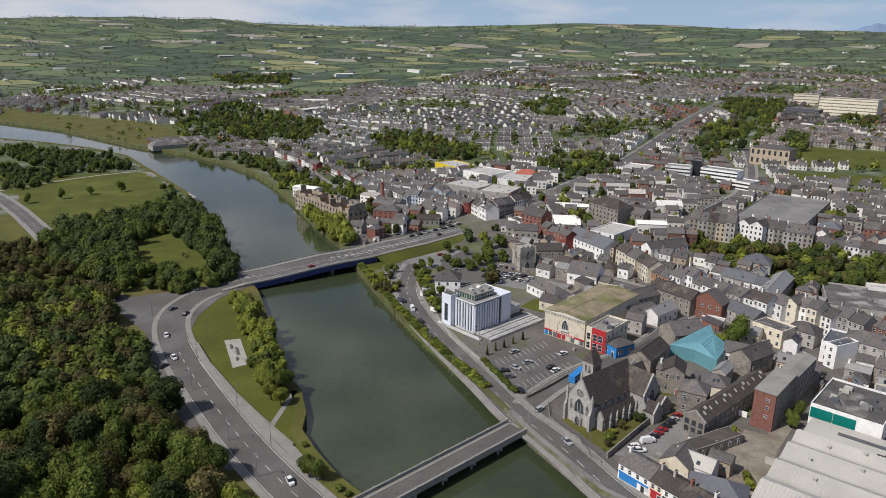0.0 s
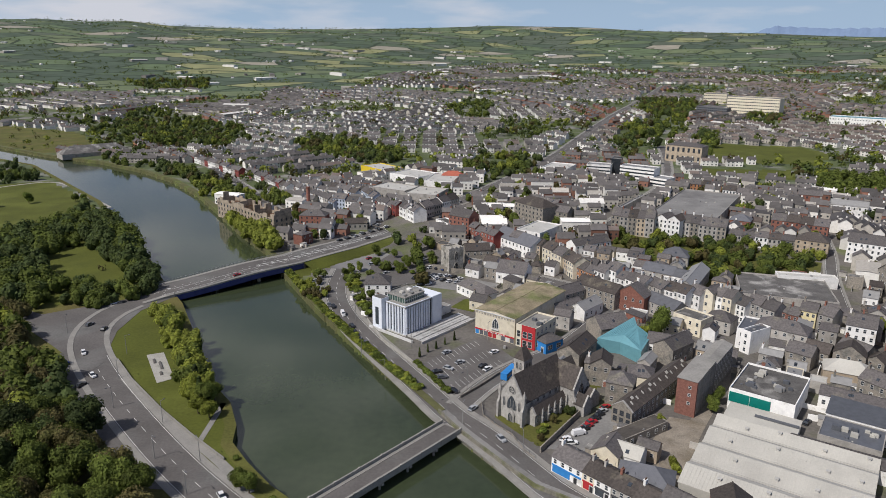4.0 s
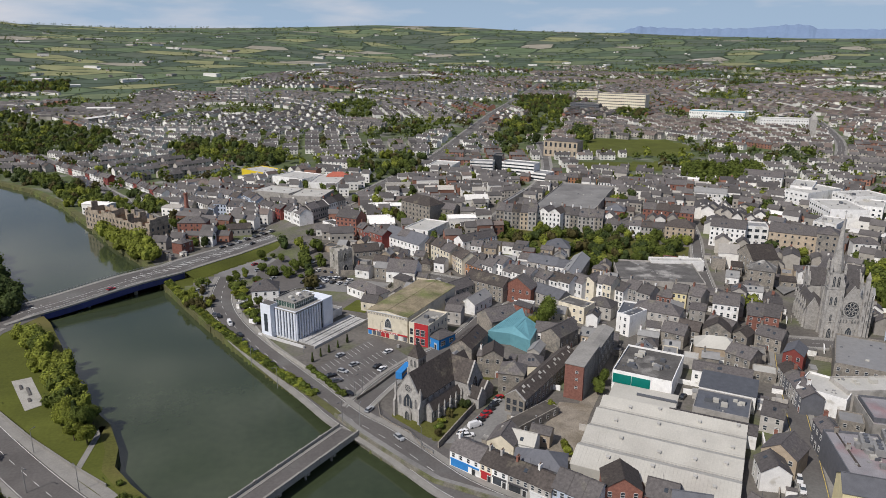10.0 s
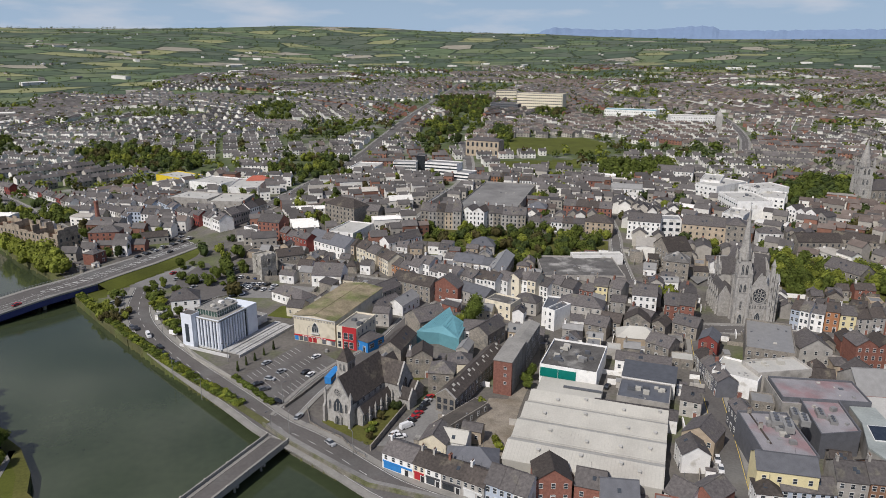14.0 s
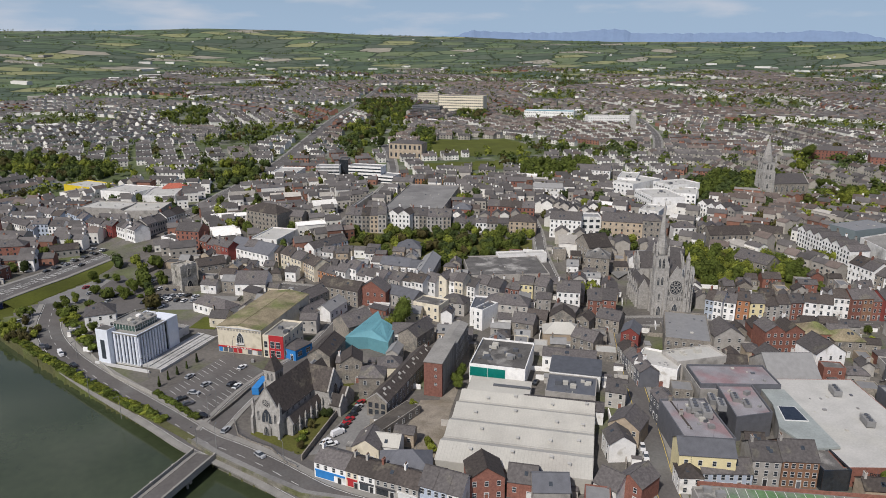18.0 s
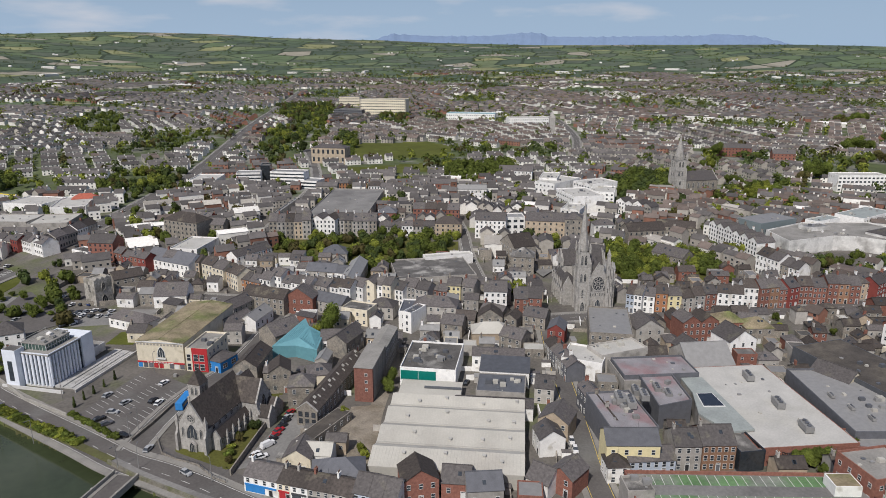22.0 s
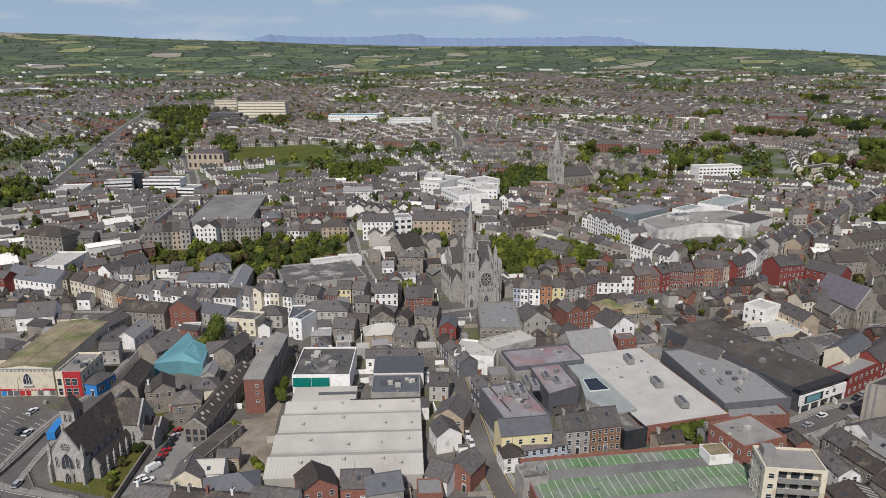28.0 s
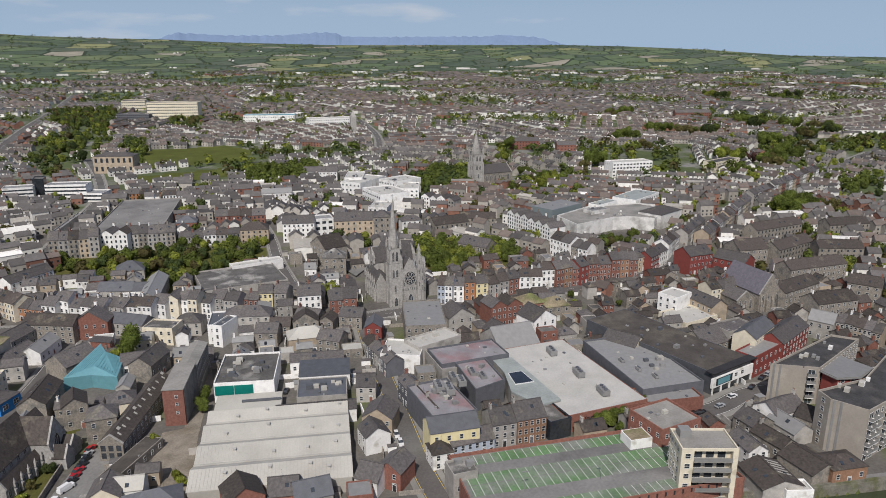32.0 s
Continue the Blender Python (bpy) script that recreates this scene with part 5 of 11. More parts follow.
def tower(parent, x, y, s, h, spire, wall="ashlar", stages=3, name="tower", spikes=True):
    """A square tower with string courses, belfry openings, corner pinnacles and a stone spire."""
    bm = bmesh.new()
    sq = lambda r: [(x - r, y - r), (x + r, y - r), (x + r, y + r), (x - r, y + r)]
    prism(bm, sq(s / 2), -1, h)
    t = part(name, bm, wall, parent)
    for i in range(1, stages + 1):
        bm = bmesh.new()
        z = h * i / stages
        prism(bm, sq(s / 2 + 0.18), z - 0.3, z)
        part("string_course", bm, wall, t)
    for cx in (-1, 1):
        for cy in (-1, 1):
            bm = bmesh.new()
            px, py = x + cx * s / 2, y + cy * s / 2
            r = s * 0.11
            prism(bm, [(px - r, py - r), (px + r, py - r), (px + r, py + r), (px - r, py + r)], -1, h * 0.72, 0, [(px - r * 0.7, py - r * 0.7), (px + r * 0.7, py - r * 0.7), (px + r * 0.7, py + r * 0.7), (px - r * 0.7, py + r * 0.7)])
            part("corner_buttress", bm, wall, t)
            if spikes:
                piece("pinnacle", pinnacle_mesh(round(s * 0.7, 1), round(s * 0.08, 2), wall), t, pose(px, py, h))
    for k in range(4):
        a = k * 90
        dx, dy = math.sin(radians(a)), -math.cos(radians(a))
        for u in (-s * 0.17, s * 0.17):
            for z, hh in ((h * 0.78, h * 0.16), (h * 0.5, h * 0.13)):
                piece("belfry_opening", lancet_mesh(round(s * 0.17, 1), round(hh, 1), wall), t, pose(x + dx * s / 2 + math.cos(radians(a)) * u, y + dy * s / 2 + math.sin(radians(a)) * u, z, 0, 0, a))
        piece("tower_window", lancet_mesh(round(s * 0.15, 1), round(h * 0.14, 1), wall), t, pose(x + dx * s / 2, y + dy * s / 2, h * 0.22, 0, 0, a))
    if spire:
        bm = bmesh.new()
        oc = lambda r: [(x + r * math.cos(math.pi / 8 + i * math.pi / 4), y + r * math.sin(math.pi / 8 + i * math.pi / 4)) for i in range(8)]
        sr = s * 0.47
        for i in range(4):
            f0, f1 = 1 - i / 4, 1 - (i + 1) / 4
            prism(bm, oc(sr * f0 + 0.08), h + spire * i / 4, h + spire * i / 4 + 0.3)
            prism(bm, oc(sr * f0), h + spire * i / 4 + 0.3, h + spire * (i + 1) / 4, 0, oc(max(sr * f1, 0.06)))
        sp = part("spire", bm, wall, parent)
        bm = bmesh.new()
        box(bm, x - 0.07, x + 0.07, y - 0.07, y + 0.07, h + spire, h + spire + 1.6)
        box(bm, x - 0.5, x + 0.5, y - 0.07, y + 0.07, h + spire + 0.9, h + spire + 1.05)
        part("cross", bm, "metal_dark", sp)
        for k in range(4):
            a = k * 90 
            bm = bmesh.new()
            w = s * 0.14
            ro = sr * 0.92
            gx, gy = x + math.sin(radians(a)) * ro * 0.9, y - math.cos(radians(a)) * ro * 0.9
            box(bm, gx - w / 2, gx + w / 2, gy - w / 2, gy + w / 2, h + 0.2, h + spire * 0.14)
            prism(bm, [(gx - w * 0.65, gy - w * 0.65), (gx + w * 0.65, gy - w * 0.65), (gx + w * 0.65, gy + w * 0.65), (gx - w * 0.65, gy + w * 0.65)], h + spire * 0.14, h + spire * 0.24, 0, [(gx - 0.04, gy - 0.04), (gx + 0.04, gy - 0.04), (gx + 0.04, gy + 0.04), (gx - 0.04, gy + 0.04)])
            part("lucarne", bm, wall, sp)
    return t


def door_arch(parent, x, y, w, h, wall="ashlar", steep=True):
    bm = bmesh.new()
    box(bm, x - w * 0.75, x + w * 0.75, y - 0.7, y + 0.1, -1, h * 0.8)
    prism_pts = [(x - w * 0.85, h * 0.8), (x + w * 0.85, h * 0.8), (x, h * 1.45)]
    a, b = [bm.verts.new((px, y - 0.72, z)) for px, z in prism_pts], [bm.verts.new((px, y + 0.1, z)) for px, z in prism_pts]
    for i in range(3):
        bm.faces.new((a[i], a[(i + 1) % 3], b[(i + 1) % 3], b[i]))
    bm.faces.new(a[::-1])
    bm.faces.new(b)
    p = part("porch", bm, wall, parent)
    piece("doorway", lancet_mesh(round(w * 0.8, 1), round(h * 0.95, 1), wall), p, pose(x, y - 0.72, 0.1))


def cathedral():
    top = tagged(new("cathedral"), "grey stone gothic cathedral with a tall spired tower", "cathedral")
    top.matrix_world = pose(228.2, 220.2, ground_z(236, 216), 0, 0, -29.5) @ Matrix.Diagonal((0.84, 0.86, 1.0, 1.0))
    FEET.append((248, 238, radians(-29.5), 30, 62))
    W = 22.0
    gable_block("nave", 7.0, 18.0, 0.6, 52, 15.0, 8.2, "ashlar", "slate", top)
    gable_block("aisle", 0.6, 7.0, 8.0, 50, 8.0, 2.4, "ashlar", "slate", top)
    gable_block("aisle", 18.0, W, 3.0, 50, 8.0, 2.4, "ashlar", "slate", top)
    gable_block("transept", 0.6, 26.5, 34, 44, 14.0, 7.0, "ashlar", "slate", top, "x")
    gable_block("chapel", -5.0, 0.5, 9, 30, 10.0, 4.4, "ashlar", "slate", top)
    tower(top, 3.6, 3.2, 6.2, 29.0, 24.0, "ashlar", 4)
    # front
    piece("rose_window", rose_mesh(3.3, "ashlar"), top, pose(12.5, 0.55, 13.2))
    door_arch(top, 12.5, 0.55, 3.6, 5.6)
    door_arch(top, 3.6, 0.0, 2.4, 4.6)
    door_arch(top, 20.0, 3.0, 2.2, 4.4)
    for u in (9.0, 16.0):
        piece("front_window", lancet_mesh(0.8, 3.4), top, pose(u, 0.58, 9.5))
    for i in range(7):
        piece("arcade_arch", lancet_mesh(0.6, 1.6), top, pose(8.6 + i * 1.3, 0.58, 7.0))
    for x, y, hh, s in ((7.2, 0.6, 21.0, 0.75), (17.8, 0.6, 25.0, 0.95), (20.0, 1.2, 19.0, 0.7), (22.0, 3.0, 15.0, 0.6)):
        bm = bmesh.new()
        prism(bm, [(x - s, y - s), (x + s, y - s), (x + s, y + s), (x - s, y + s)], -1, hh)
        t = part("turret", bm, "ashlar", top)
        piece("pinnacle", pinnacle_mesh(5.0, round(s * 0.9, 2), "ashlar"), t, pose(x, y, hh))
        for z in (hh * 0.35, hh * 0.6, hh * 0.8):
            piece("turret_window", lancet_mesh(0.5, 2.2), t, pose(x, y - s, z))
    for i in range(6):
        y = 12 + i * 3.9
        piece("side_window", lancet_mesh(1.2, 3.6), top, pose(-5.0, y - 2, 3.4, 0, 0, -90))
        piece("clerestory_window", lancet_mesh(1.2, 3.2), top, pose(7.0, y, 10.6, 0, 0, -90))
        piece("buttress", buttress_mesh(9.0, "ashlar"), top, pose(-5.0, y - 0.1, 0, 0, 0, -90))
        piece("pinnacle", pinnacle_mesh(3.4, 0.4, "ashlar"), top, pose(-5.7, y - 0.1, 9.4))
        piece("side_window", lancet_mesh(1.2, 3.6), top, pose(W, y, 3.0, 0, 0, 90))
        piece("buttress", buttress_mesh(9.0, "ashlar"), top, pose(W, y + 1.9, 0, 0, 0, 90))
        piece("pinnacle", pinnacle_mesh(3.4, 0.4, "ashlar"), top, pose(W + 0.8, y + 1.9, 8.6))
    piece("transept_window", lancet_mesh(3.2, 8.0), top, pose(0.6, 39, 6, 0, 0, -90))
    piece("transept_window", lancet_mesh(3.2, 8.0), top, pose(26.5, 39, 6, 0, 0, 90))
    for y in (34, 44):
        piece("pinnacle", pinnacle_mesh(6.0, 0.7, "ashlar"), top, pose(0.6, y, 14))
        piece("pinnacle", pinnacle_mesh(6.0, 0.7, "ashlar"), top, pose(26.5, y, 14))


cathedral()


def priory_church():
    """The church at the bridge, with its belfry tower, aisles and transept."""
    top = tagged(new("church"), "grey stone gothic church with steep slate roofs and a square belfry", "church")
    top.matrix_world = pose(41.6, 203.6, 0, 0, 0, -51.0) @ Matrix.Scale(0.91, 4)
    FEET.append((55, 207, radians(-51), 22, 36))
    gable_block("nave", 0.0, 11.0, 0.0, 26, 9.0, 8.8, "ashlar", "slate_warm", top)
    gable_block("aisle", 11.0, 14.2, 2.5, 22, 4.6, 2.4, "ashlar", "slate_warm", top)
    gable_block("transept", 5.5, 17.5, 21, 30, 9.0, 7.2, "ashlar", "slate_warm", top, "x")
    gable_block("chancel", 1.5, 9.5, 26, 36, 8.0, 6.0, "ashlar", "slate_warm", top)
    gable_block("sacristy", 14, 21, 26, 33, 4.0, 3.4, "ashlar", "slate_warm", top, "x")
    gable_block("chapel", 17.5, 22.5, 20.5, 25.5, 4.2, 3.4, "ashlar", "slate_warm", top, "x")
    tower(top, -2.2, 15.5, 4.8, 17.0, 0, "ashlar", 3, spikes=False)
    bm = bmesh.new()
    sq = lambda r: [(-2.2 - r, 15.5 - r), (-2.2 + r, 15.5 - r), (-2.2 + r, 15.5 + r), (-2.2 - r, 15.5 + r)]
    prism(bm, sq(2.6), 17.0, 21.6, 0, [(-2.3, 14.2), (-2.1, 14.2), (-2.1, 16.8), (-2.3, 16.8)])
    part("tower_roof", bm, "slate_warm", top)
    piece("west_window", lancet_mesh(4.0, 5.4), top, pose(5.5, 0, 4.6))
    piece("rose_window", rose_mesh(1.4, "ashlar"), top, pose(5.5, 0, 12.2))
    for u in (2.0, 9.0):
        piece("front_window", lancet_mesh(0.8, 3.6), top, pose(u, 0, 5.0))
    door_arch(top, 5.5, 0.0, 2.2, 3.6)
    for i in range(5):
        y = 4.2 + i * 3.6
        piece("side_window", lancet_mesh(1.3, 2.6), top, pose(14.2, y, 1.4, 0, 0, 90))
        piece("clerestory_window", lancet_mesh(1.1, 1.8), top, pose(11.0, y, 6.9, 0, 0, 90))
        piece("buttress", buttress_mesh(4.6, "ashlar"), top, pose(14.2, y + 1.8, 0, 0, 0, 90))
        piece("pinnacle", pinnacle_mesh(2.4, 0.3, "ashlar"), top, pose(14.9, y + 1.8, 4.2))
    piece("transept_window", lancet_mesh(3.0, 6.4), top, pose(17.5, 25.5, 4.0, 0, 0, 90))
    for x in (0.0, 11.0):
        piece("buttress", buttress_mesh(10.0, "ashlar", 1.4), top, pose(x, 0, 0))
        piece("pinnacle", pinnacle_mesh(4.0, 0.5, "ashlar"), top, pose(x, 0, 9.4))
    for y in (21, 30):
        piece("buttress", buttress_mesh(9.0, "ashlar", 1.2), top, pose(17.5, y, 0, 0, 0, 90))


priory_church()


def parish_church():
    """The far church with the tall spire among trees."""
    top = tagged(new("church"), "grey stone parish church with a slender spire", "church")
    top.matrix_world = pose(484, 362, ground_z(492, 366), 0, 0, -22)
    FEET.append((505, 365, radians(-22), 46, 26))
    tower(top, 4.5, 4.5, 9.0, 27.0, 20.0, "ashlar", 3)
    gable_block("nave", 9.0, 40.0, 0.5, 18, 9.5, 6.5, "stone", "slate", top, "x")
    for i in range(6):
        piece("side_window", lancet_mesh(1.6, 4.4), top, pose(13 + i * 4.6, 0.5, 3.0))


parish_church()


def gothic_priory():
    """The old church in the eastern streets, with a steep roof and a tall end window."""
    x, y = 332.5, 80.8
    top = tagged(new("church"), "dark stone church with a steep grey roof and tall lancets", "church")
    top.matrix_world = pose(x, y, ground_z(x, y), 0, 0, -32)
    FEET.append((x + 10, y + 6, radians(-32), 16, 26))
    gable_block("nave", 0.0, 12.0, 0.0, 26, 9.0, 9.0, "stone", "slate_violet", top)
    gable_block("aisle", -10.0, 0.0, 3.0, 22, 6.0, 4.0, "stone", "slate", top)
    for i in range(4):
        piece("end_window", lancet_mesh(1.1, 5.6), top, pose(2.1 + i * 2.6, 0, 2.5))
        piece("buttress", buttress_mesh(9.0, "stone", 1.0), top, pose(0.8 + i * 3.3, 0, 0))
    for i in range(3):
        piece("end_window", lancet_mesh(1.0, 4.0), top, pose(-8.2 + i * 3.0, 3.0, 1.6))


gothic_priory()


# ---- the white office on the quay ----
def quay_office():
    top = tagged(new("office_building"), "white office building with tall vertical fins and a glazed top floor", "office")
    top.matrix_world = pose(14.2, 271.4, 0, 0, 0, 43.0)
    FEET.append((16, 284, radians(43), 26, 22))
    w, d, h = 22.0, 14.6, 13.0
    solid = w * 0.70
    bm = bmesh.new()
    box(bm, 0.2, w, 0.2, d, -1, h - 0.4)
    body = part("glazed_wall", bm, "glass", top)
    bm = bmesh.new()
    box(bm, -0.35, w + 0.35, -0.35, d + 0.35, h - 0.5, h)
    part("roof_slab", bm, "felt_pale", top)
    for q in ((-0.35, w + 0.35, -0.35, 0.0), (-0.35, w + 0.35, d, d + 0.35), (-0.35, 0.0, 0.0, d), (w, w + 0.35, 0.0, d)):
        bm = bmesh.new()
        box(bm, *q, h, h + 0.35)
        part("roof_kerb", bm, "fin_white", top)
    bm = bmesh.new()
    box(bm, -0.3, w + 0.3, -0.3, d + 0.3, -0.5, 0.7)
    part("plinth", bm, "pale_stone", top)
    fin = {}
    for wd in (0.75, 1.05):
        bm = bmesh.new()
        prism(bm, [(-wd / 2, 0.25), (-wd / 2, -0.3), (-wd / 4, -0.5), (wd / 4, -0.5), (wd / 2, -0.3), (wd / 2, 0.25)], 0.7, h - 0.5)
        fin[wd] = data("fin", bm, "fin_white")
    n = 10
    for i in range(n):
        piece("fin", fin[1.05 if i % 2 == 0 else 0.75], body, pose(0.5 + i * (solid - 1.4) / (n - 1), 0, 0))
    for i in range(9):
        piece("fin", fin[1.05 if i % 2 == 0 else 0.75], body, pose(0, 0.6 + i * (d - 1.2) / 8, 0, 0, 0, -90))
    bm = bmesh.new()
    box(bm, solid + 1.0, w + 0.4, -0.5, d * 0.6, -1, h + 0.5)
    part("stair_block", bm, "fin_white", top, "plain white rendered stair block")
    bm = bmesh.new()
    box(bm, -2.8, 1.6, d - 3.2, d + 2.4, -1, h + 1.7)
    part("stair_block", bm, "fin_white", top, "plain white rendered stair block")
    bm = bmesh.new()
    box(bm, -2.6, 1.4, d - 3.0, d + 2.2, h + 1.7, h + 1.76)
    part("stair_block_roof", bm, "felt", top)
    bm = bmesh.new()
    box(bm, -2.85, -2.8, d - 1.4, d + 0.6, h * 0.2, h * 0.8)
    part("stair_window", bm, "glass", top)
    # glazed top floor, set back, under an open steel frame
    x0, x1, y0, y1 = 3.0, solid - 0.5, 3.2, d - 1.2
    bm = bmesh.new()
    box(bm, x0, x1, y0, y1, h, h + 2.3)
    ph = part("penthouse", bm, "glass_green", top, "pale green glazed top floor")
    bm = bmesh.new()
    box(bm, x0 - 0.3, x1 + 0.3, y0 - 0.3, y1 + 0.3, h + 2.3, h + 2.6)
    part("penthouse_roof", bm, "felt_pale", ph)
    bm = bmesh.new()
    box(bm, -0.06, 0.06, -0.12, 0.0, h, h + 2.3)
    mull = data("mullion", bm, "frame_white")
    for i in range(10):
        piece("mullion", mull, ph, pose(x0 + i * (x1 - x0) / 9, y0, 0))
    for i in range(8):
        piece("mullion", mull, ph, pose(x0, y0 + i * (y1 - y0) / 7, 0, 0, 0, -90))
    bm = bmesh.new()
    box(bm, x0 - 0.02, x1, y0 - 0.08, y0 - 0.01, h + 1.0, h + 1.15)
    part("transom", bm, "frame_white", ph)
    for i in range(5):
        bm = bmesh.new()
        x = x0 + 0.6 + i * 2.3
        y = y0 + 1.0 + (i % 2) * 3.4
        box(bm, x, x + 1.5, y, y + 1.8, h + 2.6, h + 3.5)
        part("roof_unit", bm, ("metal_grey", "sheet", "metal_grey", "white", "metal_grey")[i], ph)
    for i in range(4):
        bm = bmesh.new()
        y = y0 + 0.2 + i * (y1 - y0 - 0.4) / 3
        box(bm, x0, x1, y - 0.06, y + 0.06, h + 3.5, h + 3.65)
        for x in (x0 + 0.2, x1 - 0.2):
            box(bm, x - 0.06, x + 0.06, y - 0.06, y + 0.06, h + 2.6, h + 3.5)
        part("roof_frame", bm, "sheet", ph)
    # low wing and stepped forecourt
    bm = bmesh.new()
    box(bm, w + 0.6, w + 12, 4, 13, -1, 3.6)
    part("low_wing", bm, "white", top)
    bm = bmesh.new()
    box(bm, w + 0.9, w + 11.7, 4.3, 12.7, 3.6, 3.7)
    part("low_wing_roof", bm, "felt_pale", top)
    for i, (z, y) in enumerate(((0.9, -0.5), (0.6, -4.0), (0.3, -7.0))):
        bm = bmesh.new()
        box(bm, 0.5, w + 12, y - 3.4, y, -1, z)
        part("terrace_step", bm, "forecourt", top)
        bm = bmesh.new()
        box(bm, 3.0, w + 8, y - 3.2, y - 3.1, z + 0.85, z + 0.92)
        for k in range(12):
            x = 3.0 + k * (w + 5) / 11
            box(bm, x - 0.03, x + 0.03, y - 3.18, y - 3.12, z, z + 0.9)
        part("handrail", bm, "metal_grey", top)
    bm = bmesh.new()
    box(bm, -1.5, w + 13, -10.8, -10.4, -1, 1.1)
    part("forecourt_wall", bm, "pale_stone", top)
    bm = bmesh.new()
    box(bm, -3.4, -3.0, -7.0, d + 4, -1, 1.2)
    part("forecourt_wall", bm, "pale_stone", top)


quay_office()


# ---- red brick tower and the old mill ----
def brick_tower():
    top = tagged(new("brick_tower"), "tall red brick stair tower with a long grey mill wing", "tower")
    top.matrix_world = pose(100.4, 200.0, 0, 0, 0, -43.0)
    FEET.append((116, 214, radians(-43), 8, 48))
    h = 12.8
    bm = bmesh.new()
    box(bm, 0, 6.6, 0, 1.2, -1, h)
    b = part("tower_wall", bm, "tower_brick", top)
    bm = bmesh.new()
    box(bm, 0.05, 6.55, 1.2, 20, -1, h)
    part("long_wall", bm, "grey_clad", top, "grey rendered side wall")
    bm = bmesh.new()
    slab(bm, ((-0.2, -0.25, h + 0.05), (6.8, -0.25, h + 0.05), (6.8, 20.2, h + 0.4), (-0.2, 20.2, h + 0.4)), -0.22)
    part("tower_roof", bm, "felt_pale", top)
    for z in (4.2, 7.2, 9.9):
        piece("window", window_mesh(0.9, 1.0), b, pose(4.3, 0, z))
    bm = bmesh.new()
    box(bm, -0.05, 0.12, -0.06, 0.06, 0, h - 0.6)
    rib = data("cladding_rib", bm, "metal_grey")
    for i in range(16):
        piece("cladding_rib", rib, top, pose(6.6, 2.0 + i * 1.15, 0))
    gable_block("wing", 0.4, 6.4, 20, 42, 11.4, 0.9, "grey_clad", "felt_pale", top)
    bm = bmesh.new()
    box(bm, 0.0, 0.3, -0.22, 0.22, 0, 11.1)
    pil = data("pilaster", bm, "pavement")
    for i in range(11):
        y = 20.6 + i * 2.05
        piece("pilaster", pil, top, pose(6.4, y, 0))
        for z in (1.2, 4.6, 8.0):
            piece("window", window_mesh(1.2, 2.0), top, pose(6.4, y + 1.02, z, 0, 0, 90))


brick_tower()


def old_mill():
    top = tagged(new("mill_building"), "long old stone mill with a slate roof and rooflights", "mill")
    top.matrix_world = pose(77.2, 196.2, 0, 0, 0, -48.5)
    FEET.append((94, 211, radians(-48.5), 8, 46))
    w, h, rise = 7.2, 5.9, 2.7
    gable_block("mill", 0, w, 0, 44, h, rise, "stone", "slate_warm", top)
    for i in range(3):
        for z in (0.9, 3.4):
            piece("window", window_mesh(1.3, 1.7, "frame_dark", 2), top, pose(1.3 + i * 2.3, 0, z))
    for i in range(13):
        for z in (0.8, 3.5):
            piece("window", window_mesh(1.1, 1.5, "frame_white"), top, pose(w, 2 + i * 3.2, z, 0, 0, 90))
    for i in range(10):
        bm = bmesh.new()
        y = 2.5 + i * 4.2
        sx = w * (0.26 + 0.04 * (i % 3))
        zz = h + rise * (sx / (w / 2)) + 0.17
        k = rise / (w / 2)
        slab(bm, ((w - sx - 0.5, y, zz + k * 0.5), (w - sx + 0.5, y, zz - k * 0.5), (w - sx + 0.5, y + 0.7, zz - k * 0.5), (w - sx - 0.5, y + 0.7, zz + k * 0.5)), -0.1)
        if i % 3 == 0:
            slab(bm, ((w - sx - 1.4, y + 1.6, zz + k * 1.4), (w - sx - 0.6, y + 1.6, zz + k * 0.6), (w - sx - 0.6, y + 3.0, zz + k * 0.6), (w - sx - 1.4, y + 3.0, zz + k * 1.4)), -0.1)
        part("rooflight", bm, "sheet", top)


old_mill()


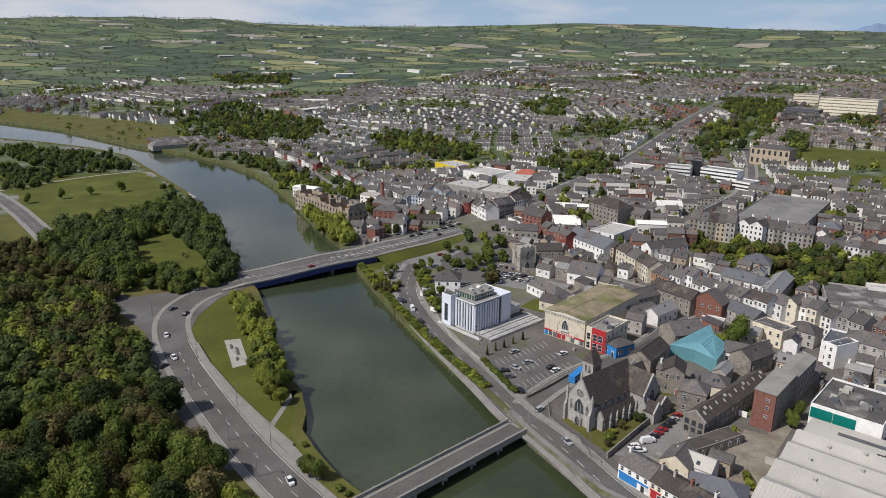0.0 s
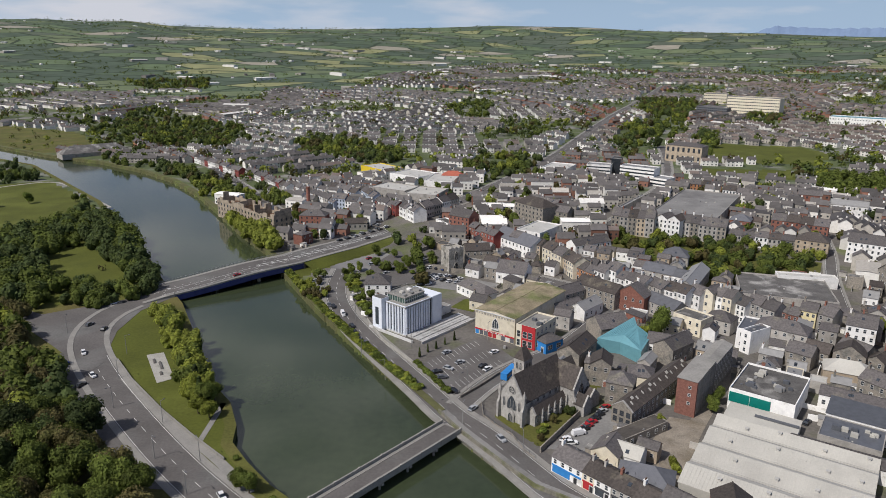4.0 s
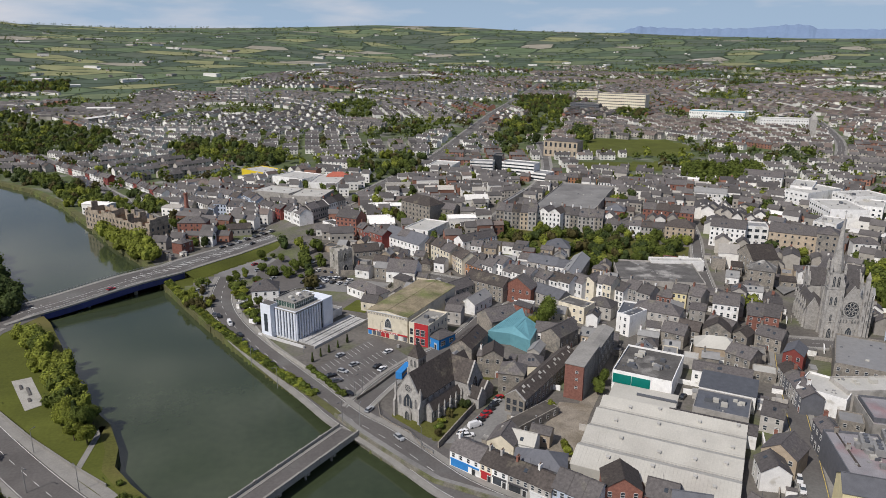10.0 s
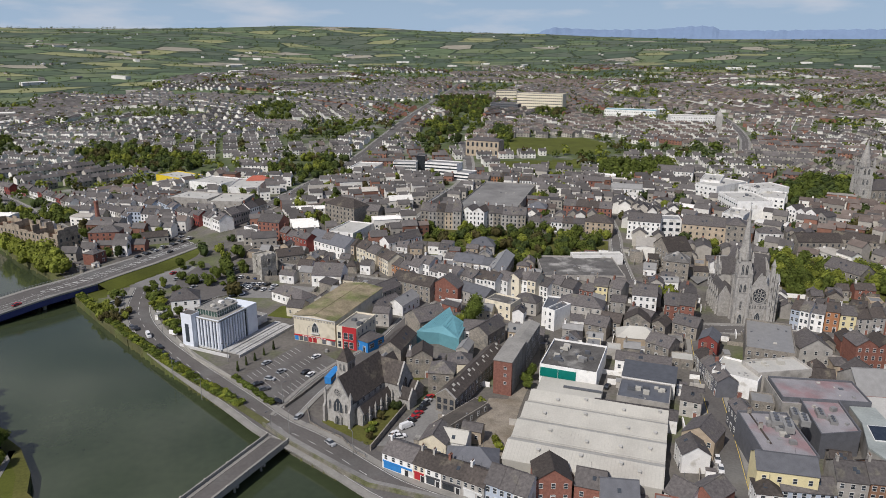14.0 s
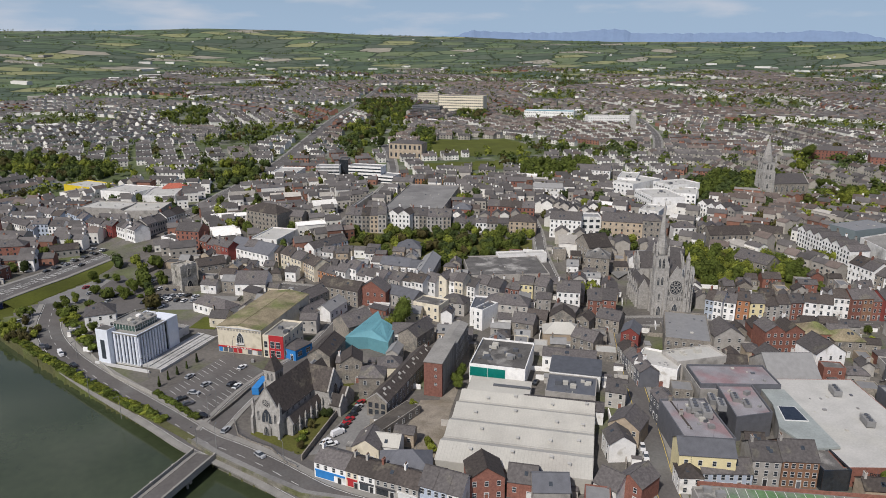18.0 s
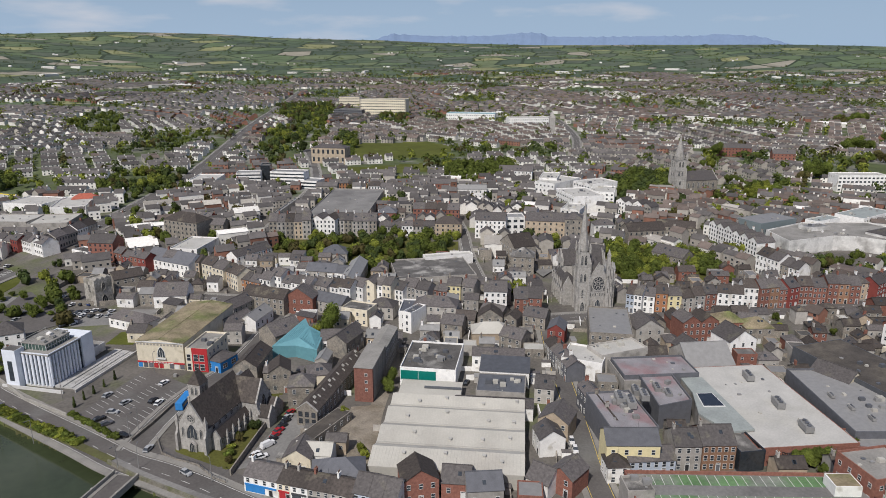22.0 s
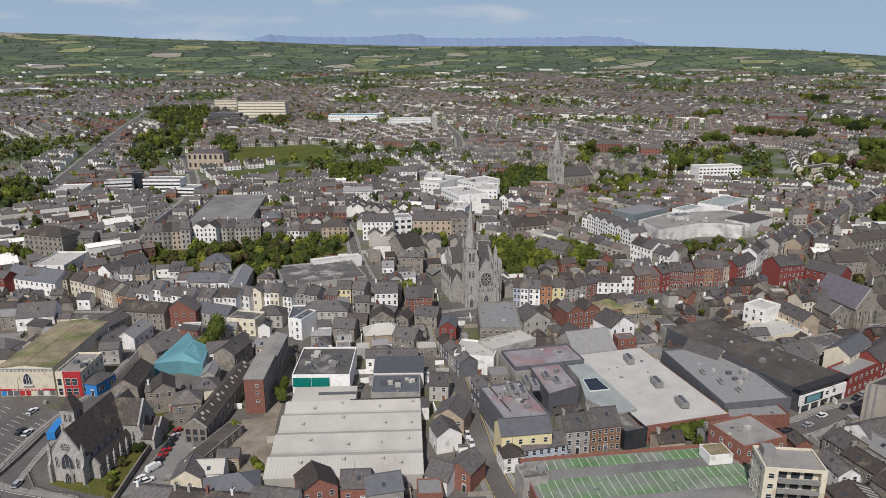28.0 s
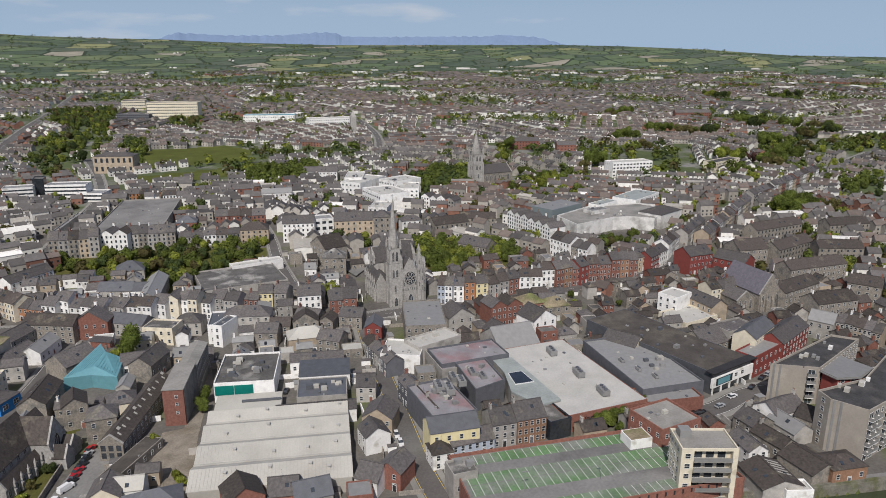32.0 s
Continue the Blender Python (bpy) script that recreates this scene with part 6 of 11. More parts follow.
# ---- the pale warehouse ----
def warehouse():
    top = tagged(new("warehouse"), "wide warehouse with pale ribbed sheet roofs in four shallow bays", "warehouse")
    top.matrix_world = pose(81.6, 155.6, 0, 0, 0, -41.0)
    FEET.append((118, 160, radians(-41), 46, 54))
    w, bays, h = 44.0, 4, 4.6
    deep = (0.0, 12.5, 24.5, 36.0, 44.0)
    bm = bmesh.new()
    box(bm, 0, w, 0, 44, -1, h)
    part("wall", bm, "sheet", top, "pale grey sheet cladding")
    for i in range(bays):
        y0, y1 = deep[i], deep[i + 1]
        m = y0 + (y1 - y0) * 0.62
        bm = bmesh.new()
        slab(bm, ((-0.3, y0, h), (w + 0.3, y0, h), (w + 0.3, m, h + 1.9), (-0.3, m, h + 1.9)), -0.2)
        slab(bm, ((-0.3, m, h + 1.9), (w + 0.3, m, h + 1.9), (w + 0.3, y1, h), (-0.3, y1, h)), -0.2)
        r = part("roof", bm, "sheet", top)
        bm = bmesh.new()
        n = 44
        for k in range(n + 1):
            x = k * w / n
            slab(bm, ((x - 0.05, y0 + 0.05, h + 0.26), (x + 0.05, y0 + 0.05, h + 0.26), (x + 0.05, m, h + 2.16), (x - 0.05, m, h + 2.16)), 0.08)
        tagged(part("roof_ribs", bm, "sheet", r), kind="stuff")
        bm = bmesh.new()
        box(bm, -0.3, w + 0.3, y1 - 0.35, y1 + 0.35, h + 0.18, h + 0.5)
        part("gutter", bm, "sheet", r)
        for u in (0.2, 0.46, 0.72, 0.9):
            bm = bmesh.new()
            x = w * u + RNG.uniform(-2, 2)
            y = y0 + (m - y0) * RNG.uniform(0.3, 0.8)
            z = h + 1.9 * (y - y0) / (m - y0)
            box(bm, x - 0.4, x + 0.4, y - 0.4, y + 0.4, z, z + 0.8)
            box(bm, x - 0.55, x + 0.55, y - 0.55, y + 0.55, z + 0.8, z + 0.95)
            part("roof_vent", bm, "membrane", r)
        for xe in (0, w):
            bm = bmesh.new()
            a = [(y0, h), (y1, h), (m, h + 1.9)]
            p, q = [bm.verts.new((xe - 0.05, y, z)) for y, z in a], [bm.verts.new((xe + 0.05, y, z)) for y, z in a]
            bm.faces.new(p)
            bm.faces.new(q[::-1])
            part("gable_panel", bm, "sheet", r)
    # the wing in front of the white block
    bm = bmesh.new()
    box(bm, 0.5, 22, 44.02, 57, -1, 3.2)
    part("wing_wall", bm, "white", top)
    bm = bmesh.new()
    slab(bm, ((0.3, 44.3, 3.2), (22.2, 44.3, 3.2), (22.2, 57, 3.7), (0.3, 57, 3.7)), -0.2)
    part("wing_roof", bm, "sheet", top, "pale grey sheet roof")
    bm = bmesh.new()
    box(bm, 9, 22, 51.0, 52.0, 3.7, 4.3)
    part("roof_grille", bm, "metal_dark", top)


warehouse()

# green panels on the white block behind the warehouse
top = tagged(new("wall_panel"), "dark green panels on the white wall behind the warehouse", "panel")
top.matrix_world = pose(119.8, 201.4, 0, 0, 0, -43.0)
for k in range(2):
    bm = bmesh.new()
    box(bm, 0.3 + k * 6.6, 6.7 + k * 6.6, -0.25, -0.02, 2.9, 6.3)
    part("panel", bm, "green_panel", top)


# ---- the roof car park ----
def roof_parking():
    ax, ay, rot = 136.5, 109.5, -36.0
    top = tagged(new("parking_deck"), "rooftop car park with green bays over a red brick wall", "car park")
    L, D = 74.0, 30.0
    rr = radians(rot)
    # front edge is towards the eye
    x0, y0 = ax - 0 * math.cos(rr) + D * math.sin(rr), ay - 0 * math.sin(rr) - D * math.cos(rr)
    top.matrix_world = pose(x0, y0, 0, 0, 0, rot)
    FEET.append((x0 + L / 2 * math.cos(rr) - D / 2 * math.sin(rr), y0 + L / 2 * math.sin(rr) + D / 2 * math.cos(rr), rr, L, D))
    h = 6.8
    bm = bmesh.new()
    box(bm, 0, L, 0, D, -1, h)
    part("deck", bm, "asphalt_light", top)
    for q in ((0, L, -0.35, 0), (0, L, D, D + 0.35), (-0.35, 0, -0.35, D + 0.35), (L, L + 0.35, -0.35, D + 0.35)):
        bm = bmesh.new()
        box(bm, *q, -1, h + 0.95)
        p = part("parapet", bm, "brick", top)
    bm = bmesh.new()
    box(bm, -0.25, 0.25, -0.42, -0.3, h - 0.7, h + 0.55)
    slot = data("wall_slot", bm, "dark")
    for i in range(28):
        piece("wall_slot", slot, top, pose(2 + i * 2.55, 0, 0))
    for y0, y1 in ((0.6, 5.4), (11.0, 15.6), (15.9, 20.5), (25.0, 29.6)):
        bm = bmesh.new()
        box(bm, 1.5, L - 4, y0, y1, h, h + 0.02)
        strip_ob = part("bay_strip", bm, "bay_green", top)
        bm = bmesh.new()
        box(bm, -0.07, 0.07, y0, y1, h + 0.021, h + 0.035)
        line = data("bay_line", bm, "paint")
        for i in range(int((L - 6) / 2.45)):
            piece("bay_line", line, strip_ob, pose(2 + i * 2.45, 0, 0))
    # lift house
    bm = bmesh.new()
    box(bm, L - 22, L - 15, D - 9, D - 3, h, h + 3.0)
    p = part("stair_house", bm, "white", top)
    bm = bmesh.new()
    box(bm, L - 21.7, L - 15.3, D - 8.7, D - 3.3, h + 3.0, h + 3.06)
    part("stair_house_roof", bm, "moss_roof", p)
    for i in range(3):
        bm = bmesh.new()
        x = 15 + i * 22
        prism(bm, [(x + 0.08 * math.cos(a), 10 + 0.08 * math.sin(a)) for a in np.arange(6) * math.pi / 3], h, h + 6)
        box(bm, x - 0.9, x + 0.9, 9.85, 10.15, h + 5.9, h + 6.05)
        part("lamp_post", bm, "metal_grey", top)


roof_parking()


# ---- apartment block with balconies ----
def balcony_block():
    top = tagged(new("apartment_block"), "cream apartment block with stacked glass balconies and a flat roof", "apartments")
    top.matrix_world = pose(164.3, 53.6, 0, 0, 0, -51.0)
    FEET.append((174, 54, radians(-51), 15, 14))
    w, d, h, n = 14.4, 10.4, 17.8, 6
    bm = bmesh.new()
    box(bm, 0, w, 1.6, d, -1, h)
    body = part("wall", bm, "cream", top)
    bm = bmesh.new()
    box(bm, -0.3, 3.0, 0, 1.6, -1, h)
    box(bm, w - 1.2, w + 0.2, 0, 1.6, -1, h)
    part("front_pier", bm, "cream", top)
    for q in ((-0.3, w + 0.2, 0, 0.35), (-0.3, w + 0.2, d - 0.35, d), (-0.3, 0.05, 0.35, d - 0.35), (w - 0.15, w + 0.2, 0.35, d - 0.35)):
        bm = bmesh.new()
        box(bm, *q, h, h + 0.8)
        part("parapet", bm, "cream", top)
    bm = bmesh.new()
    box(bm, 0.05, w - 0.15, 0.35, d - 0.35, h, h + 0.25)
    part("roof", bm, "felt_pale", top)
    fh = h / n
    for f in range(n):
        z = f * fh
        bm = bmesh.new()
        box(bm, 3.0, w - 1.2, -0.5, 1.6, z - 0.15, z + 0.1)
        b = part("balcony", bm, "pavement", top)
        bm = bmesh.new()
        box(bm, 3.05, w - 1.25, -0.45, -0.4, z + 0.15, z + 1.1)
        part("balustrade", bm, "metal_grey", b)
        for k in range(3):
            piece("balcony_door", window_mesh(2.1, 2.1, "frame_white", 0), body, pose(4.6 + k * 3.1, 1.6, z + 0.15))
        piece("window", window_mesh(1.3, 1.3), top, pose(1.4, 0, z + 0.9))
        for k in range(4):
            piece("window", window_mesh(1.2, 1.4), body, pose(0, 3.4 + k * 2.3, z + 0.8, 0, 0, -90))
    bm = bmesh.new()
    box(bm, 1, 4, d - 4.5, d - 1.5, h + 0.2, h + 2.6)
    part("lift_house", bm, "metal_grey", top)


balcony_block()


# ---- teal theatre roof ----
def teal_hall():
    """Two folded roof planes rising to a point, over teal walls."""
    top = tagged(new("hall"), "low hall with a folded bright teal metal roof", "hall")
    FEET.append((101, 250, radians(-50), 22, 20))
    low, fold, rise, peak, front, side, mid = ((89.9, 250.2, 5.5), (100.6, 248.6, 7.0), (107.9, 254.7, 8.5), (109.3, 261.4, 9.5), (102.9, 236.4, 5.5), (111.9, 249.1, 6.0), (98.2, 246.2, 5.0))
    bm = bmesh.new()
    for q in ((low, fold, rise, peak), (fold, front, side, rise), (low, mid, fold), (mid, front, fold)):
        slab(bm, q, 0.3)
    bmesh.ops.recalc_face_normals(bm, faces=bm.faces)
    roof = part("roof", bm, "teal", top)
    rim = (low, mid, front, side, rise, peak)
    bm = bmesh.new()
    lo = [bm.verts.new((x, y, -1.0)) for x, y, z in rim]
    hi = [bm.verts.new((x, y, z - 0.3)) for x, y, z in rim]
    for i in range(6):
        j = (i + 1) % 6
        bm.faces.new((lo[i], lo[j], hi[j], hi[i]))
    bmesh.ops.recalc_face_normals(bm, faces=bm.faces)
    part("wall", bm, "teal", top)
    # standing seams along the two planes
    for a, b, d, e in ((low, fold, rise, peak), (fold, front, side, rise)):
        for k in range(1, 8):
            f = k / 8
            p, q = Vector(a).lerp(Vector(b), f), Vector(e).lerp(Vector(d), f)
            bm = bmesh.new()
            n = (Vector(b) - Vector(a)).normalized() * 0.05
            slab(bm, (p - n + Vector((0, 0, 0.09)), p + n + Vector((0, 0, 0.09)), q + n + Vector((0, 0, 0.09)), q - n + Vector((0, 0, 0.09))), 0.12)
            part("seam", bm, "teal", roof)


teal_hall()


# ---- old gate tower and ruin ----
def gate_tower():
    top = tagged(new("gate_tower"), "grey square old abbey tower with an arched gate", "tower")
    top.matrix_world = pose(42.0, 353.0, ground_z(45, 357), 0, 0, 24)
    FEET.append((45, 357, radians(24), 10, 10))
    bm = bmesh.new()
    box(bm, 0, 9, 0, 8.5, -1, 12.4)
    b = part("wall", bm, "old_stone", top)
    for q in ((0, 9, 0, 0.6), (0, 9, 7.9, 8.5), (0, 0.6, 0.6, 7.9), (8.4, 9, 0.6, 7.9)):
        bm = bmesh.new()
        box(bm, *q, 12.4, 13.2)
        part("parapet", bm, "old_stone", top)
    for u in (2.0, 4.5, 7.0):
        bm = bmesh.new()
        box(bm, u - 0.6, u + 0.6, 0, 0.6, 13.2, 13.9)
        part("merlon", bm, "old_stone", top)
    piece("gate_arch", lancet_mesh(3.0, 5.0, "old_stone"), b, pose(4.5, 0, 0))
    piece("window", lancet_mesh(1.6, 4.2, "old_stone"), b, pose(4.5, 0, 7.0))
    piece("window", lancet_mesh(1.4, 3.6, "old_stone"), b, pose(0, 4.2, 7.0, 0, 0, -90))


gate_tower()


def ruined_mill():
    top = tagged(new("ruined_mill"), "roofless ruin of a long brown stone mill beside the river", "ruin")
    top.matrix_world = pose(-107.0, 499.5, 0, 0, 0, -51.5)
    FEET.append((-78, 474, radians(-51.5), 80, 18))
    L, D, h = 75.0, 13.8, 13.0
    for x0, x1, y0, y1 in ((0, L, 0, 0.7), (0, L, D - 0.7, D), (0, 0.7, 0.7, D - 0.7), (L - 0.7, L, 0.7, D - 0.7), (25, 25.6, 0.7, D - 0.7), (50, 50.6, 0.7, D - 0.7)):
        n = max(1, int(max(x1 - x0, y1 - y0) / 4.0))
        for i in range(n):
            bm = bmesh.new()
            hh = h + RNG.uniform(-2.6, 1.2) if y1 - y0 < 1 else h + RNG.uniform(-1.5, 3.5)
            if x1 - x0 > y1 - y0:
                box(bm, x0 + (x1 - x0) * i / n, x0 + (x1 - x0) * (i + 1) / n, y0, y1, -1, hh)
            else:
                box(bm, x0, x1, y0 + (y1 - y0) * i / n, y0 + (y1 - y0) * (i + 1) / n, -1, hh)
            part("wall", bm, "ruin", top)
    for i in range(18):
        for z in (1.2, 4.6, 8.0):
            piece("window_opening", window_mesh(1.3, 2.0, "ruin", 0), top, pose(2.2 + i * 4.1, 0, z))
    for i in range(4):
        for z in (1.2, 4.6, 8.0):
            piece("window_opening", window_mesh(1.3, 2.0, "ruin", 0), top, pose(L, 2 + i * 3.6, z, 0, 0, 90))
    # broken floor beams and rubble inside
    for k in range(22):
        bm = bmesh.new()
        x = RNG.uniform(2, L - 4)
        box(bm, x, x + 0.35, 0.8, D - 0.8, 9.2, 9.6)
        part("floor_beam", bm, "brown", top)
    bm = bmesh.new()
    box(bm, 0.8, L - 0.8, 0.8, D - 0.8, 5.6, 6.0)
    part("broken_floor", bm, "ruin", top)


ruined_mill()


def poly_block(label, poly, h, wall, tile, floors, windows=(), balconies=(), kit=0, eaves=0.0, name="apartment_block", category="apartments", strips=True):
    """A flat-roofed block on any outline, given anticlockwise; windows and balconies name the sides that bear them."""
    top = tagged(new(name), label, category)
    cx, cy = sum(p[0] for p in poly) / len(poly), sum(p[1] for p in poly) / len(poly)
    z = ground_z(cx, cy)
    top.matrix_world = pose(0, 0, z)
    xs, ys = [p[0] for p in poly], [p[1] for p in poly]
    FEET.append((cx, cy, 0.0, max(xs) - min(xs), max(ys) - min(ys)))
    bm = bmesh.new()
    prism(bm, poly, -1, h)
    bmesh.ops.recalc_face_normals(bm, faces=bm.faces)
    body = part("wall", bm, wall, top)
    grow = lambda k: [(x + (x - cx) / math.hypot(x - cx, y - cy) * k, y + (y - cy) / math.hypot(x - cx, y - cy) * k) for x, y in poly]
    bm = bmesh.new()
    if eaves:
        prism(bm, grow(eaves), h, h + 0.35)
        prism(bm, grow(eaves * 0.6), h + 0.35, h + 0.6)
    else:
        prism(bm, grow(-0.5), h, h + 0.08)
    bmesh.ops.recalc_face_normals(bm, faces=bm.faces)
    part("roof", bm, tile, top)
    fh = h / floors
    for i, (p, q) in enumerate(zip(poly, poly[1:] + poly[:1])):
        L, rot = math.hypot(q[0] - p[0], q[1] - p[1]), math.degrees(math.atan2(q[1] - p[1], q[0] - p[0]))
        m = pose(p[0], p[1], 0, 0, 0, rot)
        if not eaves:
            bm = bmesh.new()
            box(bm, 0.0, L - 0.36, 0.0, 0.35, h, h + 0.8)
            e = part("parapet", bm, wall, top)
            e.matrix_local = m
        n = max(1, int(L / 3.2))
        for f in range(floors):
            for k in range(n):
                u = (k + 0.5) * L / n
                if i in windows or (i in balconies and k % 3 == 2):
                    piece("window", window_mesh(1.3, 1.5), body, m @ pose(u, 0, f * fh + 0.9))
                elif i in balconies:
                    piece("balcony_door", window_mesh(2.2, 2.1, "frame_white", 0), body, m @ pose(u, 0, f * fh + 0.2))
                    if f:
                        bm = bmesh.new()
                        box(bm, -1.4, 1.4, -1.3, 0, -0.2, 0.0)
                        b = part("balcony", bm, "white", top)
                        b.matrix_local = m @ pose(u, 0, f * fh + 0.15)
                        bm = bmesh.new()
                        box(bm, -1.4, 1.4, -1.3, -1.24, 0.02, 1.05)
                        box(bm, -1.4, -1.34, -1.24, 0, 0.02, 1.05)
                        box(bm, 1.34, 1.4, -1.24, 0, 0.02, 1.05)
                        part("balustrade", bm, "metal_grey", b)
    if strips and 0 not in windows:
        (ax, ay), (bx, by) = poly[0], poly[1]
        m = pose(ax, ay, 0, 0, 0, math.degrees(math.atan2(by - ay, bx - ax)))
        for u in (0.12, 0.3):
            bm = bmesh.new()
            box(bm, -0.35, 0.35, -0.12, 0.0, 0, h + 0.8)
            e = part("wall_strip", bm, "metal_grey", top)
            e.matrix_local = m @ pose(math.hypot(bx - ax, by - ay) * u, 0, 0)
    for i in range(kit):
        bm = bmesh.new()
        f, s = RNG.uniform(0.15, 0.6), RNG.uniform(0.7, 1.5)
        px, py = RNG.choice(poly)
        x, y = cx + (px - cx) * f, cy + (py - cy) * f
        box(bm, x, x + s * 1.4, y, y + s, h + 0.08, h + 0.1 + s * 0.9)
        part("roof_unit", bm, RNG.choice(("metal_grey", "sheet", "white")), top)
    return top


# ---- town: riverside ----
bld(-2.8, 320.7, -4.5, 12.3, 12.0, 6.5, roof="hip", wall="white", tile="slate", floors=2, chim=0, name="building", label="low white house with a slate roof beside the quay", category="building")
bld(42.4, 323.6, -59.2, 21.2, 9.0, 4.5, roof="hip", wall="white", tile="slate", floors=1, chim=0, name="building", label="low white building with a grey hipped roof", category="building")
CINEMA = bld(43.9, 272.4, -43.0, 19.4, 44.0, 11.0, roof="cross", wall="cream", tile="moss_roof", floors=0, chim=0, name="cinema", label="cream cinema building with a low mossy roof", category="building", rise=1.3)
SHOP_BLOCK = bld(58.6, 258.4, -43.0, 9.0, 17.0, 8.8, roof="flat", wall="cream", tile="felt_pale", floors=2, chim=0, name="commercial_building", label="cream rendered shop block with a red corner", category="building", door=False, sides="r", kit=4)
for _x0, _x1, _c in ((0.05, 2.6, "cream"), (2.6, 8.9, "shop_red")):
    bm = bmesh.new()
    box(bm, _x0, _x1, -0.3, -0.02, 0, 9.6)
    part("front_panel", bm, _c, SHOP_BLOCK)
for _z in (0.6, 4.4):
    for _u in (1.3, 4.2, 6.6):
        piece("window", window_mesh(1.8 if _u > 2 else 1.4, 2.6, "frame_white"), SHOP_BLOCK, pose(_u, -0.3, _z))
bld(64.6, 255.0, -60.0, 7.8, 9.5, 4.6, roof="hip", wall="shop_blue", tile="slate", floors=1, chim=0, name="building", label="low bright blue painted shop with a slate roof", category="building", sides="fr", win=(2.2, 1.8), rise=1.2)
bld(64.3, 336.0, -29.0, 15.2, 14.0, 6.0, roof="gable", wall="white", tile="slate", floors=1, chim=0, name="building", label="white hall with an arched black end and grey roof", category="building")
bld(52.5, 365.4, 2.9, 14.3, 9.0, 8.0, roof="gable", wall="stone", tile="slate_warm", floors=2, chim=0, name="building", label="old grey stone hall beside the tower", category="building")
# north of the bridge road
terrace(-31.4, 562.9, -52.4, 34.4, 9.0, 7.5, "wwwl")
terrace(-8.5, 543.1, -71.6, 35.7, 9.0, 8.5, "ll")
terrace(2.9, 512.8, -66.3, 39.4, 8.0, 6.5, "rwwc", floors=2)
terrace(19.8, 481.1, -69.8, 28.8, 10.0, 7.0, "ww", floors=2)
terrace(31.7, 457.5, 43.9, 46.5, 10.0, 7.5, "wggwg", floors=2)
bld(51.0, 431.6, -40.9, 15.0, 12.0, 11.0, roof="gable", wall="brick", tile="slate", floors=4, chim=2, name="building", label="four-storey red brick corner building", category="building", bays=5)
terrace(61.4, 414.8, -63.3, 25.9, 8.0, 7.5, "brbr", floors=2)
bld(74.8, 399.8, -62.4, 33.2, 14.0, 7.0, roof="gable", wall="white", tile="slateblue", floors=2, chim=0, name="building", label="white building with a blue-grey roof", category="building")
bld(43.6, 442.3, -62.5, 14.0, 8.0, 5.0, roof="flat", wall="white", tile="felt", floors=1, chim=0, name="commercial_building", label="low white flat-roofed shop", category="building", door=False)
bld(90.1, 410.6, -43.2, 17.3, 27.7, 6.0, roof="flat", wall="white", tile="membrane", floors=0, chim=0, name="commercial_building", label="low building with a white flat roof", category="building", door=False)
bld(99.6, 459.8, -59.7, 27.6, 14.0, 12.0, roof="hip", wall="stone", tile="slate_warm", floors=4, chim=0, name="building", label="four-storey grey stone warehouse", category="building")
bld(116.5, 447.3, -41.9, 17.9, 10.0, 9.0, roof="gable", wall="stone", tile="slate", floors=3, chim=0, name="building", label="grey stone terraced block", category="building")
bld(125.4, 469.9, -40.9, 7.5, 7.0, 8.0, roof="gable", wall="red", tile="slate", floors=2, chim=0, name="building", label="small red painted house", category="building")
# main shopping street, south-facing row
terrace(82.0, 389.9, -54.2, 23.7, 9.0, 8.0, "gwu", floors=3)
terrace(95.8, 365.3, -70.2, 17.9, 10.0, 9.5, "cc", floors=3)
terrace(103.1, 350.8, -81.4, 14.3, 10.0, 8.0, "uc")
terrace(106.2, 339.6, -64.9, 15.6, 9.0, 7.0, "oo", floors=2)
terrace(113.2, 326.4, -61.4, 6.8, 9.0, 8.5, "w")
terrace(118.2, 325.0, -66.2, 7.6, 9.0, 10.5, "w")
terrace(121.1, 316.8, -64.7, 18.0, 9.0, 8.5, "www")
terrace(131.1, 305.1, -74.5, 12.1, 9.0, 8.5, "gg")
terrace(135.5, 295.3, -60.0, 13.2, 9.0, 9.5, "ww")
terrace(145.1, 289.9, -68.6, 8.0, 9.0, 9.5, "w")
bld(149.6, 285.2, -54.2, 6.1, 10.0, 11.0, roof="cross", wall="cream", tile="slate", floors=3, chim=0, name="building", label="cream gabled building with an arched upper window", category="building")
terrace(154.5, 282.9, -61.9, 9.4, 9.0, 10.0, "wc")
terrace(161.4, 278.2, -67.1, 6.8, 9.0, 8.5, "w")
terrace(166.4, 275.4, -62.6, 13.6, 9.0, 8.5, "gg")
terrace(176.3, 268.3, -50.1, 9.4, 8.0, 7.5, "bb", floors=2)
terrace(183.9, 263.1, -44.2, 6.6, 9.0, 9.5, "y")
terrace(189.6, 259.3, -59.9, 6.5, 9.0, 8.5, "g")
terrace(192.2, 244.4, -38.0, 10.7, 11.0, 9.5, "w", bays=4)
terrace(200.2, 231.7, -43.5, 12.4, 12.0, 9.0, "bb")
terrace(246.9, 206.0, -66.6, 7.4, 10.0, 9.0, "lw")
terrace(252.5, 201.1, -53.3, 5.6, 9.0, 9.0, "w")
terrace(257.9, 198.0, -45.3, 5.6, 9.0, 9.0, "o")
terrace(263.2, 194.8, -36.5, 6.4, 9.0, 8.5, "y")
terrace(267.9, 190.2, -25.3, 17.4, 9.0, 8.0, "ggb")
terrace(284.0, 182.9, -52.4, 11.5, 9.0, 9.0, "ww")
terrace(296.9, 177.6, -42.2, 7.4, 9.0, 11.0, "w")
terrace(301.1, 171.5, -25.0, 14.9, 10.0, 10.0, "bnb")
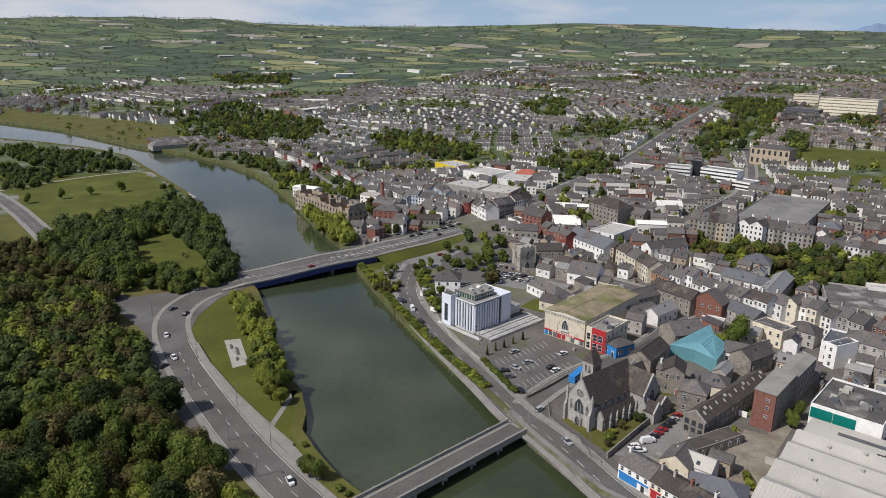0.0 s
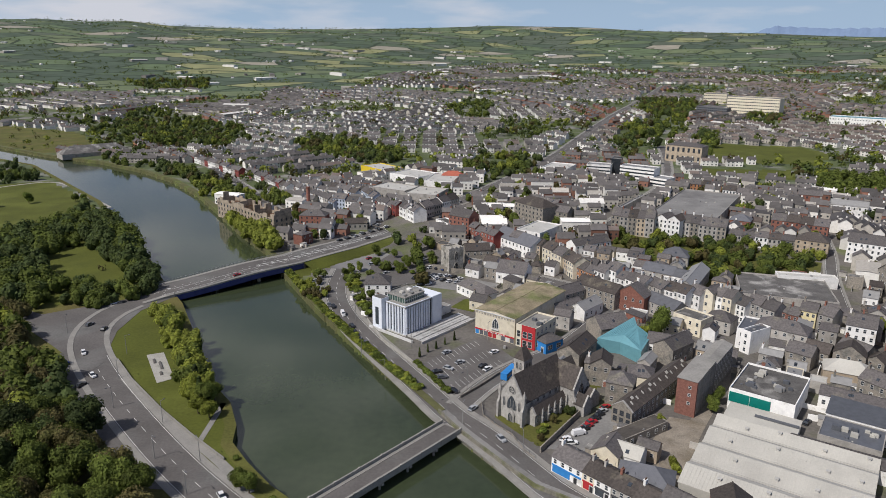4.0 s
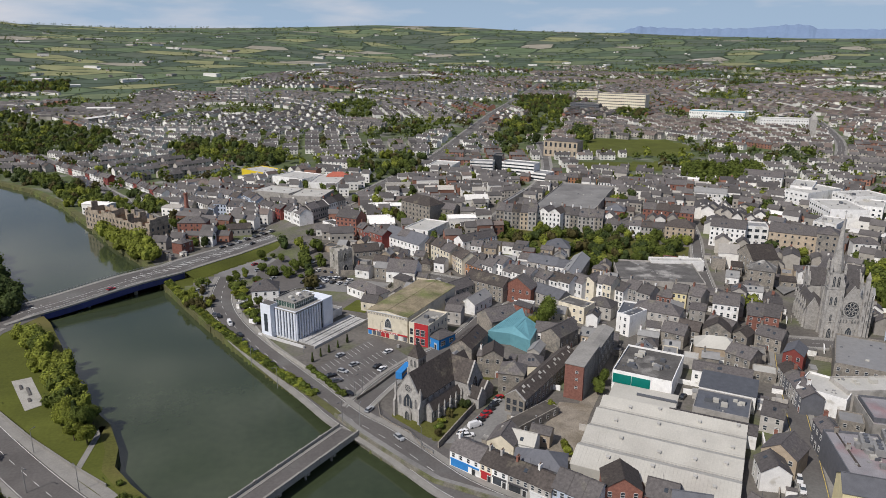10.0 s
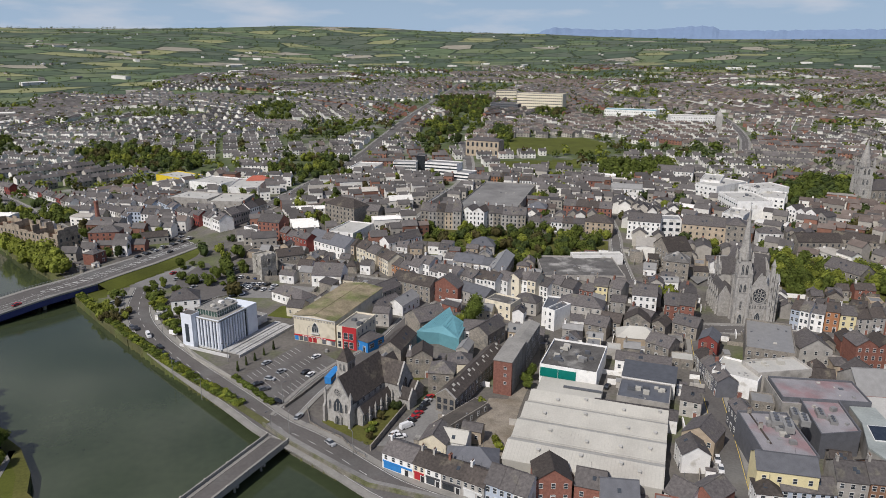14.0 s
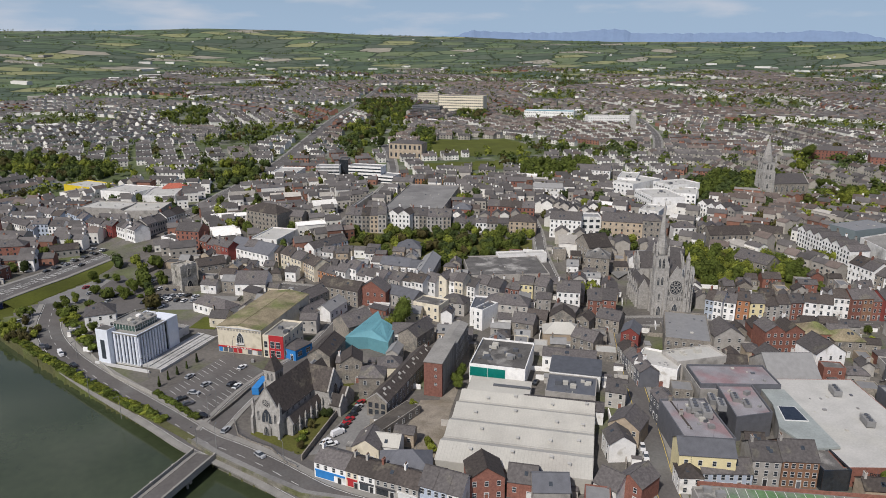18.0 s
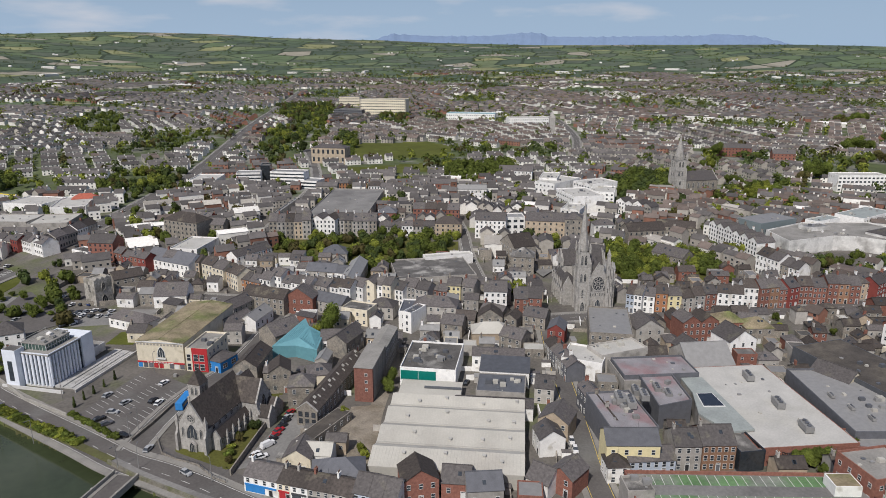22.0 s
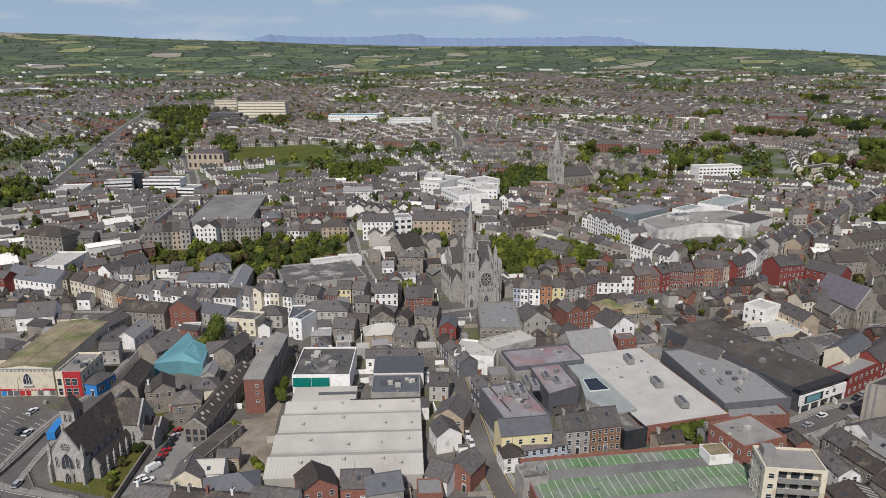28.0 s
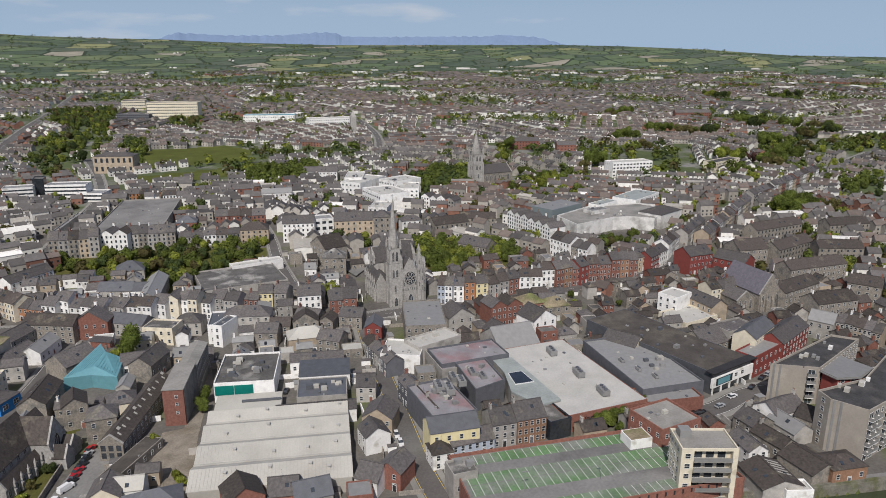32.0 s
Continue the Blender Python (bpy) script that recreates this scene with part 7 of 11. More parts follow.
terrace(313.6, 164.3, -10.8, 6.5, 10.0, 11.0, "r")
terrace(322.3, 164.4, -34.4, 13.4, 10.0, 9.0, "bb")
terrace(334.3, 157.0, -36.8, 15.7, 10.0, 10.0, "bnb")
terrace(352.7, 150.2, -17.4, 9.1, 10.0, 9.0, "u")
terrace(357.1, 144.6, -2.3, 20.7, 9.0, 9.0, "rw")
terrace(383.5, 145.5, 7.6, 41.8, 9.0, 9.0, "wgwu")
terrace(409.7, 144.2, 6.4, 42.3, 9.0, 10.0, "gwgu")
terrace(420.7, 135.4, 5.1, 121.2, 9.0, 9.0, "ugbwgc")
terrace(552.9, 147.6, -4.6, 153.3, 9.0, 9.0, "gwubgwub")
terrace(363.9, 125.7, -23.4, 16.9, 12.0, 11.0, "r")
bld(380.9, 119.2, -98.5, 17.9, 12.0, 8.0, roof="gable", wall="red", tile="slate", floors=2, chim=0, name="building", label="red painted building with a dark roof", category="building")
bld(393.8, 108.9, -36.1, 18.4, 14.0, 10.0, roof="gable", wall="stone", tile="slate_warm", floors=3, chim=0, name="building", label="grey stone building with a large slate roof", category="building")
# behind the shopping street
bld(190.3, 588.7, -28.1, 20.6, 14.0, 12.0, roof="flat", wall="white", tile="metal_grey", floors=4, chim=0, name="commercial_building", label="white modern office wing with ribbon windows", category="building", door=False, win=(3.4, 1.3), frame_mat="frame_dark")
bld(212.7, 589.6, -28.1, 8.0, 14.0, 16.0, roof="flat", wall="glass", tile="felt", floors=0, chim=0, name="commercial_building", label="dark glazed stair tower of the white office", category="building", door=False)
bld(217.5, 580.4, -43.9, 30.7, 14.0, 12.0, roof="flat", wall="white", tile="metal_grey", floors=4, chim=0, name="commercial_building", label="white modern office wing with ribbon windows", category="building", door=False, win=(3.4, 1.3), frame_mat="frame_dark")
bld(232.0, 560.5, -50.7, 20.2, 16.0, 6.0, roof="flat", wall="white", tile="metal_grey", floors=2, chim=0, name="commercial_building", label="low white wing of the modern office", category="building", door=False, win=(3.4, 1.3))
bld(296.0, 668.0, -45.0, 36.0, 18.0, 16.0, roof="hip", wall="buff", tile="slate", floors=2, chim=0, name="building", label="large old buff stone mill with tall arched windows", category="building", bays=7, win=(2.2, 4.2), rise=3.0)
terrace(253.1, 537.5, -28.9, 32.0, 9.0, 5.5, "oobo", floors=2)
terrace(272.8, 504.5, -33.9, 28.3, 9.0, 6.0, "www", floors=2)
terrace(298.6, 490.1, -57.7, 24.2, 8.0, 6.0, "wgwg", floors=2)
bld(317.1, 476.4, -29.6, 15.9, 9.0, 8.0, roof="gable", wall="brick", tile="slate", floors=2, chim=0, name="building", label="red brick building with a dark roof", category="building")
bld(321.4, 445.4, -35.2, 23.2, 9.0, 8.0, roof="gable", wall="white", tile="metal_grey", floors=2, chim=0, name="building", label="long white building with a grey roof", category="building")
bld(185.6, 435.4, -37.6, 41.5, 99.9, 6.0, roof="flat", wall="grey", tile="asphalt_light", floors=0, chim=0, name="parking_deck", label="rooftop car park with a worn asphalt deck", category="building", door=False)
bld(171.0, 453.5, 50.6, 62.2, 3.0, 5.0, roof="flat", wall="grey", tile="metal_grey", floors=0, chim=0, name="commercial_building", label="long low shed with a ribbed grey roof", category="building", door=False)
terrace(153.6, 417.9, -31.6, 26.4, 12.0, 12.0, "sgsug", floors=4)
terrace(179.0, 408.9, -49.6, 16.1, 12.0, 12.0, "ww", floors=4, roof="cross")
terrace(192.4, 401.0, -35.3, 26.3, 12.0, 11.0, "gsggs", floors=4)
bld(230.1, 412.6, -36.7, 12.6, 10.0, 8.0, roof="hip", wall="brick", tile="slateblue", floors=2, chim=0, name="building", label="red brick house with a blue-grey roof", category="building")
terrace(254.3, 405.6, -38.6, 32.4, 11.0, 9.0, "bbbb", floors=3)
bld(245.8, 365.5, -39.1, 17.2, 12.0, 8.5, roof="hip", wall="buff", tile="slate_warm", floors=3, chim=0, name="building", label="buff stone house with a hipped roof", category="building")
terrace(216.3, 386.4, -31.8, 36.1, 8.0, 6.0, "gswgs", floors=2)
bld(264.9, 347.6, -42.4, 19.6, 12.0, 12.0, roof="gable", wall="white", tile="slate", floors=4, chim=0, name="building", label="four-storey white rendered building", category="building", bays=7)
bld(284.0, 339.5, -30.6, 12.3, 12.0, 12.0, roof="flat", wall="white", tile="metal_grey", floors=3, chim=0, name="commercial_building", label="white modern front with glazed balconies", category="building", door=False, win=(2.4, 2.0))
bld(292.9, 330.6, -43.2, 25.2, 13.0, 11.0, roof="gable", wall="buff", tile="slate", floors=3, chim=0, name="building", label="long buff stone convent building", category="building")
bld(305.3, 307.6, -45.3, 10.8, 12.0, 15.0, roof="hip", wall="stone", tile="slate", floors=4, chim=0, name="building", label="dark stone tower house behind the cathedral", category="building")
bld(379.0, 417.8, -76.6, 18.5, 38.2, 12.0, roof="flat", wall="white", tile="membrane", floors=3, chim=0, name="apartment_block", label="white modern apartment block with a flat roof", category="building", door=False, sides="fl", win=(1.4, 1.4), kit=2)
bld(374.0, 388.1, -111.0, 33.4, 24.3, 12.0, roof="flat", wall="white", tile="membrane", floors=3, chim=0, name="apartment_block", label="white modern apartment block with a flat roof", category="building", door=False, sides="fl", win=(1.4, 1.4), kit=2)
bld(406.2, 401.8, -94.3, 19.7, 29.5, 12.0, roof="flat", wall="white", tile="membrane", floors=3, chim=0, name="apartment_block", label="white modern apartment block with a flat roof", category="building", door=False, sides="fl", win=(1.4, 1.4), kit=2)
bld(338.2, 345.7, -59.0, 13.5, 22.5, 9.0, roof="flat", wall="white", tile="membrane", floors=3, chim=0, name="apartment_block", label="white modern apartment block with a flat roof", category="building", door=False, sides="fl", win=(1.4, 1.4), kit=2)
bld(393.5, 371.0, -49.6, 18.3, 27.1, 10.0, roof="flat", wall="white", tile="membrane", floors=3, chim=0, name="apartment_block", label="white modern apartment block with a flat roof", category="building", door=False, sides="fl", win=(1.4, 1.4), kit=2)
bld(387.7, 423.0, -48.9, 14.8, 30.7, 13.0, roof="flat", wall="white", tile="membrane", floors=3, chim=0, name="apartment_block", label="white modern apartment block with a flat roof", category="building", door=False, sides="fl", win=(1.4, 1.4), kit=2)
bld(398.7, 488.6, -46.2, 30.0, 12.0, 9.0, roof="gable", wall="white", tile="slate", floors=3, chim=0, name="building", label="white building with a grey roof", category="building")
bld(326.2, 302.0, -31.3, 13.7, 9.0, 9.0, roof="hip", wall="white", tile="slate", floors=3, chim=0, name="building", label="white house with dark windows", category="building")
terrace(391.1, 342.4, -84.9, 29.7, 10.0, 9.0, "wwwg", floors=3, roof="cross")
terrace(344.1, 298.5, -40.7, 16.4, 10.0, 8.0, "sss", floors=3, roof="cross")
bld(365.9, 285.8, -53.3, 24.7, 10.0, 6.0, roof="gable", wall="stone", tile="slate_warm", floors=2, chim=0, name="building", label="long low stone building", category="building")
bld(254.0, 308.3, -102.1, 17.6, 14.0, 10.0, roof="cross", wall="stone", tile="slate_warm", floors=3, chim=0, name="building", label="old stone house with a tall roof", category="building")
bld(238.3, 280.0, -43.9, 12.6, 12.0, 10.0, roof="hip", wall="stone", tile="felt", floors=3, chim=0, name="building", label="old grey stone block with small windows", category="building")
bld(175.1, 294.8, -23.4, 41.8, 35.1, 4.5, roof="flat", wall="grey", tile="felt", floors=0, chim=0, name="commercial_building", label="low building with a patched grey flat roof", category="building", door=False)
bld(206.4, 316.5, -19.1, 28.2, 7.0, 5.0, roof="flat", wall="white", tile="membrane", floors=0, chim=0, name="commercial_building", label="low white shed with a flat roof", category="building", door=False)
bld(161.7, 357.6, -33.4, 14.6, 12.0, 5.0, roof="hip", wall="grey", tile="slateblue", floors=1, chim=0, name="building", label="bungalow with a wide dark roof", category="building")
bld(117.2, 372.8, 20.0, 25.3, 9.0, 6.5, roof="gable", wall="white", tile="slate", floors=2, chim=0, name="building", label="white gabled house among gardens", category="building")
bld(142.0, 335.4, -46.4, 16.4, 10.0, 5.0, roof="gable", wall="grey", tile="slateblue", floors=1, chim=0, name="building", label="low building with a dark blue roof", category="building")
bld(153.3, 323.5, -46.6, 9.6, 9.0, 5.0, roof="gable", wall="white", tile="slateblue", floors=1, chim=0, name="building", label="low white house with a dark roof", category="building")
bld(153.4, 298.6, 52.5, 35.7, 9.0, 7.0, roof="gable", wall="grey", tile="metal_grey", floors=1, chim=0, name="building", label="long shed with a grey metal roof", category="building")
# inner blocks between the street and the river
bld(130.0, 269.2, -55.7, 13.0, 10.0, 7.0, roof="flat", wall="cream", tile="felt", floors=2, chim=0, name="commercial_building", label="cream rendered flat-roofed building", category="building", door=False)
bld(143.1, 267.4, -48.2, 11.5, 9.0, 6.0, roof="hip", wall="grey", tile="slate", floors=2, chim=0, name="building", label="grey house with a hipped roof", category="building")
bld(125.5, 290.7, -65.0, 17.3, 9.0, 6.0, roof="gable", wall="grey", tile="slateblue", floors=2, chim=0, name="building", label="low house with a dark blue roof", category="building")
bld(147.4, 248.1, -39.5, 8.0, 16.0, 8.0, roof="flat", wall="white", tile="metal_dark", floors=2, chim=0, name="commercial_building", label="white block with a dark roof", category="building", door=False)
bld(156.2, 249.9, -44.5, 19.5, 10.0, 9.0, roof="hip", wall="grey", tile="slate", floors=3, chim=0, name="building", label="grey rendered building with a slate roof", category="building")
bld(98.8, 310.4, -54.6, 22.5, 10.0, 8.0, roof="gable", wall="stone", tile="slate_warm", floors=3, chim=0, name="building", label="old stone house with many small windows", category="building")
bld(113.3, 295.7, -45.4, 14.3, 9.0, 8.0, roof="cross", wall="brick", tile="slate", floors=2, chim=1, name="building", label="gabled brick house with a tall chimney", category="building")
bld(119.8, 201.4, -43.0, 20.6, 24.5, 6.8, roof="flat", wall="white", tile="felt", floors=0, chim=0, name="commercial_building", label="white building with a patched dark flat roof", category="building", door=False, kit=12)
bld(164.0, 216.1, -33.8, 16.3, 10.0, 5.0, roof="hip", wall="buff", tile="sheet", floors=0, chim=0, name="building", label="shed with a pale curved roof", category="building")
bld(133.4, 173.4, -42.0, 17.0, 14.0, 5.6, roof="flat", wall="grey", tile="metal_dark", floors=0, chim=0, name="commercial_building", label="dark grey flat-roofed hall with rooflights", category="building", door=False, kit=9, parapet=0.3)
bld(143.4, 184.2, -42.0, 18.0, 11.0, 6.4, roof="shed", wall="white", tile="metal_dark", floors=0, chim=0, name="commercial_building", label="dark metal roof over a white hall", category="building", door=False, rise=1.2)
bld(150.0, 197.6, -40.0, 20.0, 8.5, 5.6, roof="gable", wall="white", tile="slate", floors=1, chim=0, name="commercial_building", label="long white shed with a dark slate roof", category="building", door=False, rise=1.6)
bld(122.6, 170.6, -40.0, 26.0, 7.0, 4.8, roof="gable", wall="white", tile="slate", floors=0, chim=0, name="commercial_building", label="long dark pitched roof beside the warehouse", category="building", door=False, rise=1.5)
bld(174.5, 226.3, -40.1, 10.9, 8.0, 7.0, roof="cross", wall="stone", tile="slate_warm", floors=2, chim=0, name="building", label="old stone house", category="building")
bld(184.5, 221.3, -60.2, 6.5, 8.0, 6.0, roof="cross", wall="stone", tile="slate_warm", floors=2, chim=0, name="building", label="old stone house", category="building")
bld(166.6, 232.2, -47.3, 8.7, 8.0, 6.0, roof="gable", wall="stone", tile="slate_warm", floors=2, chim=0, name="building", label="old stone house", category="building")
bld(147.4, 244.6, -66.4, 4.5, 12.0, 9.0, roof="flat", wall="white", tile="metal_dark", floors=3, chim=0, name="commercial_building", label="white stair block with dark windows", category="building", door=False)
bld(151.4, 163.3, -47.6, 6.7, 9.0, 6.0, roof="gable", wall="grey", tile="slate", floors=2, chim=0, name="building", label="grey house beside the shopping street", category="building")
bld(137.5, 146.2, -60.6, 9.9, 10.0, 6.5, roof="cross", wall="buff", tile="slate", floors=2, chim=0, name="building", label="buff gabled building beside the street", category="building")
bld(133.2, 143.8, -115.5, 8.0, 8.0, 6.0, roof="gable", wall="white", tile="slate", floors=2, chim=0, name="building", label="white house with a small balcony", category="building")
# shopping street, east side
bld(139.6, 119.3, -35.0, 15.4, 9.4, 9.5, roof="gable", wall="yellow", tile="slateblue", floors=2, chim=0, name="building", label="yellow gabled building with a dark blue roof", category="building", rise=3)
bld(146.8, 123.9, -27.3, 14.8, 24.2, 9.2, roof="flat", wall="slateblue", tile="red_stain", floors=0, chim=0, name="commercial_building", label="dark mansard building with a stained flat roof", category="building", door=False, kit=10)
bld(178.3, 146.7, -29.6, 12.6, 18.7, 7.0, roof="flat", wall="grey", tile="red_stain", floors=0, chim=0, name="commercial_building", label="dark building with a stained flat roof", category="building", door=False)
poly_block("dark hall with a red-stained flat roof", ((184.7, 145.7), (172.4, 127.1), (184.9, 123.8), (195.2, 139.8)), 7.8, "slateblue", "red_stain", 2, kit=4, name="commercial_building", category="building", strips=False)
bld(180.0, 148.3, -29.6, 27.3, 15.3, 8.0, roof="flat", wall="slateblue", tile="red_stain", floors=0, chim=0, name="commercial_building", label="large dark hall with a red-stained flat roof", category="building", door=False)
bld(174.2, 173.9, -57.3, 15.4, 14.8, 7.0, roof="flat", wall="white", tile="membrane", floors=0, chim=0, name="commercial_building", label="building with a white flat roof", category="building", door=False)
bld(186.3, 164.6, -13.0, 20.8, 10.4, 8.0, roof="flat", wall="grey", tile="membrane", floors=0, chim=0, name="commercial_building", label="building with a white flat roof", category="building", door=False, kit=3)
terrace(162.4, 153.7, -115.5, 27.3, 6.0, 7.5, "dld", floors=2)
terrace(182.1, 191.7, -113.8, 25.7, 7.0, 6.5, "gdgd", floors=2)
terrace(143.9, 114.5, -29.7, 14.0, 8.0, 5.0, "ll", floors=2, vary=0.05)
terrace(157.5, 109.2, -33.9, 7.8, 10.0, 8.0, "g", vary=0.1)
terrace(164.0, 104.6, -32.9, 9.9, 11.0, 8.5, "n", vary=0.1, bays=5)
bld(172.4, 97.8, -25.7, 7.9, 12.0, 6.0, roof="flat", wall="glass", tile="felt", floors=0, chim=0, name="commercial_building", label="glazed entrance with a pale canopy", category="building", door=False)
bld(179.4, 96.7, -29.1, 31.9, 54.8, 6.0, roof="flat", wall="brick", tile="membrane", floors=0, chim=0, name="shopping_centre", label="shopping centre with a pale flat roof and red brick wall", category="building", door=False, kit=0, parapet=0.06)
poly_block("pale grey-green roofed wing of the shopping centre", ((204.3, 134.0), (197.7, 137.8), (191.8, 128.6), (181.4, 118.6), (179.1, 106.0), (187.1, 102.8)), 6.5, "grey", "roof_green", 2, name="shopping_centre", category="building", strips=False, eaves=0.15)
bld(210.2, 84.1, -34.4, 24.2, 44.0, 6.8, roof="flat", wall="slateblue", tile="metal_grey", floors=0, chim=0, name="commercial_building", label="long dark hall with a grey metal roof", category="building", door=False, kit=6)
bld(235.9, 69.6, -17.0, 23.4, 62.0, 8.4, roof="flat", wall="metal_dark", tile="brown_felt", floors=0, chim=0, name="market_hall", label="long dark market hall with a patched flat roof", category="building", door=False, kit=5, parapet=0.15)
bld(200.0, 85.0, -38.5, 28.1, 10.8, 5.0, roof="flat", wall="brick", tile="metal_grey", floors=0, chim=0, name="commercial_building", label="red brick shop front wall", category="building", door=False, kit=2)
bld(240.9, 101.9, -1.6, 12.4, 14.0, 6.0, roof="cross", wall="cream", tile="slate", floors=1, chim=0, name="building", label="small cream gabled house", category="building")
bld(237.7, 94.6, -30.1, 11.7, 9.0, 5.0, roof="flat", wall="cream", tile="felt", floors=0, chim=0, name="commercial_building", label="cream flat-roofed extension", category="building", door=False)
bld(238.4, 145.6, -18.8, 12.5, 12.0, 8.0, roof="cross", wall="white", tile="slate", floors=2, chim=0, name="building", label="black and white gabled house", category="building")
terrace(236.5, 166.3, -24.1, 16.2, 10.0, 10.0, "bb", roof="cross")
bld(252.8, 160.6, -31.7, 11.4, 10.0, 8.0, roof="hip", wall="brick", tile="moss_roof", floors=2, chim=0, name="building", label="brick block with a mossy roof", category="building")
bld(259.0, 151.6, -32.9, 11.9, 10.0, 7.0, roof="hip", wall="stone", tile="moss_roof", floors=2, chim=0, name="building", label="stone block with a mossy roof", category="building")
bld(197.3, 181.8, -44.5, 17.3, 30.9, 9.0, roof="flat", wall="stone", tile="metal_grey", floors=3, chim=0, name="commercial_building", label="grey stone block with a metal flat roof", category="building", door=False, bays=6)
bld(190.0, 198.5, -50.6, 7.1, 10.0, 7.0, roof="cross", wall="red", tile="slateblue", floors=2, chim=0, name="building", label="red gabled shop with a blue-grey roof", category="building")
bld(220.1, 177.1, -27.8, 12.2, 12.0, 7.0, roof="cross", wall="grey", tile="slate", floors=2, chim=0, name="building", label="grey gabled house", category="building")
bld(219.8, 160.1, -118.8, 18.6, 18.0, 5.0, roof="cross", wall="grey", tile="metal_grey", floors=0, chim=0, name="building", label="long shed with a pale metal roof", category="building")
bld(218.9, 148.0, -16.3, 10.5, 14.0, 6.0, roof="cross", wall="brick", tile="slate", floors=1, chim=0, name="building", label="brick shed with a slate roof", category="building")
bld(300.8, 117.1, -99.3, 10.2, 12.0, 10.0, roof="flat", wall="white", tile="membrane", floors=3, chim=0, name="commercial_building", label="white modern house with large windows", category="building", door=False, sides="fl")
bld(313.0, 110.9, -118.1, 20.3, 9.0, 8.0, roof="gable", wall="buff", tile="slate", floors=2, chim=0, name="building", label="buff stone terrace with slate roofs", category="building")
terrace(326.2, 100.9, -26.1, 19.0, 9.0, 8.0, "cyy")
bld(285.2, 97.3, -20.6, 19.9, 16.0, 4.5, roof="flat", wall="cream", tile="membrane", floors=0, chim=0, name="commercial_building", label="low pale flat-roofed shed", category="building", door=False)
# eastern blocks
terrace(386.0, 259.9, -111.8, 47.6, 12.0, 11.0, "wwwww", roof="cross", floors=4)
bld(406.4, 237.0, -7.8, 33.0, 18.5, 11.0, roof="flat", wall="clad_grey", tile="metal_grey", floors=1, chim=0, name="commercial_building", label="blue-grey clad hall with a row of small windows", category="building", door=False, win=(1.6, 1.8), bays=9, parapet=0.2)
terrace(350.5, 204.8, -103.7, 15.4, 11.0, 10.0, "ww", floors=3)
terrace(348.3, 190.3, -96.6, 11.4, 10.0, 9.0, "sw", floors=3)
poly_block("large store with a stained white back wall", ((390.0, 208.8), (423.4, 200.1), (433.4, 191.9), (438.0, 177.5), (474.0, 182.0), (478.0, 207.0), (442.0, 230.0), (404.0, 232.0)), 8.0, "store_white", "felt_pale", 2, windows=(3,), kit=12, name="store", category="store", strips=False)
bld(446.5, 193.0, -97.0, 17.6, 27.0, 9.6, roof="hip", wall="store_white", tile="slate", floors=0, chim=0, name="store", label="store hall under a dark hipped roof", category="store", door=False, rise=3.0)
bld(476.0, 208.0, -1.0, 40.0, 19.0, 9.5, roof="flat", wall="white", tile="roof_green", floors=2, chim=0, name="store", label="white store block with a pale green roof", category="store", door=False, parapet=0.3, kit=2)
bld(424.0, 216.0, -20.0, 16.0, 9.0, 10.2, roof="flat", wall="store_white", tile="metal_grey", floors=0, chim=0, name="store", label="white plant house on the store roof", category="store", door=False, parapet=0.3, kit=3)
bld(446.0, 222.0, -5.0, 24.0, 9.0, 9.4, roof="flat", wall="white", tile="roof_green", floors=1, chim=0, name="store", label="white rooftop storey of the store", category="store", door=False, parapet=0.3, kit=2)
bld(317.2, 248.8, -85.9, 19.9, 12.0, 7.0, roof="gable", wall="stone", tile="slate", floors=2, chim=0, name="building", label="old stone house with a broad roof", category="building")
bld(334.9, 281.3, -24.1, 24.9, 12.0, 8.0, roof="gable", wall="stone", tile="slate_warm", floors=2, chim=0, name="building", label="stone row with slate roofs", category="building")
bld(593.5, 284.3, -34.6, 41.3, 16.0, 13.0, roof="flat", wall="white", tile="membrane", floors=4, chim=0, name="apartment_block", label="white modern apartment block", category="building", door=False, win=(2.0, 1.4))
bld(673.7, 218.6, -10.1, 48.7, 12.0, 9.0, roof="flat", wall="cream", tile="slate", floors=3, chim=0, name="commercial_building", label="pale cream rendered block", category="building", door=False)
bld(410.3, 92.4, -15.3, 36.2, 11.0, 9.0, roof="gable", wall="stone", tile="slate_warm", floors=3, chim=2, name="building", label="old grey stone town block with slate roof", category="building")
bld(377.9, 78.5, -31.4, 38.0, 11.0, 9.0, roof="gable", wall="stone", tile="slate_warm", floors=3, chim=2, name="building", label="old grey stone town block with slate roof", category="building")
bld(444.6, 114.4, -23.3, 42.0, 11.0, 9.0, roof="gable", wall="stone", tile="slate_warm", floors=3, chim=2, name="building", label="old grey stone town block with slate roof", category="building")
bld(429.0, 76.3, -53.4, 24.9, 11.0, 9.0, roof="gable", wall="stone", tile="slate_warm", floors=3, chim=2, name="building", label="old grey stone town block with slate roof", category="building")
bld(486.3, 82.1, -38.5, 29.2, 11.0, 9.0, roof="gable", wall="stone", tile="slate_warm", floors=3, chim=2, name="building", label="old grey stone town block with slate roof", category="building")
bld(340.8, 71.8, -17.7, 28.5, 11.0, 9.0, roof="gable", wall="stone", tile="slate_warm", floors=3, chim=2, name="building", label="old grey stone town block with slate roof", category="building")
bld(376.2, 52.4, -87.0, 14.3, 11.0, 9.0, roof="gable", wall="stone", tile="slate_warm", floors=3, chim=2, name="building", label="old grey stone town block with slate roof", category="building")
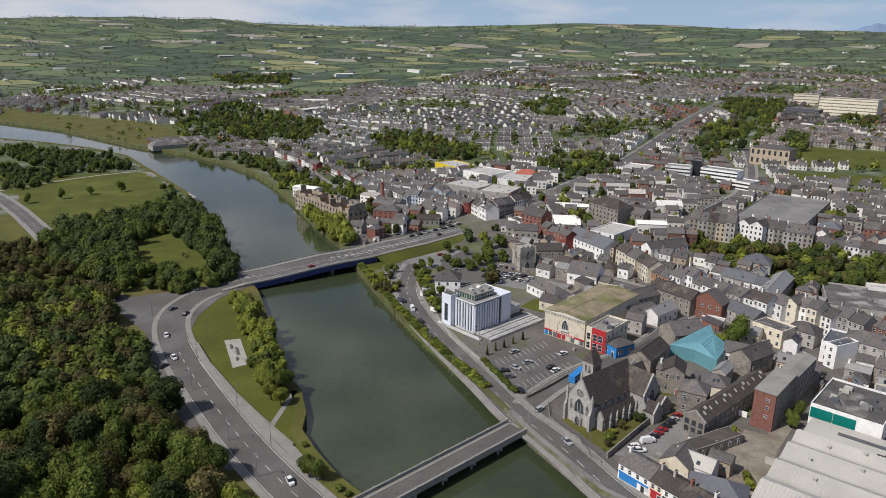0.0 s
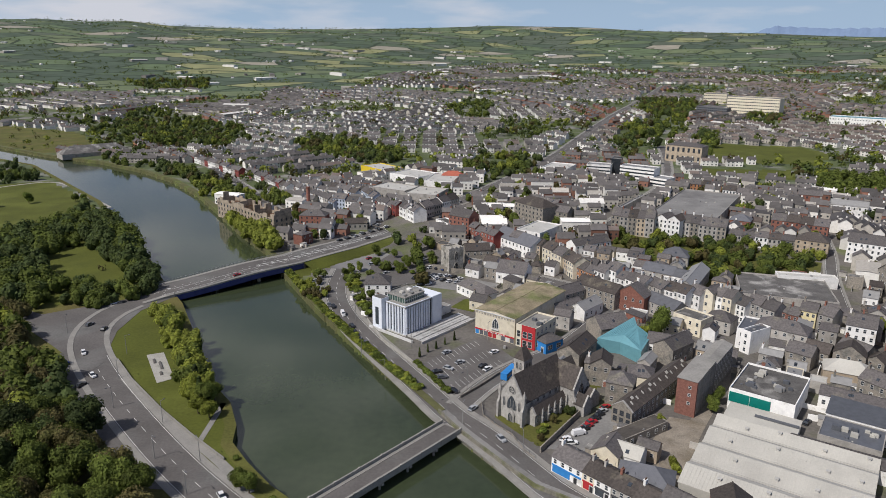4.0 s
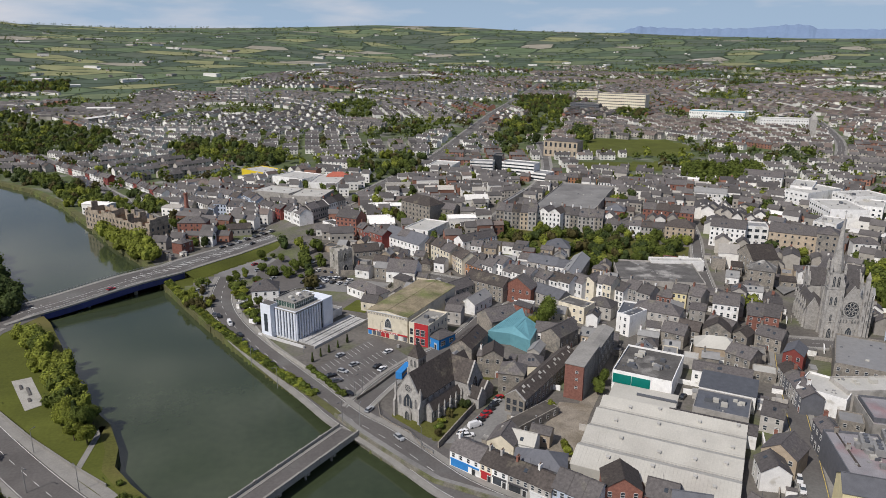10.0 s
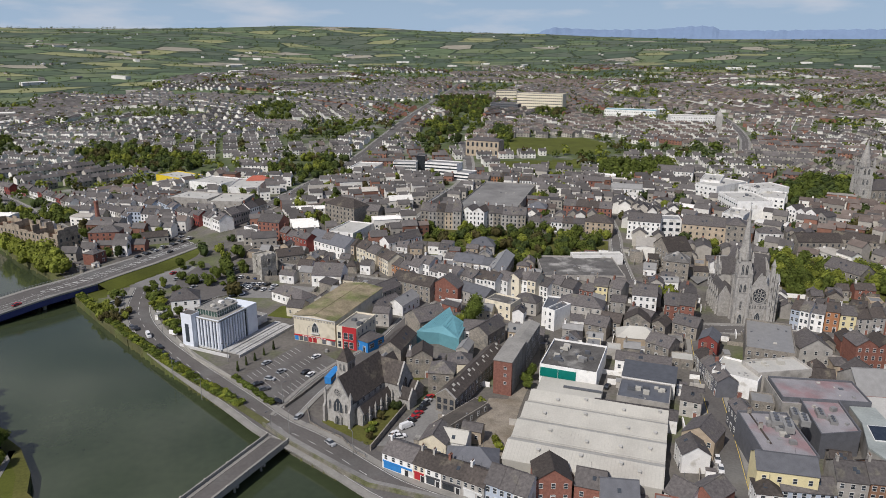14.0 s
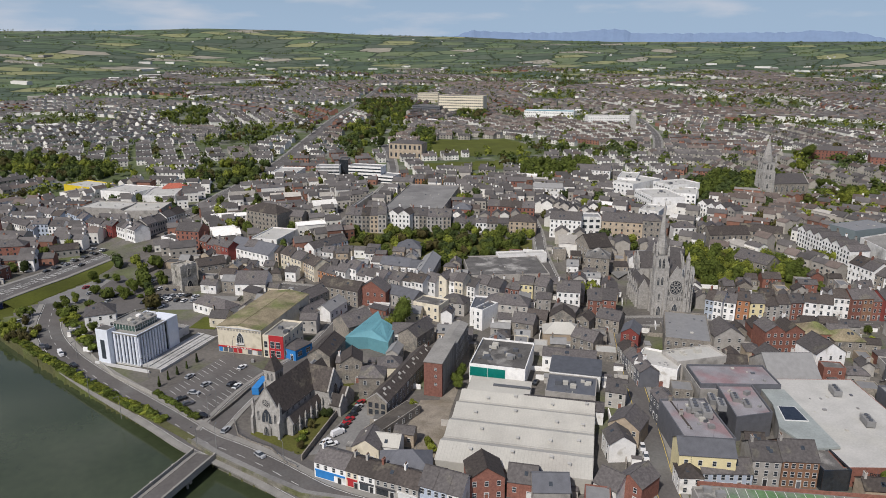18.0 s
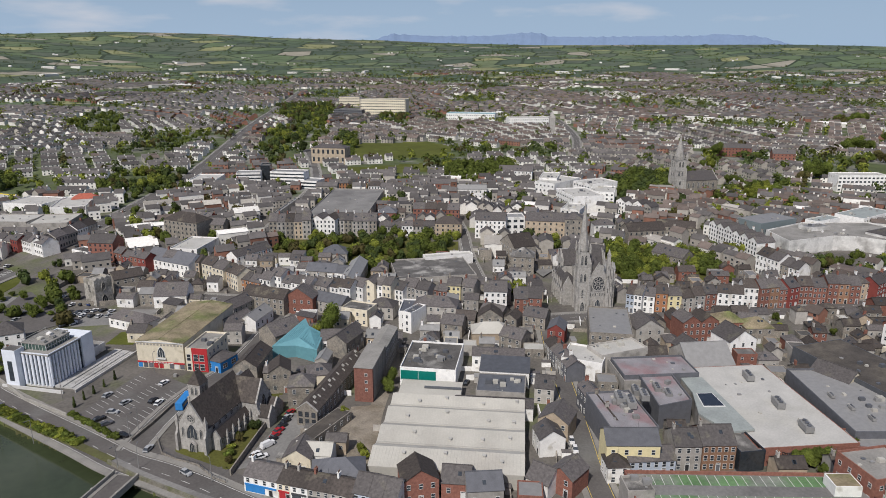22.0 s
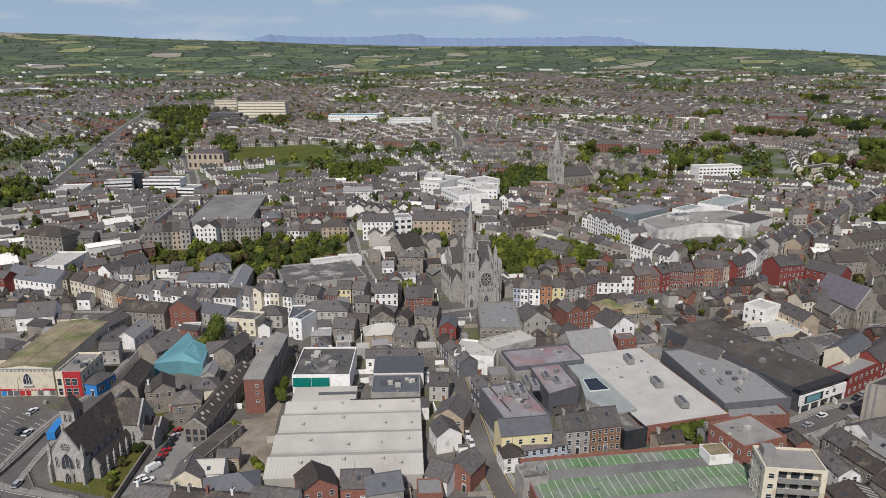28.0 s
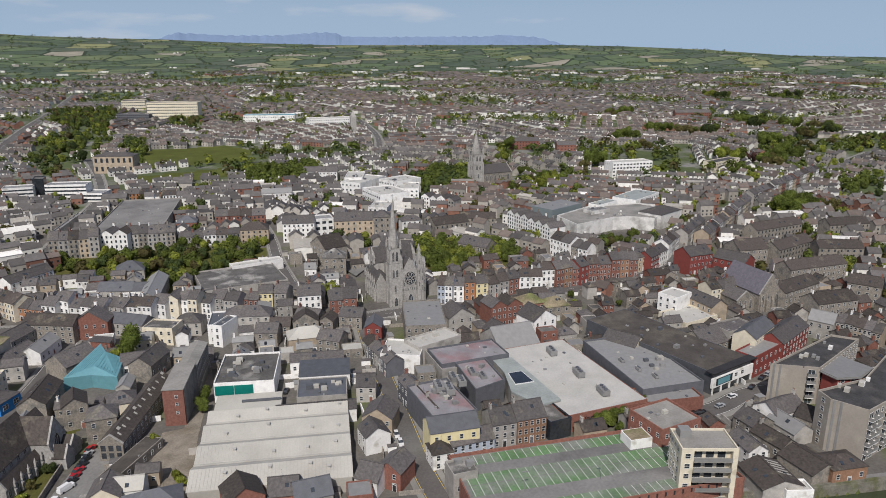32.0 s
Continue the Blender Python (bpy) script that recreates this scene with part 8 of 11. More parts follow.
bld(334.4, 56.1, -33.1, 22.7, 11.0, 9.0, roof="gable", wall="stone", tile="slate_warm", floors=3, chim=2, name="building", label="old grey stone town block with slate roof", category="building")
bld(193.8, 218.4, -58.3, 10.2, 9.0, 6.0, roof="gable", wall="stone", tile="slate", floors=2, chim=1, name="building", label="old stone back building with slate roof", category="building")
bld(170.8, 206.7, -67.3, 10.0, 9.0, 6.0, roof="gable", wall="stone", tile="slate", floors=2, chim=1, name="building", label="old stone back building with slate roof", category="building")
bld(181.2, 233.8, -68.4, 11.1, 9.0, 6.0, roof="gable", wall="stone", tile="slate", floors=2, chim=1, name="building", label="old stone back building with slate roof", category="building")
bld(158.3, 231.2, -50.6, 9.4, 9.0, 6.0, roof="gable", wall="stone", tile="slate", floors=2, chim=1, name="building", label="old stone back building with slate roof", category="building")
# south-east quarter
bld(271.0, 65.2, -4.2, 20.1, 9.0, 11.0, roof="gable", wall="cream", tile="slateblue", floors=3, chim=0, name="building", label="cream corner house with a blue-grey roof", category="building")
bld(259.4, 61.8, -11.7, 21.3, 8.0, 8.0, roof="flat", wall="red", tile="metal_grey", floors=2, chim=0, name="commercial_building", label="red shop block with a grey roof", category="building", door=False, sides="fl")
bld(279.2, 56.9, -6.1, 27.5, 10.0, 8.5, roof="gable", wall="red", tile="slate", floors=3, chim=0, name="building", label="red painted apartment block with a slate roof", category="building")
bld(275.8, 76.8, -24.2, 16.3, 10.0, 9.0, roof="flat", wall="grey", tile="slate", floors=2, chim=0, name="commercial_building", label="grey flat-roofed block", category="building", door=False)
bld(315.7, 56.4, -91.5, 9.8, 10.0, 8.0, roof="gable", wall="grey", tile="metal_grey", floors=2, chim=0, name="building", label="grey gabled shop", category="building")
terrace(319.7, 46.3, -97.1, 17.0, 9.0, 8.0, "ggugu")
bld(262.9, 81.1, -20.4, 16.9, 14.0, 6.0, roof="gable", wall="stone", tile="slate", floors=2, chim=0, name="building", label="stone building with slate roof", category="building")
poly_block("tall beige apartment block with white balconies and a dark roof", ((221.6, 30.2), (221.0, 19.8), (252.0, 10.4), (270.0, 14.0), (269.0, 22.5), (244.0, 24.8), (225.6, 34.6)), 16.6, "beige", "felt_dark", 6, windows=(5, 6), balconies=(1,), kit=5)
poly_block("long apartment block with a dark roof and beige end wall", ((244.1, 53.0), (249.4, 43.4), (251.9, 38.9), (289.0, 33.4), (287.0, 42.6)), 13.2, "beige", "felt_dark", 5, windows=(2,), balconies=(1,), kit=6)
poly_block("red apartment block with a sweeping grey metal roof", ((249.8, 33.0), (255.4, 27.9), (265.2, 25.5), (269.0, 36.0), (252.6, 38.3)), 12.4, "red", "metal_grey", 5, windows=(0, 1), eaves=1.2)
bld(180.1, 65.2, -23.3, 15.4, 14.1, 12.0, roof="flat", wall="brick", tile="felt_pale", floors=3, chim=0, name="apartment_block", label="dark red brick apartment block", category="building", door=False, sides="fl", kit=1)
bld(226.8, 52.9, -113.3, 9.4, 13.8, 5.6, roof="cross", wall="white", tile="slate", floors=2, chim=1, name="building", label="white gabled house with a wide dark slate roof", category="building", sides="fb")
bld(216.6, 55.9, -117.5, 8.0, 9.0, 4.8, roof="gable", wall="stone", tile="slate", floors=2, chim=1, name="building", label="old stone cottage with slate roof", category="building")
bld(203.3, 53.2, -129.5, 10.4, 6.4, 5.2, roof="gable", wall="white", tile="slate", floors=2, chim=0, name="building", label="dark slate house with a white gable", category="building", sides="fr")
bld(211.0, 48.9, -115.4, 11.4, 7.1, 4.4, roof="gable", wall="stone", tile="slate_warm", floors=1, chim=1, name="building", label="low stone range with a brown slate roof", category="building")
bld(203.1, 38.9, -118.5, 12.2, 11.4, 4.2, roof="gable", wall="stone", tile="slate_warm", floors=0, chim=0, name="building", label="wide shed with a patched brown roof", category="building", rise=2.2)
STRIP_SHED = bld(190.0, 46.3, -131.8, 12.6, 12.2, 4.2, roof="gable", wall="grey", tile="slate_warm", floors=0, chim=0, name="building", label="shed with strip rooflights in a brown roof", category="building", rise=2.2)
for _i in range(5):
    bm = bmesh.new()
    _x = 1.5 + _i * 1.5
    slab(bm, ((_x, 7.0, 6.18), (_x + 0.7, 7.0, 6.18), (_x + 0.7, 11.4, 4.6), (_x, 11.4, 4.6)), -0.06)
    part("rooflight", bm, "sheet", STRIP_SHED)
bld(189.3, 35.5, -137.3, 5.3, 7.7, 3.4, roof="flat", wall="white", tile="membrane", floors=1, chim=0, name="building", label="small white flat-roofed store", category="building", door=False)
bld(222.6, 47.5, -118.9, 11.2, 8.0, 4.4, roof="gable", wall="grey", tile="metal_grey", floors=1, chim=0, name="building", label="shed with a ribbed grey roof", category="building")
bld(227.0, 40.2, -100.9, 8.2, 9.0, 6.0, roof="gable", wall="stone", tile="slate_warm", floors=1, chim=0, name="building", label="old stone warehouse by the river", category="building")
bld(202.1, 24.0, -38.9, 11.3, 8.6, 5.2, roof="hip", wall="brown", tile="slate_warm", floors=1, chim=0, name="building", label="orange-brown brick house by the river", category="building", rise=2.0)
# quayside shops
def shop(x, y, rot, w, d, h, wall, tile, front, label):
    """A two-storey quayside shop with a fascia, a shop window and a door."""
    top = bld(x, y, rot, w, d, h, "gable", wall, tile, 2, max(2, round(w / 2.4)), 1, 2.3, "shop", label + " on the quay", "shop", "quayside shops", (0.9, 1.3), "", "frame_white", False)
    bm = bmesh.new()
    box(bm, 0.3, w - 0.3, -0.22, -0.02, 2.5, 3.0)
    part("fascia", bm, front, top)
    bm = bmesh.new()
    box(bm, 0.5, w * 0.62, -0.12, -0.02, 0.5, 2.4)
    part("shop_window", bm, "glass" if front == "frame_dark" else front, top)
    piece("door", door_mesh("dark"), top, pose(w * 0.8, 0, 0))
    for i in range(max(2, round(w / 2.4))):
        piece("window", window_mesh(0.9, 1.3), top, pose((i + 0.5) * w / max(2, round(w / 2.4)), 0, 3.4))
    return top


shop(50.5, 170.6, -53.0, 10.6, 8.5, 5.2, "white", "slate", "shop_blue", "white corner shop with a bright blue shopfront")
shop(56.9, 162.1, -53.1, 4.0, 8.5, 5.2, "cream", "slate_warm", "shop_red", "narrow cream shop with a red sign")
shop(59.3, 158.9, -51.3, 5.1, 8.5, 5.2, "white", "slate_warm", "frame_dark", "white shop with a dark shopfront")
shop(62.5, 154.9, -50.5, 6.6, 8.5, 5.2, "grey", "slate_warm", "frame_dark", "grey rendered shop with a brown slate roof")
shop(66.7, 149.8, -53.7, 6.6, 8.5, 5.2, "grey", "slate_warm", "frame_white", "grey rendered quayside house with white windows")
terrace(71.2, 145.2, -50.8, 12.2, 10.0, 6.0, "llw", floors=2, vary=0.2, chim=0)
bld(62.8, 173.0, -40.1, 8.3, 9.0, 5.0, roof="cross", wall="cream", tile="slate", floors=1, chim=0, name="building", label="small cream gabled house behind the shops", category="building")
bld(66.6, 173.5, -39.3, 10.9, 7.0, 4.5, roof="gable", wall="white", tile="sheet", floors=0, chim=0, name="building", label="shed with a pale translucent roof", category="building")
bld(64.6, 157.2, -27.6, 14.9, 11.0, 5.0, roof="hip", wall="grey", tile="slateblue", floors=1, chim=0, name="building", label="dark slate roofs behind the shops", category="building")
bld(83.5, 140.0, -22.3, 10.0, 9.0, 7.0, roof="cross", wall="brick", tile="slate_warm", floors=2, chim=0, name="building", label="red brick gabled house with bay fronts", category="building")
bld(93.9, 136.9, -40.8, 8.0, 9.0, 5.0, roof="gable", wall="brick", tile="slate", floors=1, chim=0, name="building", label="low red brick house", category="building")
bld(96.6, 128.4, -29.7, 9.7, 9.0, 6.0, roof="gable", wall="grey", tile="slateblue", floors=1, chim=0, name="building", label="house with a dark slate roof", category="building")
bld(120.7, 123.5, -75.3, 7.9, 9.0, 6.0, roof="cross", wall="brick", tile="slate", floors=2, chim=0, name="building", label="dark slate house beside the street", category="building")
bld(114.6, 125.7, -71.2, 6.9, 9.0, 5.0, roof="gable", wall="white", tile="slate", floors=2, chim=0, name="building", label="white house with a dark roof", category="building")
# west of the office and around the old mill
bld(94.0, 257.2, 12.9, 13.9, 12.0, 6.0, roof="gable", wall="stone", tile="slate", floors=1, chim=0, name="building", label="stone building with a long grey roof", category="building")
bld(83.1, 280.3, 31.5, 15.8, 8.0, 5.0, roof="gable", wall="white", tile="slate", floors=1, chim=0, name="building", label="low white house with a slate roof", category="building")
bld(94.2, 280.6, 40.8, 15.7, 8.0, 5.0, roof="gable", wall="white", tile="metal_grey", floors=1, chim=0, name="building", label="low white building with a metal roof", category="building")
bld(90.4, 298.4, 30.2, 27.7, 9.0, 6.0, roof="gable", wall="grey", tile="slate", floors=2, chim=0, name="building", label="grey house in a yard", category="building")
bld(76.9, 290.1, 31.2, 14.0, 8.0, 5.0, roof="flat", wall="white", tile="felt", floors=1, chim=0, name="building", label="low white extension", category="building")
bld(90.4, 218.3, -25.5, 9.1, 9.0, 5.0, roof="hip", wall="cream", tile="slate", floors=1, chim=0, name="building", label="small cream chapel with a round end", category="building")
bld(79.1, 208.3, -30.0, 9.0, 9.0, 8.0, roof="hip", wall="stone", tile="slate", floors=2, chim=0, name="building", label="stone house beside the yard", category="building")
bld(77.8, 221.8, -22.6, 7.5, 9.0, 8.5, roof="cross", wall="stone", tile="slate_warm", floors=2, chim=0, name="building", label="stone priory house with dormers", category="building")
bld(77.2, 232.7, 49.6, 17.1, 9.0, 6.5, roof="gable", wall="stone", tile="slate_warm", floors=0, chim=0, name="building", label="stone hall with a steep roof", category="building")
bld(108.7, 245.3, -28.7, 10.0, 9.0, 5.0, roof="gable", wall="white", tile="slate", floors=1, chim=0, name="building", label="long low white house", category="building")
bld(113.8, 232.4, 32.6, 13.9, 9.0, 7.0, roof="gable", wall="stone", tile="slate", floors=1, chim=0, name="building", label="stone wing with slate roof", category="building")
bld(73.6, 178.6, 27.0, 22.0, 5.6, 3.3, roof="flat", wall="stone", tile="brown_felt", floors=1, chim=0, name="building", label="low dark flat-roofed sheds beside the mill", category="building", parapet=0.2, door=False)
terrace(-112.8, 652.5, -61.4, 97.9, 8.0, 6.5, "wrgw", floors=2)
terrace(-67.9, 583.7, -61.1, 87.1, 8.0, 6.5, "wbwgl", floors=2)
terrace(-25.9, 510.5, -28.1, 19.3, 9.0, 8.0, "lw", floors=3)
terrace(-181.6, 740.9, -55.2, 112.2, 8.0, 6.0, "rwwg", floors=2)
terrace(-275.8, 860.9, -55.4, 160.5, 8.0, 6.0, "obwgw", floors=2)
bld(-6.2, 642.6, -54.7, 34.0, 22.0, 6.0, roof="flat", wall="store_yellow", tile="membrane", floors=0, chim=0, name="store", label="yellow-fronted store with a white roof", category="building", door=False)
bld(18.6, 594.5, -44.4, 32.0, 27.5, 6.0, roof="flat", wall="white", tile="membrane", floors=0, chim=0, name="store", label="white store with a white roof", category="building", door=False)
bld(45.1, 558.3, -20.0, 23.4, 39.2, 6.0, roof="flat", wall="white", tile="membrane", floors=0, chim=0, name="store", label="large white store with a bright roof", category="building", door=False)
bld(62.1, 581.8, -13.1, 18.1, 10.0, 6.0, roof="hip", wall="grey", tile="tile_red", floors=0, chim=0, name="building", label="store with a red roof", category="building")
bld(1.6, 545.1, -37.9, 32.9, 22.9, 6.0, roof="flat", wall="grey", tile="membrane", floors=0, chim=0, name="store", label="shop block with a pale roof", category="building", door=False)
bld(27.1, 515.2, -26.3, 25.0, 28.1, 6.0, roof="flat", wall="grey", tile="sheet", floors=0, chim=0, name="store", label="shop block with a grey roof", category="building", door=False)
bld(-46.0, 456.3, -13.5, 17.8, 10.0, 9.0, roof="hip", wall="brick", tile="slate", floors=3, chim=0, name="building", label="red brick house by the river", category="building")
bld(-40.6, 414.6, 50.0, 9.0, 7.5, 6.4, roof="hip", wall="brick", tile="slate", floors=2, chim=0, name="building", label="small red brick gate house", category="building", rise=1.5)
bld(-17.2, 449.0, 2.1, 16.0, 8.0, 4.6, roof="gable", wall="grey", tile="slate_warm", floors=1, chim=1, name="building", label="low grey house with a slate roof", category="building")
bld(154.8, 604.5, -32.8, 22.5, 29.9, 7.0, roof="flat", wall="white", tile="membrane", floors=2, chim=0, name="commercial_building", label="white flat-roofed commercial block", category="building", door=False)
bld(-318.6, 768.2, 35.8, 68.8, 22.0, 4.0, roof="hip", wall="grey", tile="felt", floors=0, chim=0, name="building", label="long low riverside depot with a dark roof", category="building")
bld(606.2, 1228.2, -32.2, 39.1, 40.0, 16.0, roof="flat", wall="cream", tile="felt", floors=3, chim=0, name="hospital", label="pale yellow hospital block", category="building", door=False, win=(2.4, 1.4), kit=4)
bld(556.1, 1047.6, -43.4, 76.0, 30.0, 27.0, roof="flat", wall="cream", tile="felt", floors=6, chim=0, name="hospital", label="large pale yellow hospital block", category="building", door=False, win=(2.4, 1.4), kit=5)
bld(524.6, 1083.4, -58.7, 54.0, 30.0, 10.0, roof="flat", wall="slateblue", tile="felt", floors=3, chim=0, name="hospital", label="dark glazed hospital wing", category="building", door=False, win=(2.4, 1.4))
bld(1110.6, 430.1, -47.5, 57.3, 13.0, 9.5, roof="gable", wall="brick", floors=3, chim=1, name="brick_block", label="three-storey red brick block with a slate roof", category="building", door=False)
bld(677.4, 454.9, -47.4, 34.1, 12.0, 9.5, roof="gable", wall="brick", floors=3, chim=1, name="brick_block", label="three-storey red brick block with a slate roof", category="building", door=False)
bld(684.7, 396.5, -47.4, 21.8, 12.0, 9.5, roof="gable", wall="brick", floors=3, chim=1, name="brick_block", label="three-storey red brick block with a slate roof", category="building", door=False)
bld(640.2, 919.2, -42.6, 76.8, 30.0, 10.0, roof="flat", wall="white", tile="teal", floors=2, chim=0, name="school", label="long school with a green roof", category="building", door=False)
bld(662.7, 792.3, -30.6, 68.9, 25.0, 12.0, roof="flat", wall="white", tile="membrane", floors=3, chim=0, name="commercial_building", label="white flat-roofed block beside the tower", category="building", door=False)
bld(655.4, 697.8, -30.9, 7.4, 8.0, 22.0, roof="hip", wall="ashlar", tile="ashlar", floors=0, chim=0, name="clock_tower", label="slim pale stone school clock tower", category="building", rise=9)


def roof_plant(x, y, z, rot, s=1.0):
    """A large air handling unit on legs, with fan housings and a duct."""
    top = tagged(new("air_handling_unit"), "large grey air handling unit on a flat roof", "roof plant", "roof plant")
    top.matrix_world = pose(x, y, z, 0, 0, rot) @ Matrix.Scale(s, 4)
    bm = bmesh.new()
    box(bm, -2.6, 2.6, -1.3, 1.3, 0.35, 2.2)
    part("casing", bm, "metal_grey", top)
    for i in range(3):
        bm = bmesh.new()
        prism(bm, [(-1.7 + i * 1.7 + 0.6 * math.cos(a), 0.6 * math.sin(a)) for a in np.arange(10) * math.pi / 5], 2.2, 2.65)
        part("fan_housing", bm, "metal_dark", top)
    bm = bmesh.new()
    box(bm, 2.6, 4.6, -0.6, 0.6, 0.6, 1.6)
    part("duct", bm, "sheet", top)
    for sx in (-2.3, 2.3):
        for sy in (-1.1, 1.1):
            bm = bmesh.new()
            box(bm, sx - 0.08, sx + 0.08, sy - 0.08, sy + 0.08, 0, 0.35)
            part("leg", bm, "metal_dark", top)



roof_plant(218.6, 125.0, 6.05, 53, 1.0)
roof_plant(208.6, 107.8, 6.05, 53, 1.0)
roof_plant(201.4, 94.5, 6.05, 53, 1.0)
roof_plant(162.9, 135.4, 9.30, 53, 1.1)
roof_plant(163.7, 131.6, 9.30, 53, 1.1)
roof_plant(171.1, 132.4, 9.30, 53, 1.0)
roof_plant(171.7, 136.3, 9.30, 53, 0.9)
roof_plant(182.6, 136.2, 7.10, 53, 0.9)
roof_plant(182.7, 131.7, 7.10, 53, 0.8)
roof_plant(227.6, 100.3, 6.90, 53, 0.5)
roof_plant(224.8, 92.3, 6.90, 53, 0.5)
roof_plant(223.0, 85.1, 6.90, 53, 0.5)


# ---- cinema front ----
def cinema_front(top, w, h):
    """Signs, arch and doors on the cream cinema."""
    bm = bmesh.new()
    box(bm, 0, w, -0.25, -0.03, 2.3, 2.9)
    part("sign_band", bm, "shop_red", top)
    for i in range(9):
        bm = bmesh.new()
        box(bm, w * (i + 0.1) / 9, w * (i + 0.9) / 9, -0.12, -0.03, 0.3, 2.2)
        part("poster_case", bm, ("shop_blue", "slateblue", "slateblue", "shop_red", "shop_red", "cream", "slateblue", "frame_white", "slateblue")[i], top)
    piece("arch_window", lancet_mesh(2.9, 4.2, "frame_white"), top, pose(w * 0.52, 0, 4.8))
    bm = bmesh.new()
    box(bm, w * 0.52 - 1.9, w * 0.52 + 1.9, -0.7, -0.03, 4.2, 4.5)
    for i in range(9):
        box(bm, w * 0.52 - 1.8 + i * 0.44, w * 0.52 - 1.7 + i * 0.44, -0.62, -0.52, 4.5, 5.2)
    part("balconette", bm, "frame_white", top)
    bm = bmesh.new()
    box(bm, -0.1, w + 0.1, -0.3, -0.03, h - 0.3, h + 0.1)
    part("cornice", bm, "pale_stone", top)
    bm = bmesh.new()
    for i in range(14):
        x = w * (i + 0.5) / 14
        box(bm, x - 0.35, x + 0.35, -0.16, -0.03, h - 1.3, h - 0.75)
    part("frieze", bm, "grey", top)


cinema_front(CINEMA, 19.4, 11.0)

# ---- woods and trees ----
WOOD_SOUTH = ((-223.7, 310.5), (-190.1, 307.4), (-169.9, 304.1), (-137.0, 279.9), (-120.1, 253.0), (-102.3, 223.6), (-82.0, 192.7), (-70.1, 178.4), (-57.0, 162.0), (-45.8, 147.9), (-119.5, 146.9), (-158.3, 202.2))
WOOD_PARK = ((-235.8, 393.9), (-241.4, 433.5), (-206.0, 465.9), (-202.1, 507.3), (-183.6, 502.3), (-144.3, 429.9), (-103.0, 339.9), (-108.6, 334.3), (-147.3, 396.8), (-175.2, 426.0), (-186.8, 391.9), (-159.9, 347.6), (-152.0, 312.9), (-181.6, 337.6), (-211.2, 366.3))
WOOD_PARK_LOW = ((-160.3, 338.2), (-147.1, 352.9), (-121.7, 339.3), (-107.6, 330.8), (-122.8, 317.7), (-149.0, 309.0))
WOOD_SCRUB = ((-267.7, 386.8), (-235.7, 387.9), (-208.1, 366.4), (-174.5, 328.9), (-148.6, 305.2), (-177.8, 308.3), (-219.3, 311.1))
WOOD_FAR_BANK = ((-488.3, 770.8), (-419.3, 758.3), (-337.0, 712.2), (-286.6, 647.6), (-333.6, 615.7), (-387.3, 657.7), (-459.5, 723.5))
WOOD_FAR_BANK_LOW = ((-410.4, 625.9), (-402.9, 656.8), (-335.8, 629.9), (-324.8, 589.3), (-328.4, 552.7), (-354.9, 551.4))
WOOD_POINT = ((-100.1, 310.3), (-87.9, 299.3), (-74.4, 275.9), (-63.1, 247.5), (-52.4, 219.7), (-52.6, 209.6), (-59.2, 213.4), (-66.1, 235.1), (-76.5, 260.9), (-86.0, 278.8))
WOOD_WILLOW = ((-108.9, 473.9), (-100.8, 482.8), (-80.7, 458.7), (-64.3, 436.6), (-55.4, 409.7), (-60.1, 394.7), (-75.9, 409.0), (-95.1, 435.5))
WOOD_RAMP = ((-41.1, 343.0), (-29.7, 348.0), (-16.8, 326.1), (-24.6, 317.8), (-33.5, 325.7))
WOOD_PARKING = ((-14.2, 370.3), (6.4, 387.5), (32.4, 384.8), (34.7, 355.0), (25.9, 336.9), (5.9, 346.0), (-5.6, 327.8), (-11.8, 345.5))
WOOD_BANK_NORTH = ((-163.0, 639.2), (-106.9, 587.3), (-65.8, 565.0), (-56.7, 522.1), (-97.1, 530.6), (-130.3, 562.0))
WOOD_RIVERSIDE = ((-296.7, 820.6), (-226.3, 770.8), (-147.5, 640.0), (-151.2, 611.4), (-218.0, 701.2), (-264.1, 735.7))
RAMP_PARKING = ((-4.5, 337.1), (0.9, 369.9), (14.5, 396.3), (34.7, 396.9), (57.1, 382.7), (49.8, 357.4), (32.8, 340.3), (15.0, 335.9), (3.4, 324.0))
flat("car_park", RAMP_PARKING, -0.3, 0.1, "asphalt", "small asphalt car park below the road embankment", "car park")
WOODS = ((WOOD_SOUTH, "mdmodmol", 7.4, 1.15), (WOOD_PARK, "ddmdmd", 8.4, 1.2), (WOOD_PARK_LOW, "mdmd", 8.0, 0.85), (WOOD_SCRUB, "oomo", 7.5, 0.75), (WOOD_FAR_BANK, "dmd", 11.0, 0.85), (WOOD_FAR_BANK_LOW, "dm", 11.0, 0.8), (WOOD_POINT, "llllm", 4.3, 0.78), (WOOD_WILLOW, "lll", 5.6, 1.2), (WOOD_RAMP, "osl", 5.0, 0.45), (WOOD_PARKING, "mmh", 17.0, 0.42), (WOOD_BANK_NORTH, "mlm", 10.0, 0.8), (WOOD_RIVERSIDE, "mmd", 12.0, 0.8))
GREEN_A = ((166.5, 429.6), (190.7, 392.9), (216.3, 394.0), (263.6, 367.1), (242.9, 334.9), (207.0, 323.4), (177.0, 322.7), (169.8, 350.4), (146.9, 363.1), (143.5, 390.5))
GREEN_B = ((318.5, 297.1), (331.3, 269.0), (350.1, 244.6), (348.3, 221.9), (329.2, 211.9), (306.6, 225.6), (274.4, 234.5), (298.0, 264.2))
GREEN_C = ((472.2, 420.5), (520.5, 438.0), (539.9, 410.1), (483.2, 359.8), (424.5, 370.9))
